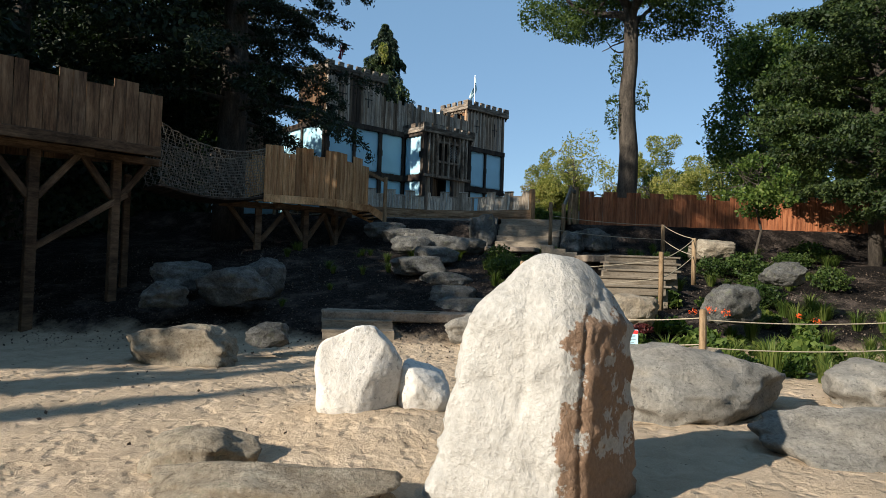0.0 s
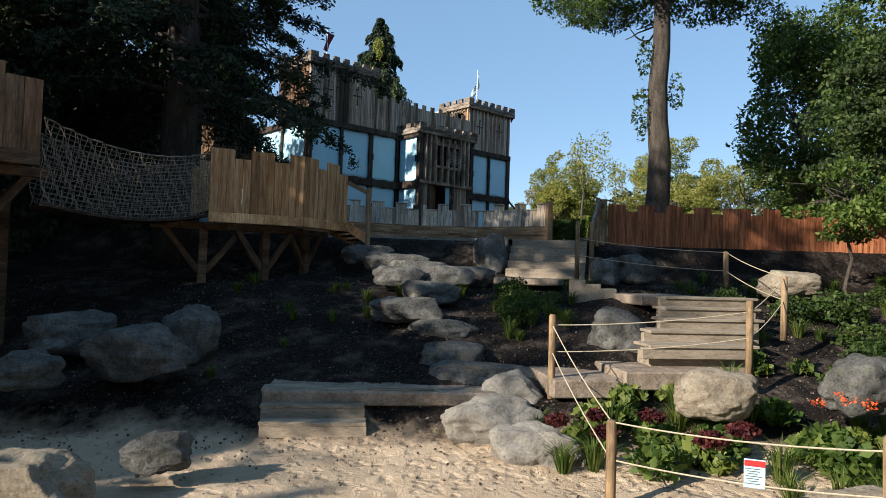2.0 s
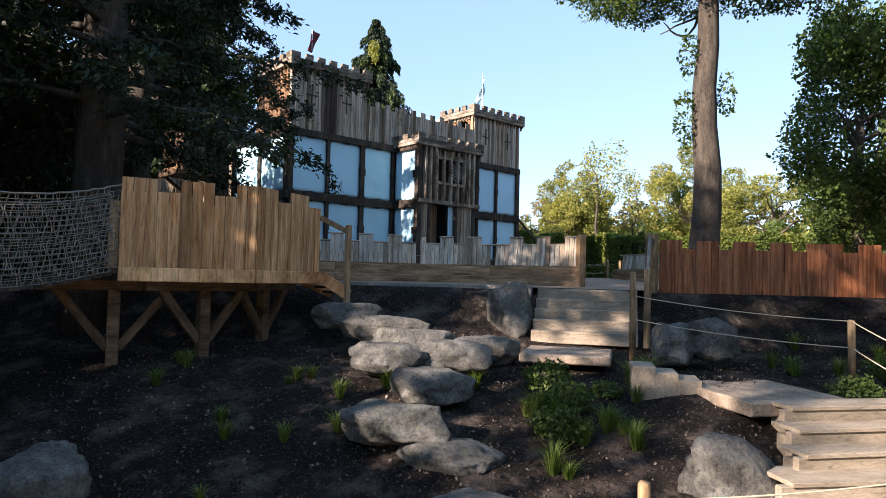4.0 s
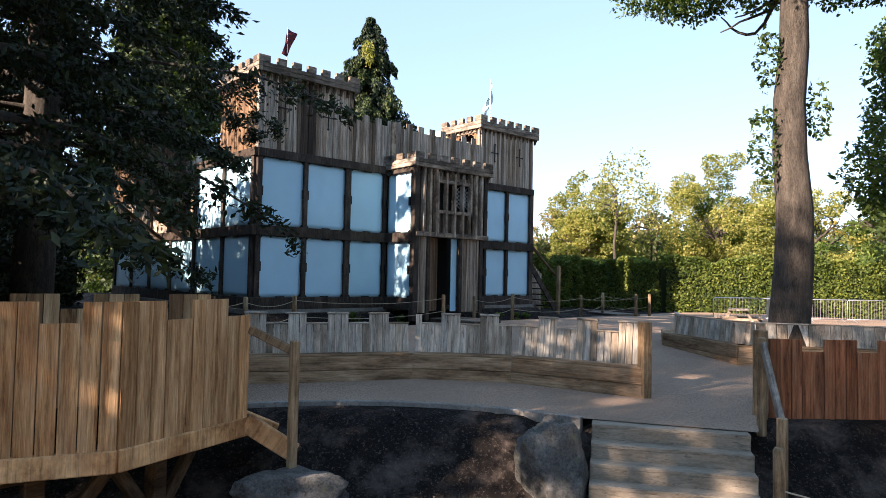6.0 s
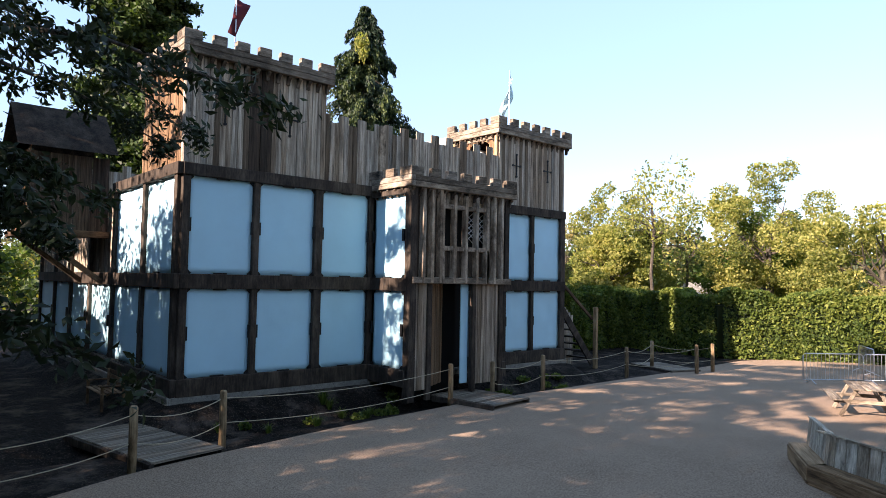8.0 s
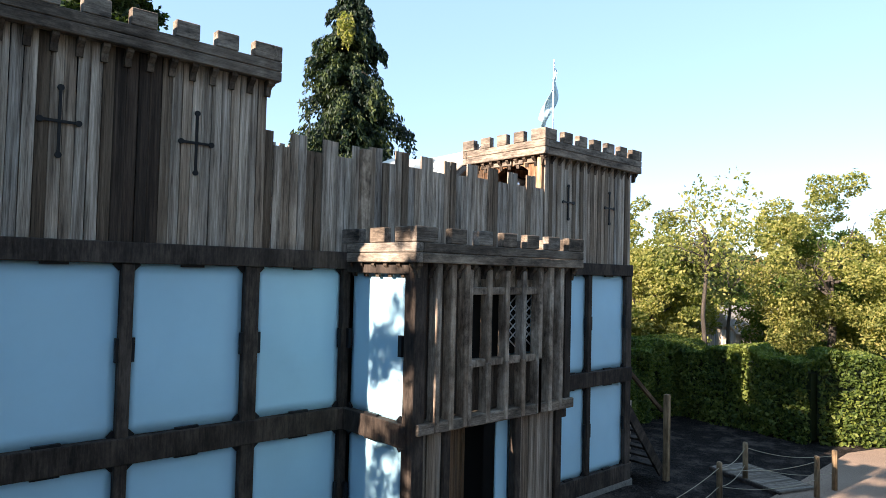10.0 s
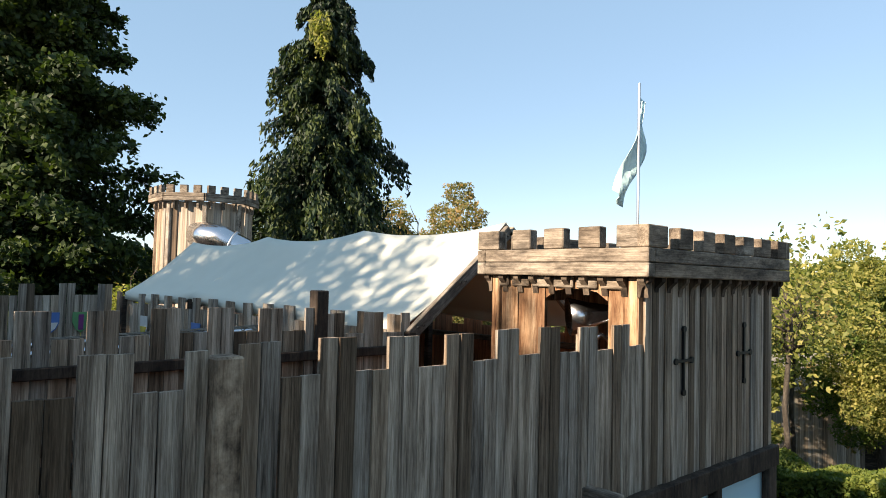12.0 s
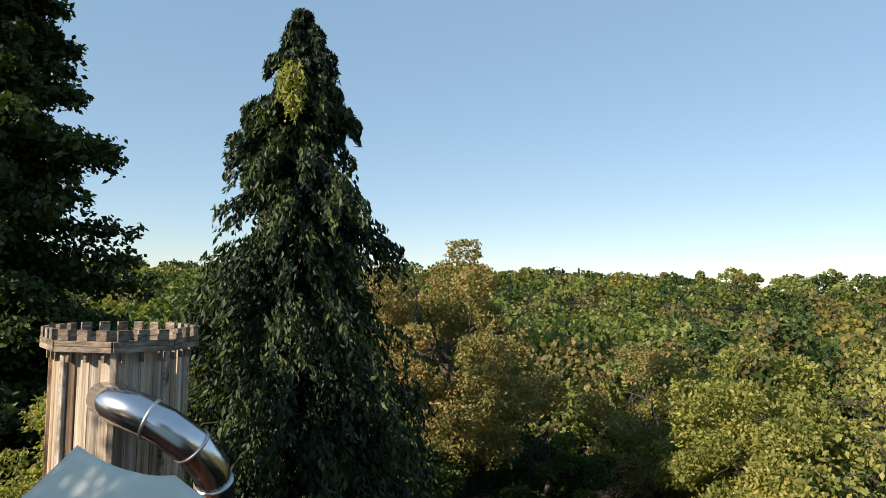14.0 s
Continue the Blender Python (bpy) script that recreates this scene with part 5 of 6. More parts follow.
FENCE = [(10.9, 21.2), (12.4, 20.25), (14.55, 19.3), (15.9, 17.84), (16.7, 15.42)]
picket_seat("picket_fence", FENCE, 3.62, "curved low fence of silvered pickets over brown curb beams", seed=1)
SEAT = [(25.0, 19.8), (23.5, 18.9), (21.9, 16.05), (24.9, 12.1), (29.5, 12.0)]
picket_seat("tree_seat", SEAT, 3.68, "angular picket-backed bench round a tree on the gravel", False, seed=2, hi=0.5, width=0.24, notch=0.0)

wall_r = thing("plank_fence", "reddish-brown notched plank fence on a low concrete strip", "fence")
WR = [(17.2, 13.45), (20.2, 10.9), (22.2, 8.9), (25.5, 5.2), (29, 0.5)]
polyside(wall_r, WR, 3.38, 4.86, M["plank_red"], 120, lambda k, s: 4.86 if k % 5 < 3 else 4.66, 0.18)
for a, b_ in zip(WR, WR[1:]):
    beam_ob("footing", (*a, 3.22), (*b_, 3.22), 0.3, 0.34, M["concrete"], wall_r)
post_ob(17.0, 13.5, 3.3, 5.0, 0.18, M["post"], wall_r)
# stair rail
rail = thing("stair_rail", "weathered timber handrail beside the upper steps", "handrail")
post_ob(14.75, 12.3, 2.5, 4.1, 0.11, M["post"], rail)
post_ob(16.2, 13.15, 3.5, 4.95, 0.11, M["post"], rail)
beam_ob("handrail", (14.75, 12.3, 4.0), (16.25, 13.15, 4.85), 0.07, 0.16, M["parapet"], rail)
beam_ob("handrail", (16.2, 13.15, 4.8), (17.0, 13.5, 4.8), 0.07, 0.14, M["parapet"], rail)

# rope-and-post guard rails on the planted bank
def rope_post(x, y, z0, h, r=0.06):
    t = thing("rope_post", "round timber post of a rope guard rail", "post", (x, y, z0), group="rope rail posts")
    bm_ = bmesh.new()
    tube(bm_, [(0, 0, -0.2), (0.005, 0, h * 0.5), (0.0, 0.004, h - 0.03), (0, 0, h)], [r, r, r * 0.97, r * 0.72], 14)
    part("shaft", bm_, M["post"], t, smooth=True)
    return (x, y, z0)


def rope(p, q, drop, h, name="rope"):
    bm_ = bmesh.new()
    tube(bm_, sag((p[0], p[1], p[2] + h), (q[0], q[1], q[2] + h), drop), 0.009, 6)
    return tagged(part(name, bm_, M["rope"]), "thin tan rope strung between timber posts", "rope", group="guard ropes")


GP = [rope_post(7.1, 3.5, 0.12, 1.12), rope_post(6.4, 6.05, 0.0, 1.0), rope_post(8.3, 8.45, 0.85, 1.15), rope_post(10.85, 6.4, 1.15, 1.17), rope_post(12.8, 6.6, 1.75, 1.0), rope_post(14.95, 8.7, 2.3, 1.0), rope_post(13.5, 11.85, 2.6, 1.42)]
for i, j in ((0, 1), (1, 2), (2, 3), (3, 4), (4, 5), (5, 6)):
    for h in (0.55, 0.98):
        rope(GP[i], GP[j], 0.06, h)
for h in (0.5, 0.95):
    rope(GP[0], (10.5, 0.6, 0.3), 0.10, h)
rope_post(10.5, 0.6, 0.3, 1.1)
sign = thing("notice", "small white notice with a red heading hung on the rope", "sign", (6.78, 4.6, 0.68), -62)
bm = bmesh.new()
box(bm, 0, 0, 0, 0.20, 0.012, 0.29, bev=0.003)
part("board", bm, M["canvas"], sign)
bm = bmesh.new()
box(bm, 0, -0.009, 0.105, 0.196, 0.006, 0.06)
part("heading", bm, plain("red_ink", (0.55, 0.03, 0.03), 0.6), sign)
bm = bmesh.new()
for k in range(7):
    box(bm, -0.01 if k % 2 else -0.02, -0.0085, 0.05 - 0.025 * k, 0.15 - 0.03 * (k % 3), 0.005, 0.008)
part("lines", bm, plain("grey_ink", (0.12, 0.12, 0.12), 0.6), sign)

# ropes and posts by the castle
CP = [(11.2, 26.2), (14.5, 26.85), (16.4, 27.45), (23.4, 28.3), (25.2, 28.4), (27.3, 28.2), (33.1, 28.9), (35.4, 29.2), (35.5, 27.3), (36.6, 27.2)]
CPo = [rope_post(x, y, gz(x, y) + 0.02, 1.15, 0.075) for x, y in CP]
for i, j in ((0, 1), (1, 2), (2, 3), (4, 5), (5, 6), (6, 7), (7, 9), (6, 8)):
    for h in (0.5, 1.0):
        rope(CPo[i], CPo[j], 0.16, h)


def ramp_bridge(x, y, w, l, rz, z, label):
    t = thing("footbridge", label, "footbridge", (x, y, z), rz)
    for k in range(round(l / 0.16)):
        board("tread", M["parapet"], t, pose(0, -l / 2 + 0.08 + k * 0.16, 0.0, 90, 0, 0), (w, 0.05, 0.15))
    for s in (-1, 1):
        beam_ob("bearer", (s * w / 2, -l / 2, -0.08), (s * w / 2, l / 2, -0.08), 0.1, 0.16, M["frame"], t)


ramp_bridge(24.3, 28.0, 1.7, 2.2, 8, 4.05, "grey boarded footbridge over the bed to the castle door")
ramp_bridge(15.2, 28.6, 1.5, 3.4, 12, 3.98, "grey boarded footbridge over the bed at the castle corner")
ramp_bridge(36.0, 29.0, 1.4, 2.6, -20, 3.98, "grey boarded footbridge near the hedge")
bench = thing("garden_bench", "brown slatted garden bench against the castle wall", "bench", (15.6, 33.0, 3.95), -90)
for s in (-0.7, 0.7):
    post_ob(s, 0.25, 0, 0.9, 0.07, M["plank_warm"], bench, name="leg")
    post_ob(s, -0.25, 0, 0.62, 0.07, M["plank_warm"], bench, name="leg")
    beam_ob("arm", (s, -0.3, 0.62), (s, 0.28, 0.62), 0.08, 0.04, M["plank_warm"], bench)
for k in range(4):
    beam_ob("seat_slat", (-0.75, -0.24 + 0.14 * k, 0.44), (0.75, -0.24 + 0.14 * k, 0.44), 0.11, 0.03, M["plank_warm"], bench)
for k in range(3):
    beam_ob("back_slat", (-0.75, 0.28, 0.58 + 0.13 * k), (0.75, 0.28, 0.58 + 0.13 * k), 0.03, 0.1, M["plank_warm"], bench)
board_sign = thing("information_board", "tilted pale blue information panel on a post", "sign", (11.25, 21.3, 3.65), 20)
post_ob(0, 0, 0, 0.95, 0.1, M["post"], board_sign)
bm = bmesh.new()
box(bm, 0, 0, 0, 0.55, 0.04, 0.36, bev=0.01, m=pose(0, -0.02, 1.0, -40, 0, 0))
part("panel", bm, plain("pale_blue_panel", (0.35, 0.5, 0.6), 0.4), board_sign)

# picnic table and steel crowd barriers beyond the seat
table = thing("picnic_table", "grey weathered picnic table with fixed benches", "table", (31.6, 20.4, 3.95), 25)
for k in range(5):
    beam_ob("top_plank", (-0.9, -0.3 + 0.15 * k, 0.75), (0.9, -0.3 + 0.15 * k, 0.75), 0.14, 0.04, M["parapet"], table)
for s in (-1, 1):
    for k in range(2):
        beam_ob("bench_plank", (-0.9, s * (0.68 + 0.13 * k), 0.45), (0.9, s * (0.68 + 0.13 * k), 0.45), 0.12, 0.04, M["parapet"], table)
    beam_ob("cross_rail", (s * 0.65, -0.8, 0.4), (s * 0.65, 0.8, 0.4), 0.05, 0.1, M["parapet"], table)
    for q in (-1, 1):
        beam_ob("leg", (s * 0.65, q * 0.65, 0.0), (s * 0.65, q * 0.25, 0.74), 0.05, 0.1, M["parapet"], table)


def barrier(x, y, rz):
    t = thing("crowd_barrier", "galvanised steel crowd barrier with upright bars", "barrier", (x, y, gz(x, y) + 0.05), rz, group="crowd barriers")
    bm_ = bmesh.new()
    tube(bm_, [(-1.1, 0, 0.15), (-1.1, 0, 1.0), (-1.03, 0, 1.08), (1.03, 0, 1.08), (1.1, 0, 1.0), (1.1, 0, 0.15), (-1.1, 0, 0.15)], 0.02, 8)
    part("frame", bm_, M["galv"], t, smooth=True)
    for k in range(15):
        bm_ = bmesh.new()
        tube(bm_, [(-0.98 + 0.14 * k, 0, 0.15), (-0.98 + 0.14 * k, 0, 1.08)], 0.008, 6)
        part("bar", bm_, M["galv"], t)
    for s in (-0.8, 0.8):
        bm_ = bmesh.new()
        tube(bm_, [(s, -0.3, 0.02), (s, 0, 0.15), (s, 0.3, 0.02)], 0.016, 6)
        part("foot", bm_, M["galv"], t)


for x, y, rz in ((37.2, 23.0, -40), (38.9, 21.6, -38), (40.7, 20.3, -36), (42.4, 19.0, -36), (41.5, 23.2, 30)):
    barrier(x, y, rz)
# steel-tubed net tunnel over the inner court, and painted shields
tunnel = thing("net_tunnel", "horizontal rope-net crawl tunnel held by steel tubes", "net tunnel")
bm = bmesh.new()
TA, TB = Vector((19.5, 37.2, 11.0)), Vector((26.3, 37.6, 11.15))
for k in range(26):
    p = TA.lerp(TB, k / 25)
    tube(bm, [p + Vector((0, 0.5 * math.cos(a), 0.5 * math.sin(a))) for a in [2 * math.pi * q / 14 for q in range(15)]], 0.012, 4, False)
for q in range(18):
    a = 2 * math.pi * q / 18
    o = Vector((0, 0.5 * math.cos(a), 0.5 * math.sin(a)))
    tube(bm, [TA + o, TB + o], 0.01, 4, False)
part("net", bm, M["net"], tunnel)
for o in ((0, -0.55, 0.35), (0, -0.55, -0.45), (0, 0.55, 0.35)):
    bm = bmesh.new()
    tube(bm, [TA + Vector(o), TB + Vector(o)], 0.045, 10)
    part("tube", bm, M["steel"], tunnel)


def shield(x, y, z, rz, c1, c2, seed):
    t = thing("shield", "painted heraldic wooden shield hung on the plank wall", "shield", (x, y, z), rz, group="painted shields")
    prof = [(-0.2, 0.26), (0.2, 0.26), (0.2, 0.0), (0.12, -0.18), (0, -0.28), (-0.12, -0.18), (-0.2, 0.0)]
    for s, dy, c in ((1.0, 0.0, c1), (0.86, -0.018, c2)):
        bm_ = bmesh.new()
        if s < 1 and seed % 2:
            pp = [(px * s, pz * s) for px, pz in prof if pz <= 0.0] + []
            pp = [(0.2 * s, 0.02), *[q for q in pp]]
            pp = [(0.172, 0.0), (0.103, -0.155), (0, -0.24), (-0.103, -0.155), (-0.172, 0.0)]
        else:
            pp = [(px * s, pz * s) for px, pz in prof]
            if s < 1:
                pp = [(-0.06, 0.2), (0.06, 0.2), (0.06, -0.2), (-0.06, -0.2)]
        f = bm_.faces.new([bm_.verts.new((px, dy, pz)) for px, pz in pp])
        r = bmesh.ops.extrude_face_region(bm_, geom=[f])
        for v in r["geom"]:
            if isinstance(v, bmesh.types.BMVert):
                v.co.y -= 0.018
        bmesh.ops.recalc_face_normals(bm_, faces=bm_.faces[:])
        part("field" if s == 1 else "charge", bm_, c, t)


PC = [plain("paint_" + n, c, 0.5, 0, 0.1) for n, c in (("blue", (0.08, 0.2, 0.5)), ("yellow", (0.6, 0.48, 0.08)), ("green", (0.12, 0.35, 0.15)), ("white", (0.7, 0.7, 0.68)), ("plum", (0.22, 0.05, 0.2)), ("teal", (0.05, 0.3, 0.3)))]
for i, (f, ca, cb) in enumerate(((0.10, 5, 3), (0.33, 1, 2), (0.46, 1, 0), (0.58, 0, 3), (0.70, 1, 3), (0.82, 3, 1))):
    y = 34.4 + 11.2 * f
    shield(26.91 - 1.0 * f, y, 11.15 + 0.05 * (i % 2), 275, PC[ca], PC[cb], i)
for i, (x, ca, cb) in enumerate(((24.45, 0, 3), (25.15, 2, 4))):
    shield(x, 45.64, 11.2, 0, PC[ca], PC[cb], i + 7)


def shed(x, y, rz):
    """A low outbuilding among the far trees."""
    z = gz(x, y) - 0.1
    h = 5.7 - z
    t = thing("outbuilding", "low outbuilding with a pale grey pitched roof among trees", "building", (x, y, z), rz)
    boards_along(t, M["picket"], (-3.2, -2.2), (3.2, -2.2), 0, lambda i, s: h, 0.4, seed=401, name="wall_board")
    boards_along(t, M["picket"], (-3.2, 2.2), (-3.2, -2.2), 0, lambda i, s: h, 0.4, seed=402, name="wall_board")
    boards_along(t, M["picket"], (3.2, -2.2), (3.2, 2.2), 0, lambda i, s: h, 0.4, seed=403, name="wall_board")
    boards_along(t, M["picket"], (3.2, 2.2), (-3.2, 2.2), 0, lambda i, s: h, 0.4, seed=404, name="wall_board")
    bm_ = bmesh.new()
    for s2 in (-1, 1):
        bm_.faces.new([bm_.verts.new(v) for v in ((-3.6, 0, h + 2.0), (3.6, 0, h + 2.0), (3.6, s2 * 2.7, h - 0.2), (-3.6, s2 * 2.7, h - 0.2))])
    bmesh.ops.solidify(bm_, geom=bm_.faces[:], thickness=0.1)
    part("roof", bm_, M["rock_pale"], t, "pale grey roof")
    bm_ = bmesh.new()
    box(bm_, 0.6, -2.26, h - 1.2, 1.6, 0.08, 1.4)
    part("window", bm_, M["dark"], t)


shed(72.5, 44.6, -28)

# ---------------------------------------------------------------- trees
def blob_points(blobs, n, rng, shell=0.55):
    """Points in and near the skin of the ellipsoids (x, y, z, rx, ry, rz), thinned to leave gaps."""
    vol = np.array([b[3] * b[4] * b[5] for b in blobs]) ** 0.7
    pick = rng.choice(len(blobs), n, p=vol / vol.sum())
    d = rng.normal(size=(n, 3))
    d /= np.linalg.norm(d, axis=1)[:, None]
    r = shell + (1 - shell) * rng.random(n) ** 0.7
    r = r * (1 + 0.16 * np.sin(d[:, 0] * 7 + pick) * np.sin(d[:, 1] * 6 + pick * 2) + 0.12 * np.sin(d[:, 2] * 9 + pick * 3))
    B = np.array(blobs)
    return B[pick, :3] + d * r[:, None] * B[pick, 3:], d


def crown_blobs(rng, c, rad, n, size=(0.28, 0.5), flat=0.7):
    """Clumps scattered over an ellipsoidal crown."""
    out = []
    for i in range(n):
        d = rng.normal(size=3)
        d /= np.linalg.norm(d)
        k = 0.35 + 0.6 * rng.random() ** 0.5
        s = rng.uniform(*size)
        out.append((c[0] + d[0] * rad[0] * k, c[1] + d[1] * rad[1] * k, c[2] + d[2] * rad[2] * k, rad[0] * s, rad[1] * s, rad[2] * s * flat))
    return out


def limb(bm, p, d, length, r, rng, depth, tips):
    """A tapering branch that bends and forks."""
    pts, rad = [Vector(p)], [r]
    n = 5
    d = Vector(d).normalized()
    for i in range(n):
        d = (d + Vector((rng.normal(), rng.normal(), rng.normal() + 0.25)) * 0.16).normalized()
        pts.append(pts[-1] + d * (length / n))
        rad.append(max(0.012, r * (1 - 0.62 * (i + 1) / n)))
    tube(bm, pts, rad, 7 if depth > 1 else 5, False)
    tips.append(pts[-1])
    if depth > 0:
        for k in range(3):
            q = pts[2 + k % 3 + (1 if k > 1 else 0)]
            dd = d + Vector((rng.normal(), rng.normal(), rng.normal() * 0.6)) * 0.75
            limb(bm, q, dd, length * 0.66, r * 0.5, rng, depth - 1, tips)


def tree(name, x, y, label, trunk_h, trunk_r, crown_c, crown_r, leaf, n_leaf, leaf_size, seed, clumps=40, z=None, extra=(), bare=0.0, limbs=6, csize=(0.2, 0.38), lean=(0, 0), category="tree", low=0.72):
    rng = np.random.default_rng(seed)
    z0 = gz(x, y) if z is None else z
    t = thing(name, label, category, (x, y, z0))
    bm = bmesh.new()
    pts, rad = [], []
    for i in range(9):
        f = i / 8
        pts.append((lean[0] * f + 0.06 * math.sin(i * 1.3 + seed), lean[1] * f + 0.06 * math.cos(i * 1.7 + seed), -0.3 + (trunk_h + 0.3) * f))
        rad.append(trunk_r * (1.35 if i == 0 else 1.0 - 0.42 * f))
    tube(bm, pts, rad, 14)
    tips = []
    for k in range(limbs):
        a = 2 * math.pi * k / limbs + rng.uniform(-0.3, 0.3)
        zz = trunk_h * rng.uniform(low, 0.99)
        limb(bm, (lean[0] * 0.9, lean[1] * 0.9, zz), (math.cos(a), math.sin(a), rng.uniform(0.3, 1.1)), crown_r[0] * rng.uniform(0.4, 0.58), trunk_r * 0.42, rng, 2, tips)
    part("trunk", bm, M["bark"], t, smooth=True)
    blobs = crown_blobs(rng, crown_c, crown_r, clumps, csize) + [tuple(e) for e in extra]
    if bare < 1:
        c, d = blob_points(blobs, n_leaf, rng)
        me_ = leaf_mesh("crown", c, leaf_size, leaf, rng, out=d * 0.5)
        o = new("crown", me_)
        o.parent = t
    return t


def conifer(name, x, y, label, h, r, leaf, n_leaf, leaf_size, seed, trunk_r=0.35, z=None, base=0.0, power=0.85, droop=1.2, tiers=46):
    """A conifer: whorls of drooping boughs, each a spray of hanging foliage, on a straight trunk."""
    rng = np.random.default_rng(seed)
    z0 = gz(x, y) if z is None else z
    t = thing(name, label, "tree", (x, y, z0))
    bm = bmesh.new()
    tube(bm, [(0, 0, -0.3), (0, 0, h * 0.5), (0, 0, h * 0.98)], [trunk_r, trunk_r * 0.55, 0.03], 10)
    cents, outs = [], []
    per = max(20, n_leaf // (tiers * 9))
    for i in range(tiers):
        f = (i + rng.random() * 0.6) / tiers
        zz = base + (h - base) * f
        R = r * (1 - f) ** power + 0.18
        for k in range(9):
            a = rng.uniform(0, 2 * math.pi)
            Lb = R * rng.uniform(0.45, 1.22)
            s = rng.random(per) ** 0.6
            px, py = math.cos(a) * Lb, math.sin(a) * Lb
            lat = rng.normal(size=per) * 0.12 * (0.5 + R * 0.22)
            cx = px * s - math.sin(a) * lat
            cy = py * s + math.cos(a) * lat
            cz = zz + 0.12 * Lb * s - 0.42 * Lb * s * s - rng.random(per) ** 1.5 * (0.3 + 0.30 * R) * s
            cents.append(np.stack([cx, cy, cz], 1))
            o = np.tile([math.cos(a), math.sin(a), -0.6], (per, 1))
            outs.append(o)
            if k < 3:
                tube(bm, [(0, 0, zz), (px * 0.5, py * 0.5, zz + 0.02), (px * 0.9, py * 0.9, zz - 0.25 * Lb)], [0.05, 0.035, 0.012], 4, False)
    part("trunk", bm, M["bark"], t, smooth=True)
    o = new("crown", leaf_mesh("crown", np.concatenate(cents), leaf_size, leaf, rng, droop, 0.4, np.concatenate(outs) * 0.6))
    o.parent = t
    return t


def bough_tree(name, x, y, label, h, trunk_r, base, reach, leaf, n_bough, per, leaf_size, seed, droop=0.35, spray=0.55, power=0.6, z=None, slim=0.4, rise=0.15, top=0.35, fluff=1.0):
    """A tree of long layered boughs: side twigs along each bough carry flat drooping sprays, with gaps between."""
    rng = np.random.default_rng(seed)
    z0 = gz(x, y) if z is None else z
    t = thing(name, label, "tree", (x, y, z0))
    bm = bmesh.new()
    tube(bm, [(0, 0, -0.3), (0.1, 0.05, h * 0.35), (-0.08, 0.1, h * 0.7), (0, 0, h * 0.97)], [trunk_r * 1.2, trunk_r, trunk_r * 0.6, 0.04], 12)
    cents, outs = [], []
    for i in range(n_bough):
        f = (i + rng.random()) / n_bough
        a = i * 2.39996 + rng.uniform(-0.5, 0.5)
        zz = base + (h - base) * f
        Lb = reach * ((1 - f) ** power * (1 - top) + top * (1 - f)) * rng.uniform(0.45, 1.25) + 0.4
        up = rise * rng.uniform(0.4, 1.6)
        d, side = np.array([math.cos(a), math.sin(a), 0]), np.array([-math.sin(a), math.cos(a), 0])

        def along(u):
            return d * Lb * u + np.array([0, 0, zz + Lb * (up * u - droop * u * u)])

        tube(bm, [tuple(along(u)) for u in (0, 0.35, 0.7, 1.0)], [trunk_r * 0.22 + 0.02, 0.05, 0.03, 0.01], 5, False)
        for k in range(14):
            u = 0.22 + 0.8 * (k + rng.random()) / 14
            w = spray * Lb * 0.34 * (1.15 - u) * rng.uniform(0.4, 1.2) + 0.15
            sgn = 1 if k % 2 else -1
            v = rng.random(per)
            p = along(u)[None, :] + side[None, :] * (sgn * w * v)[:, None] + d[None, :] * (0.35 * w * v)[:, None]
            p = p + rng.normal(size=(per, 3)) * np.array([0.09, 0.09, 0.05 * fluff]) * (0.6 + 0.12 * Lb) * fluff
            p[:, 2] -= droop * 0.9 * w * v * v + rng.random(per) ** 2 * 0.28
            cents.append(p)
            outs.append(np.tile(side * sgn + d * 0.6 + np.array([0, 0, -0.35]), (per, 1)))
    part("trunk", bm, M["bark"], t, smooth=True)
    o = new("crown", leaf_mesh("crown", np.concatenate(cents), leaf_size, leaf, rng, 0.25, slim, np.concatenate(outs) * 0.7))
    o.parent = t
    return t


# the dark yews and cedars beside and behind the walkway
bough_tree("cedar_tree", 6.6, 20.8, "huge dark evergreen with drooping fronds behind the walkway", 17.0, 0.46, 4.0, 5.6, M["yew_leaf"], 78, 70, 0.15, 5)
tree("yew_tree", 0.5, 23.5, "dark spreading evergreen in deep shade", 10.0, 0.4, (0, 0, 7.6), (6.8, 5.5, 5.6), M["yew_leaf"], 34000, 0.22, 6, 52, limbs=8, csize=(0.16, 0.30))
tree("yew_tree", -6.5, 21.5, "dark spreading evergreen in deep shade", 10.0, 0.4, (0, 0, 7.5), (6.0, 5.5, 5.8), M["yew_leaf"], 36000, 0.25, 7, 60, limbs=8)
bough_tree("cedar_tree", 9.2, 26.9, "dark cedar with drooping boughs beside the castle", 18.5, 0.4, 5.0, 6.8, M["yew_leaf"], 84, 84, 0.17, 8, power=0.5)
# this one is out of view, made tall to shade the castle's inner walls
tree("yew_tree", 6.0, 37.0, "unseen tall dark evergreen added to shade the castle's walls", 15.0, 0.4, (0, 0, 12.0), (4.6, 4.6, 7.6), M["yew_leaf"], 4800, 0.3, 9, 30, limbs=8)
bough_tree("pine_tree", 30.0, 80.0, "tall dark pine with layered boughs behind the castle", 40.0, 0.7, 3.0, 9.4, M["pine_leaf"], 230, 44, 0.5, 10, droop=0.18, spray=0.9, slim=0.6, top=0.25, power=0.35, fluff=2.2)
tree("lime_tree", 3.5, 43.0, "tall leafy green tree beside the castle", 17.0, 0.5, (0, 0, 16.5), (5.6, 6.8, 6.5), M["green_leaf"], 34000, 0.30, 11, 60, limbs=9)
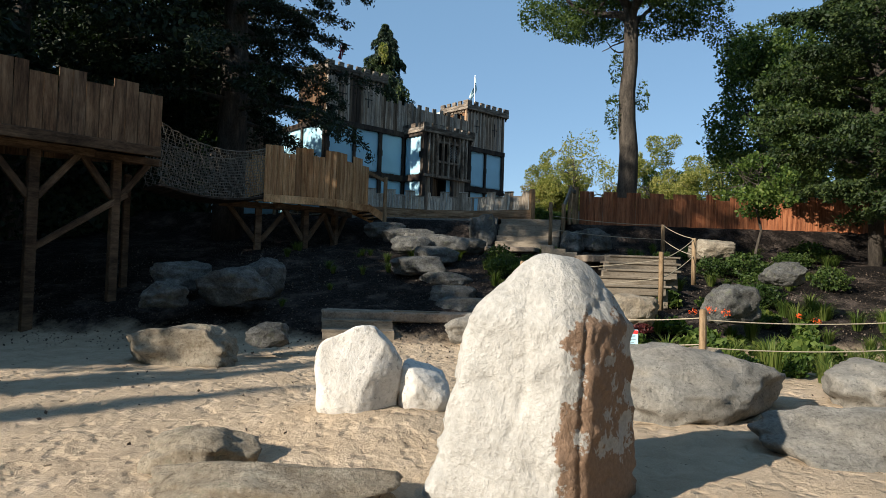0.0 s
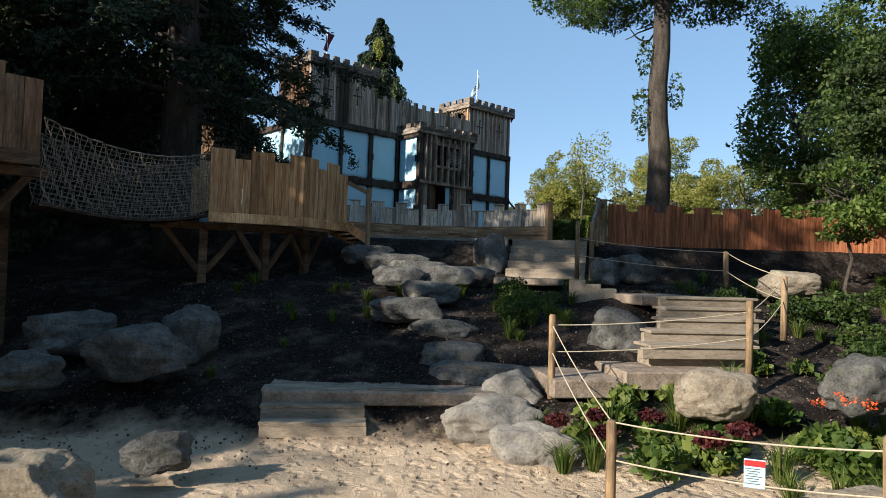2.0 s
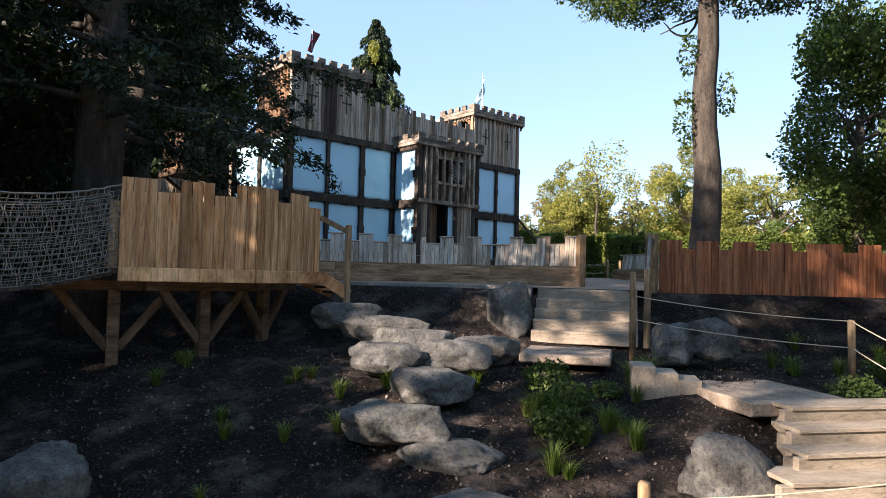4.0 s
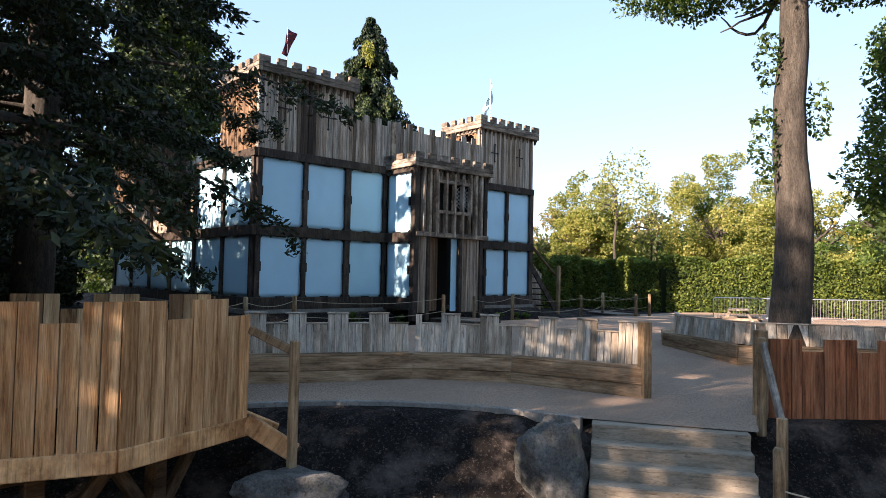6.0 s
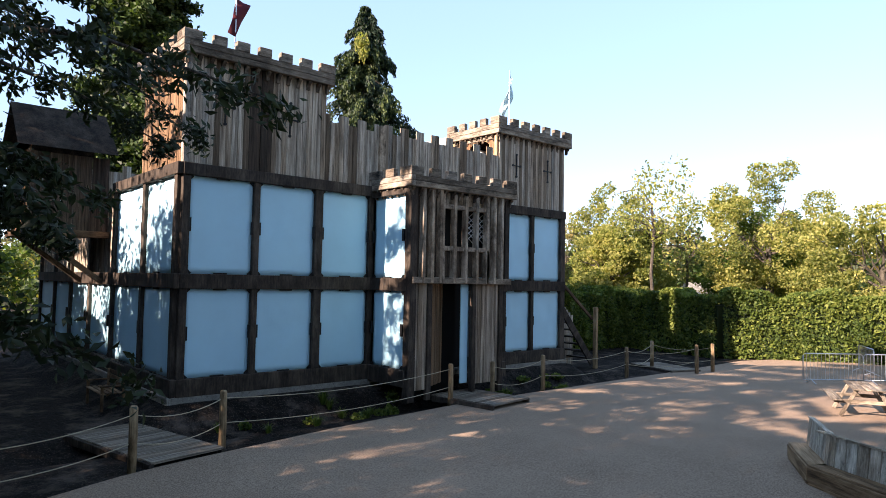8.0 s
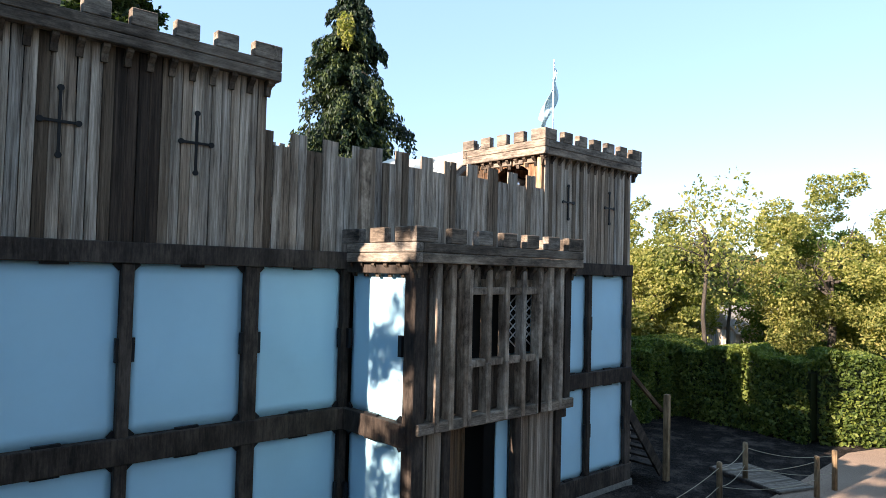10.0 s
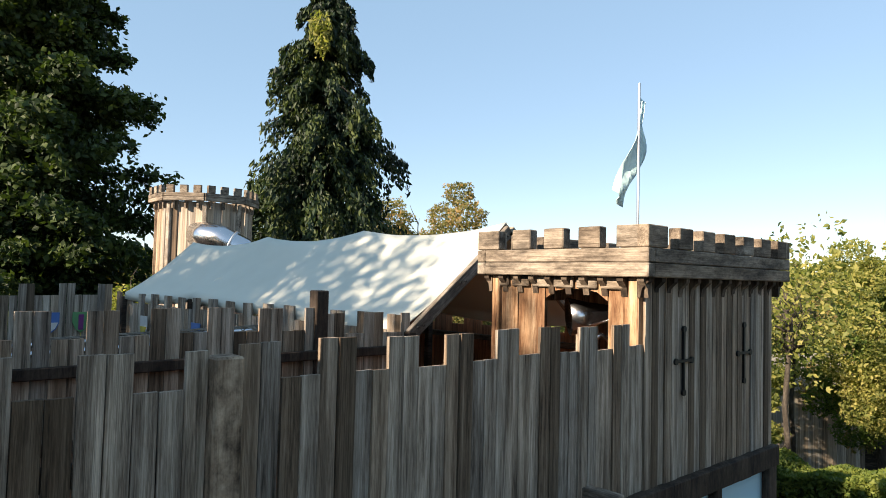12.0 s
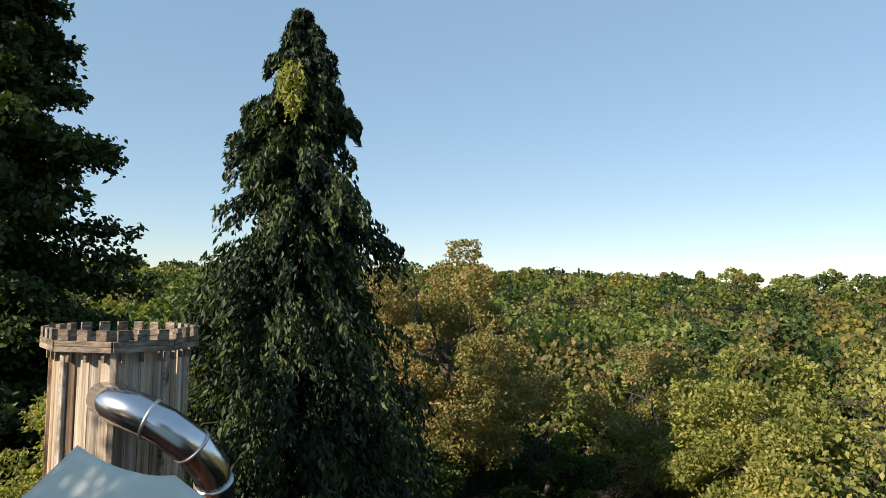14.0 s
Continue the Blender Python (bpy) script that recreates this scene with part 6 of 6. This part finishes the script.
tree("yew_tree", -1.0, 33.0, "dark spreading evergreen in deep shade", 10.0, 0.4, (0, 0, 7.4), (5.6, 5.4, 5.8), M["yew_leaf"], 24000, 0.27, 12, 54, limbs=8)
tree("yew_tree", 9.5, 50.0, "dark spreading evergreen behind the castle", 11.0, 0.4, (0, 0, 7.6), (5.4, 5.4, 6.4), M["yew_leaf"], 24000, 0.28, 13, 54, limbs=8)
tree("yew_tree", 8.6, 33.2, "dark spreading evergreen beside the castle", 5.0, 0.3, (0, 0, 3.2), (2.4, 2.4, 3.0), M["yew_leaf"], 8000, 0.2, 14, 34, limbs=7)
# trees that stand out of view and shade the bank and the sand
for i, (x, y, r, ry, h) in enumerate(((-13, 16.4, 4.6, 4.6, 11), (-20, 20.5, 5.0, 5.0, 12), (-12, 23, 4.5, 4.5, 11), (-21, 10.6, 2.6, 0.55, 12), (-13, 13.2, 2.6, 1.5, 9), (-17, 15.2, 4.0, 1.6, 12.5), (-25, 13.4, 3, 1.1, 13), (-27, 9.4, 2.0, 0.35, 13), (-9, 29, 5, 5, 12))):
    tree("shade_tree", x, y, "leafy tree shading the bank", h * 0.7, 0.35 if ry > 2 else 0.16, (0, 0, h * 0.62), (r, ry, h * 0.42), M["oak_leaf"], 16000 if ry > 2 else 4500, 0.34, 20 + i, 45, limbs=6 if ry > 2 else 0)
tree("yew_tree", -6.5, 16.2, "dark spreading evergreen in deep shade", 5.5, 0.3, (0, 0, 3.9), (3.6, 3.6, 3.6), M["yew_leaf"], 22000, 0.24, 27, 45, limbs=6)
tree("yew_tree", -6.0, 12.9, "dark spreading evergreen in deep shade", 4.5, 0.25, (0, 0, 3.2), (2.4, 1.9, 3.0), M["yew_leaf"], 14000, 0.22, 28, 36, limbs=6)
for i, (x, y, ry) in enumerate(((-22, 13.4, 1.7),)):
    tree("shade_tree", x, y, "tall leafy tree shading the bank", 13.5, 0.3, (0, 0, 18.3), (3.6, ry, 5.2), M["oak_leaf"], 1700, 0.34, 120 + i, 34, limbs=4)
tree("shade_tree", -10.0, 14.4, "tall leafy tree shading the yard", 12.5, 0.35, (0, 0, 16.2), (3.4, 3.6, 3.2), M["oak_leaf"], 5500, 0.34, 126, 36, limbs=6)
tree("shade_tree", -14.0, 19.2, "tall leafy tree shading the yard", 16.0, 0.4, (0, 0, 20.6), (4.0, 4.2, 3.4), M["oak_leaf"], 6500, 0.34, 127, 40, limbs=6)
# unseen tall trees added behind the play area to cut skylight on sand and bank
for i, (x, y, r, h) in enumerate(((-16, -7, 6.5, 15), (-8, -14, 6.5, 16), (3, -16, 6.5, 15), (14, -14, 6.5, 15), (24, -9, 6.0, 14), (-24, -2.5, 4.0, 12))):
    tree("shade_tree", x, y, "unseen tall leafy tree added to cut skylight on the play area", h * 0.6, 0.4, (0, 0, h * 0.55), (r, r, h * 0.48), M["oak_leaf"], 15000, 0.42, 140 + i, 60, limbs=6)
# oak by the yard
oak = tree("oak_tree", 23.4, 15.4, "tall oak with a bare straight trunk and high crown", 10.6, 0.5, (0.2, 0, 13.6), (6.6, 6.6, 4.2), M["oak_leaf"], 95000, 0.145, 30, 110, limbs=6, csize=(0.12, 0.24), low=0.9,
           extra=[(-0.55, 0.45, 5.4, 0.38, 0.38, 1.2), (0.5, -0.42, 6.2, 0.32, 0.32, 0.8), (-0.5, 0.4, 7.6, 0.34, 0.34, 0.8), (-2.2, 2.0, 9.3, 0.9, 0.8, 0.6), (-3.3, 2.9, 9.9, 1.0, 0.9, 0.7), (-1.4, 1.6, 10.3, 0.9, 0.9, 0.6),
                  (2.0, -1.7, 9.7, 0.9, 0.8, 0.6), (3.2, -2.8, 9.4, 0.9, 0.8, 0.7), (3.9, -3.3, 8.7, 0.6, 0.6, 0.5), (1.2, -1.9, 10.4, 0.8, 0.8, 0.6)])
bough_tree("robinia_tree", 21.7, 4.9, "leafy tree with feathery layered green foliage beyond the fence", 11.0, 0.2, 2.2, 4.6, M["robinia_leaf"], 62, 110, 0.135, 31, droop=0.3, spray=0.8, slim=0.5, rise=0.45, power=0.5)
bough_tree("robinia_tree", 19.4, 2.2, "leafy tree with feathery layered green foliage beyond the fence", 8.5, 0.16, 1.6, 4.0, M["robinia_leaf"], 46, 110, 0.13, 36, droop=0.32, spray=0.8, slim=0.5, rise=0.4, power=0.5)
tree("holly_tree", 27.2, 6.4, "dense dark green tree behind the plank fence", 6.0, 0.22, (0, 0, 5.6), (4.4, 4.0, 4.6), M["oak_leaf"], 42000, 0.19, 32, 70, limbs=8)
tree("holly_tree", 31.5, 4.5, "dense dark green tree behind the plank fence", 8.0, 0.25, (0, 0, 7.0), (5.5, 5.0, 6.0), M["oak_leaf"], 30000, 0.26, 33, 60, limbs=8)
tree("sapling", 17.4, 6.9, "slim bare-stemmed shrub in front of the plank fence", 2.6, 0.05, (0, 0, 2.4), (1.4, 1.3, 1.0), M["green_leaf"], 3500, 0.13, 34, 22, limbs=6)
tree("pine_tree", 37.5, 15.0, "dark evergreen at the edge of the yard", 8.0, 0.3, (0, 0, 7.0), (3.8, 3.6, 6.2), M["oak_leaf"], 30000, 0.24, 35, 60, limbs=8)
# cypress behind the castle
cyp = conifer("cypress_tree", 36.3, 52.2, "tall dark cypress with hanging sprays and yellow-green tips", 22.9, 6.5, M["cypress_leaf"], 140000, 0.30, 40, 0.4, z=3.6, base=0.5, power=0.7, tiers=62)
rng = np.random.default_rng(41)
c, d = blob_points([(-1.1, -1.3, 19.6, 0.55, 0.55, 0.75), (-1.2, -1.6, 18.7, 0.35, 0.35, 0.5)], 420, rng, 0.3)
o = new("pale_spray", leaf_mesh("pale_spray", c, 0.26, M["lime_leaf"], rng, 1.0, 0.4))
o.parent = cyp
# autumn trees behind and to the side
BACK = [(50.5, 59.5, 20.0, 6.4, "autumn_leaf", 48000), (56.5, 45.0, 12.2, 4.4, "lime_leaf", 22000), (60.0, 34.6, 17.0, 4.6, "lime_leaf", 24000), (52.0, 42.0, 14.8, 3.6, "lime_leaf", 12000), (48.0, 39.8, 11.0, 3.2, "lime_leaf", 14000), (64.5, 37.0, 14.5, 4.6, "green_leaf", 18000),
        (58.0, 27.0, 13.0, 4.6, "lime_leaf", 18000), (61, 52, 13.0, 4.6, "autumn_leaf", 14000), (64, 50, 12.5, 4.2, "lime_leaf", 14000), (70, 39, 13.0, 5.0, "autumn_leaf", 14000), (46.0, 58.0, 9.0, 4.0, "oak_leaf", 12000), (44, 66, 15.0, 5.0, "green_leaf", 14000),
        (53, 54, 9.0, 3.6, "oak_leaf", 12000), (52, 20, 12, 4.5, "green_leaf", 14000), (48, 12, 12, 4.5, "green_leaf", 12000), (33, 62, 12, 4.5, "lime_leaf", 12000)]
for i, (x, y, top, r, lf, n) in enumerate(BACK):
    z0 = gz(x, y)
    H = top - z0
    words = {"autumn_leaf": "broadleaf tree turning brown and orange", "lime_leaf": "broadleaf tree turning yellow-green", "green_leaf": "green broadleaf tree", "oak_leaf": "dark green broadleaf tree"}[lf]
    tree("broadleaf_tree", x, y, words + " beyond the yard", H * 0.6, 0.16 + r * 0.025, (0, 0, H * 0.56), (r, r, H * 0.44), M[lf], int(n * 1.5), 0.21, 50 + i, 48, limbs=7, csize=(0.13, 0.28))
# a nearly bare birch
for x, y, s in ((47.0, 36.2, 81), (58.5, 40.2, 82)):
    tree("birch_tree", x, y, "nearly bare pale-stemmed tree with few leaves", 8.5, 0.13, (0, 0, 8.0), (2.6, 2.6, 3.6), M["lime_leaf"], 1400, 0.24, s, 30, limbs=9)

# ---------------------------------------------------------------- hedge
def hedge(name, x0, y0, x1, y1, thick, h, n, seed, label, leaf="hedge_leaf"):
    rng = np.random.default_rng(seed)
    a, b_ = np.array([x0, y0]), np.array([x1, y1])
    d = (b_ - a) / np.linalg.norm(b_ - a)
    nr = np.array([-d[1], d[0]])
    L = np.linalg.norm(b_ - a)
    s, w, z = rng.random(n) * L, (rng.random(n) - 0.5), rng.random(n)
    face = rng.integers(0, 3, n)
    w = np.where(face == 0, -0.5 + rng.random(n) ** 2 * 0.2, np.where(face == 1, 0.5 - rng.random(n) ** 2 * 0.2, w))
    z = np.where(face == 2, 1 - rng.random(n) ** 2 * 0.12, z)
    wob = 0.10 * np.sin(s * 2.1 + z * 5) + 0.07 * np.sin(s * 5.3 + 1)
    xy = a + d * s[:, None] + nr * ((w * thick) + wob * np.sign(w + 1e-6))[:, None]
    g = ground_z(xy[:, 0], xy[:, 1])
    zz = g + z * (h + 0.18 * np.sin(s * 1.7) + 0.1 * np.sin(s * 4.1))
    c = np.stack([xy[:, 0], xy[:, 1], zz], 1)
    t = thing(name, label, "hedge")
    o = new("foliage", leaf_mesh("foliage", c, 0.17 if leaf == "hedge_leaf" else 0.28, M[leaf], rng))
    o.parent = t
    bm_ = bmesh.new()
    for k in range(int(L / 0.5)):
        q = a + d * (k + 0.5) * 0.5
        tube(bm_, [(q[0], q[1], gz(*q) - 0.1), (q[0] + 0.05 * math.sin(k * 3), q[1], gz(*q) + h * 0.8)], [0.05, 0.015], 5, False)
    part("stem_row", bm_, M["bark"], t)
    # added solid dark block stands in for the shade deep in the foliage
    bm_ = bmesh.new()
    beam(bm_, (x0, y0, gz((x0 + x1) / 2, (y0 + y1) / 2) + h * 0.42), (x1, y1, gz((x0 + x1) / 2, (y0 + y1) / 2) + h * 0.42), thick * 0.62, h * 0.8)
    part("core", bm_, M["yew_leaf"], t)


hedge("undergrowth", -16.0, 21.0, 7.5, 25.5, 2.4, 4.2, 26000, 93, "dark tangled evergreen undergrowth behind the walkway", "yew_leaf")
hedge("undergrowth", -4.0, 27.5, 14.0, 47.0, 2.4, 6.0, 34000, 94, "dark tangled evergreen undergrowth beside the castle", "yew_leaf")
hedge("hedge", 33.0, 36.5, 43.4, 36.0, 1.8, 3.1, 42000, 90, "tall dense clipped hedge in shade behind the yard")
hedge("hedge", 43.6, 37.0, 42.6, 29.6, 1.8, 3.1, 30000, 91, "tall dense clipped hedge, sunlit yellow-green")
hedge("hedge", 42.9, 29.9, 50.5, 18.5, 1.8, 3.2, 44000, 92, "tall dense clipped hedge, sunlit yellow-green")

# ---------------------------------------------------------------- far woods
def far_wood():
    rng = np.random.default_rng(123)
    sets = {"wood_leaf": [], "wood_leaf_gold": [], "wood_leaf_dark": [], "wood_leaf_olive": [], "wood_leaf_light": []}
    n = 1700
    az = rng.uniform(math.radians(-22), math.radians(112), n)
    dist = 62 + 620 * rng.random(n) ** 1.35
    for a, dd in zip(az, dist):
        x, y = 22 + dd * math.cos(a), 26 + dd * math.sin(a)
        if x < 62 and y < 66:
            continue
        if dd < 75 and y > 60 and x < 44:
            continue
        z0 = gz(x, y)
        h, r = rng.uniform(6, 15.5), rng.uniform(2.6, 6.6) * (1 + dd / 900)
        k = int(np.clip(52000 / dd, 120, 700))
        d = rng.normal(size=(k, 3))
        d /= np.linalg.norm(d, axis=1)[:, None]
        d[:, 2] = np.abs(d[:, 2]) * 1.25 - 0.3
        rr = (0.74 + 0.34 * rng.random(k) + 0.14 * np.sin(d[:, 0] * 6 + x) * np.sin(d[:, 1] * 6 + y))[:, None]
        c = np.array([x, y, z0 + h * 0.62]) + d * rr * np.array([r, r, h * 0.42])
        near_x = (x - 22) / dd
        key = rng.choice(list(sets), p=(0.26, 0.13, 0.23, 0.18, 0.20) if near_x > 0.55 else (0.30, 0.05, 0.36, 0.13, 0.16))
        sets[key].append((c, np.full(k, 0.32 + dd * 0.0042)))
    words = {"wood_leaf": "mixed green woodland crowns", "wood_leaf_gold": "golden autumn woodland crowns", "wood_leaf_dark": "dark green woodland crowns", "wood_leaf_olive": "olive-brown woodland crowns", "wood_leaf_light": "pale green woodland crowns"}
    for key, v in sets.items():
        o = new("far_woods", leaf_mesh("far_woods", np.concatenate([q[0] for q in v]), np.concatenate([q[1] for q in v]), M[key], rng, slim=0.8))
        tagged(o, words[key] + " rolling to the horizon", "woods", kind="stuff")


far_wood()

# ---------------------------------------------------------------- low planting
def tuft_mesh(name, n, h, spread, width, material, seed, arch=0.5):
    """Blades bending out from one foot."""
    rng = np.random.default_rng(seed)
    V, F = [], []
    for i in range(n):
        a = rng.uniform(0, 2 * math.pi)
        L = h * rng.uniform(0.6, 1.1)
        o = spread * rng.uniform(0.2, 1.0)
        bx, by = math.cos(a), math.sin(a)
        sx, sy = -by * width, bx * width
        p0 = np.array([bx * o * 0.25, by * o * 0.25, 0])
        p1 = np.array([bx * o * 0.6, by * o * 0.6, L * 0.65])
        p2 = np.array([bx * o * (1 + arch), by * o * (1 + arch), L * (1 - 0.25 * arch)])
        k = len(V)
        V += [p0 - (sx, sy, 0), p0 + (sx, sy, 0), p1 + (sx, sy, 0), p1 - (sx, sy, 0), p2]
        F += [(k, k + 1, k + 2), (k, k + 2, k + 3), (k + 3, k + 2, k + 4)]
    return mesh_np(name, np.array(V), np.array(F), material)


def clump_mesh(name, n, r, h, size, material, seed, droop=0.0):
    rng = np.random.default_rng(seed)
    c, d = blob_points([(0, 0, h * 0.5, r, r, h * 0.5)], n, rng, 0.5)
    return leaf_mesh(name, c, size, material, rng, droop, 0.75)


TUFTS = [tuft_mesh("grass_tuft", 90, 0.42, 0.28, 0.006, M["grass"], s) for s in (1, 2, 3)]
IRIS = [tuft_mesh("sword_leaf_plant", 34, 0.95, 0.35, 0.016, M["grass"], s, 0.35) for s in (4, 5)]
REDS = [clump_mesh("red_leaf_plant", 260, 0.24, 0.24, 0.095, M["heuchera"], s) for s in (6, 7)]
GREENS = [clump_mesh("leafy_plant", 220, 0.26, 0.32, 0.10, M["green_leaf"], s) for s in (8, 9)]
LIMES = [clump_mesh("lime_leaf_plant", 160, 0.24, 0.26, 0.12, M["hedge_leaf"], s) for s in (10, 11)]
SHRUB = [clump_mesh("shrub", 900, 0.62, 0.75, 0.10, M["oak_leaf"], s) for s in (12, 13)]
FLOW = [clump_mesh("flower_head", 34, 0.16, 0.20, 0.055, M["flower"], s) for s in (14, 15)]


def plant(meshes, x, y, rng, scale, name, label, z=None):
    o = new(name, meshes[int(rng.integers(len(meshes)))])
    s = scale * rng.uniform(0.75, 1.25)
    o.matrix_basis = pose(x, y, (gz(x, y) if z is None else z) - 0.02, 0, 0, rng.uniform(0, 360)) @ Matrix.Diagonal((s, s, s * rng.uniform(0.85, 1.15), 1))
    return tagged(o, label, "plant", group=name + "s")


rng = np.random.default_rng(77)
WAY = [(9.6, 8.4, 1.3), (11.5, 8.2, 1.3), (12.9, 9.5, 1.2), (8.0, 9.0, 0.9), (12, 12.6, 1.5), (9.2, 12, 1.2)]


def bed(n, x0, x1, y0, y1, meshes, scale, name, label, umin=10.3, umax=19.6):
    k = 0
    while k < n:
        x, y = rng.uniform(x0, x1), rng.uniform(y0, y1)
        u = 0.668 * x + 0.743 * y
        if u < umin or u > umax or any((x - a) ** 2 + (y - b2) ** 2 < c * c for a, b2, c in WAY):
            k += 0.02
            continue
        plant(meshes, x, y, rng, scale, name, label)
        k += 1


# the planted bed by the sand
for x, y in ((7.1, 6.6), (7.6, 7.1), (7.0, 7.3), (8.2, 6.6), (7.9, 5.6), (8.6, 5.5)):
    plant(REDS, x, y, rng, 0.7, "red_leaf_plant", "low clump of dark red leaves", 0.55 + 0.06 * (x + y - 13))
for k in range(62):
    x, y = rng.uniform(8.2, 15.5), rng.uniform(0.2, 5.2)
    plant(TUFTS, x, y, rng, 1.25, "grass_tuft", "bushy tuft of bright green grass", None)
for k in range(40):
    x, y = rng.uniform(7.6, 13.2), rng.uniform(2.8, 7.4)
    plant([TUFTS, GREENS, LIMES][k % 3], x, y, rng, 1.15, ["grass_tuft", "leafy_plant", "lime_leaf_plant"][k % 3], ["bushy tuft of bright green grass", "leafy green bedding plant", "bedding plant with broad lime-green leaves"][k % 3], None)
for x, y in ((8.2, 3.6), (8.7, 3.0), (9.2, 2.4), (9.9, 2.0), (8.4, 4.3), (9.4, 3.4)):
    plant(IRIS, x, y, rng, 0.68, "sword_leaf_plant", "clump of tall sword-shaped leaves", None)
for x, y, z in ((9.7, 4.6, 1.25), (9.9, 4.4, 1.2), (10.0, 4.8, 1.3), (10.9, 3.4, 1.2), (11.3, 3.2, 1.1), (9.5, 4.9, 1.2)):
    plant(FLOW, x, y, rng, 0.62, "flower", "cluster of orange-red flowers", z - 0.2)
for x, y in ((9.7, 4.6), (9.9, 4.9), (10.9, 3.4), (11.3, 3.2)):
    plant(GREENS, x, y, rng, 1.6, "leafy_plant", "leafy green bedding plant")
for x, y in ((7.55, 8.1), (7.2, 7.6), (6.9, 7.1), (8.3, 7.3), (9.0, 7.5)):
    plant([LIMES, TUFTS][int(x * 10) % 2], x, y, rng, 1.2, ["lime_leaf_plant", "grass_tuft"][int(x * 10) % 2], ["bedding plant with broad lime-green leaves", "bushy tuft of bright green grass"][int(x * 10) % 2])
for i, (x, y) in enumerate(((8.75, 7.0), (9.2, 6.75), (9.7, 6.45), (8.35, 7.55), (10.2, 6.1), (7.75, 6.25), (8.5, 6.2), (7.3, 6.9), (9.0, 6.0), (7.9, 7.4))):
    kind_ = (LIMES, TUFTS, GREENS)[i % 3]
    plant(kind_, x, y, rng, 1.3, ("lime_leaf_plant", "grass_tuft", "leafy_plant")[i % 3], ("bedding plant with broad lime-green leaves", "bushy tuft of bright green grass", "leafy green bedding plant")[i % 3])
bed(26, 9.2, 13.0, 10.0, 14.0, TUFTS, 0.95, "grass_tuft", "bushy tuft of bright green grass")
for x, y in ((11.0, 11.4), (11.3, 12.0), (10.6, 11.6), (11.7, 11.2), (10.2, 10.9)):
    plant(SHRUB, x, y, rng, 0.55, "shrub", "low grey-green shrub on the bank")
bed(34, 13.5, 22.0, 1.5, 10.5, TUFTS, 1.0, "grass_tuft", "bushy tuft of bright green grass")
bed(10, 13.0, 20.0, 1.5, 9.0, SHRUB, 0.8, "shrub", "low grey-green shrub on the bank")
bed(16, 3.5, 9.0, 12.0, 17.0, TUFTS, 0.7, "grass_tuft", "bushy tuft of bright green grass")
for k in range(40):
    x, y = rng.uniform(17, 31), rng.uniform(28.9, 29.9)
    if not 22.8 < x < 25.6:
        plant([TUFTS, LIMES][k % 2], x, y, rng, 0.8, ["grass_tuft", "lime_leaf_plant"][k % 2], ["bushy tuft of bright green grass", "bedding plant with broad lime-green leaves"][k % 2])


def litter():
    """Dead leaves and bark chips lying on the bank and the sand's edge."""
    rng_ = np.random.default_rng(5)
    n = 26000
    x, y = rng_.uniform(-6, 20, n), rng_.uniform(2, 20, n)
    u = 0.668 * x + 0.743 * y
    keep = (u > 9.0 + 2.0 * rng_.random(n)) & (u < 20) | (rng_.random(n) < 0.025) & (u > 2)
    x, y = x[keep], y[keep]
    c = np.stack([x, y, ground_z(x, y) + 0.02], 1)
    m = leafy("dead_leaf", (0.02, 0.014, 0.010), (0.06, 0.044, 0.033), (0.17, 0.135, 0.107), scale=2.0, trans=0.05)
    o = new("leaf_litter", leaf_mesh("leaf_litter", c, 0.05, m, rng_, 0, 0.7))
    tagged(o, "scattered brown dead leaves and bark chips on the ground", "leaf litter", kind="stuff")


litter()
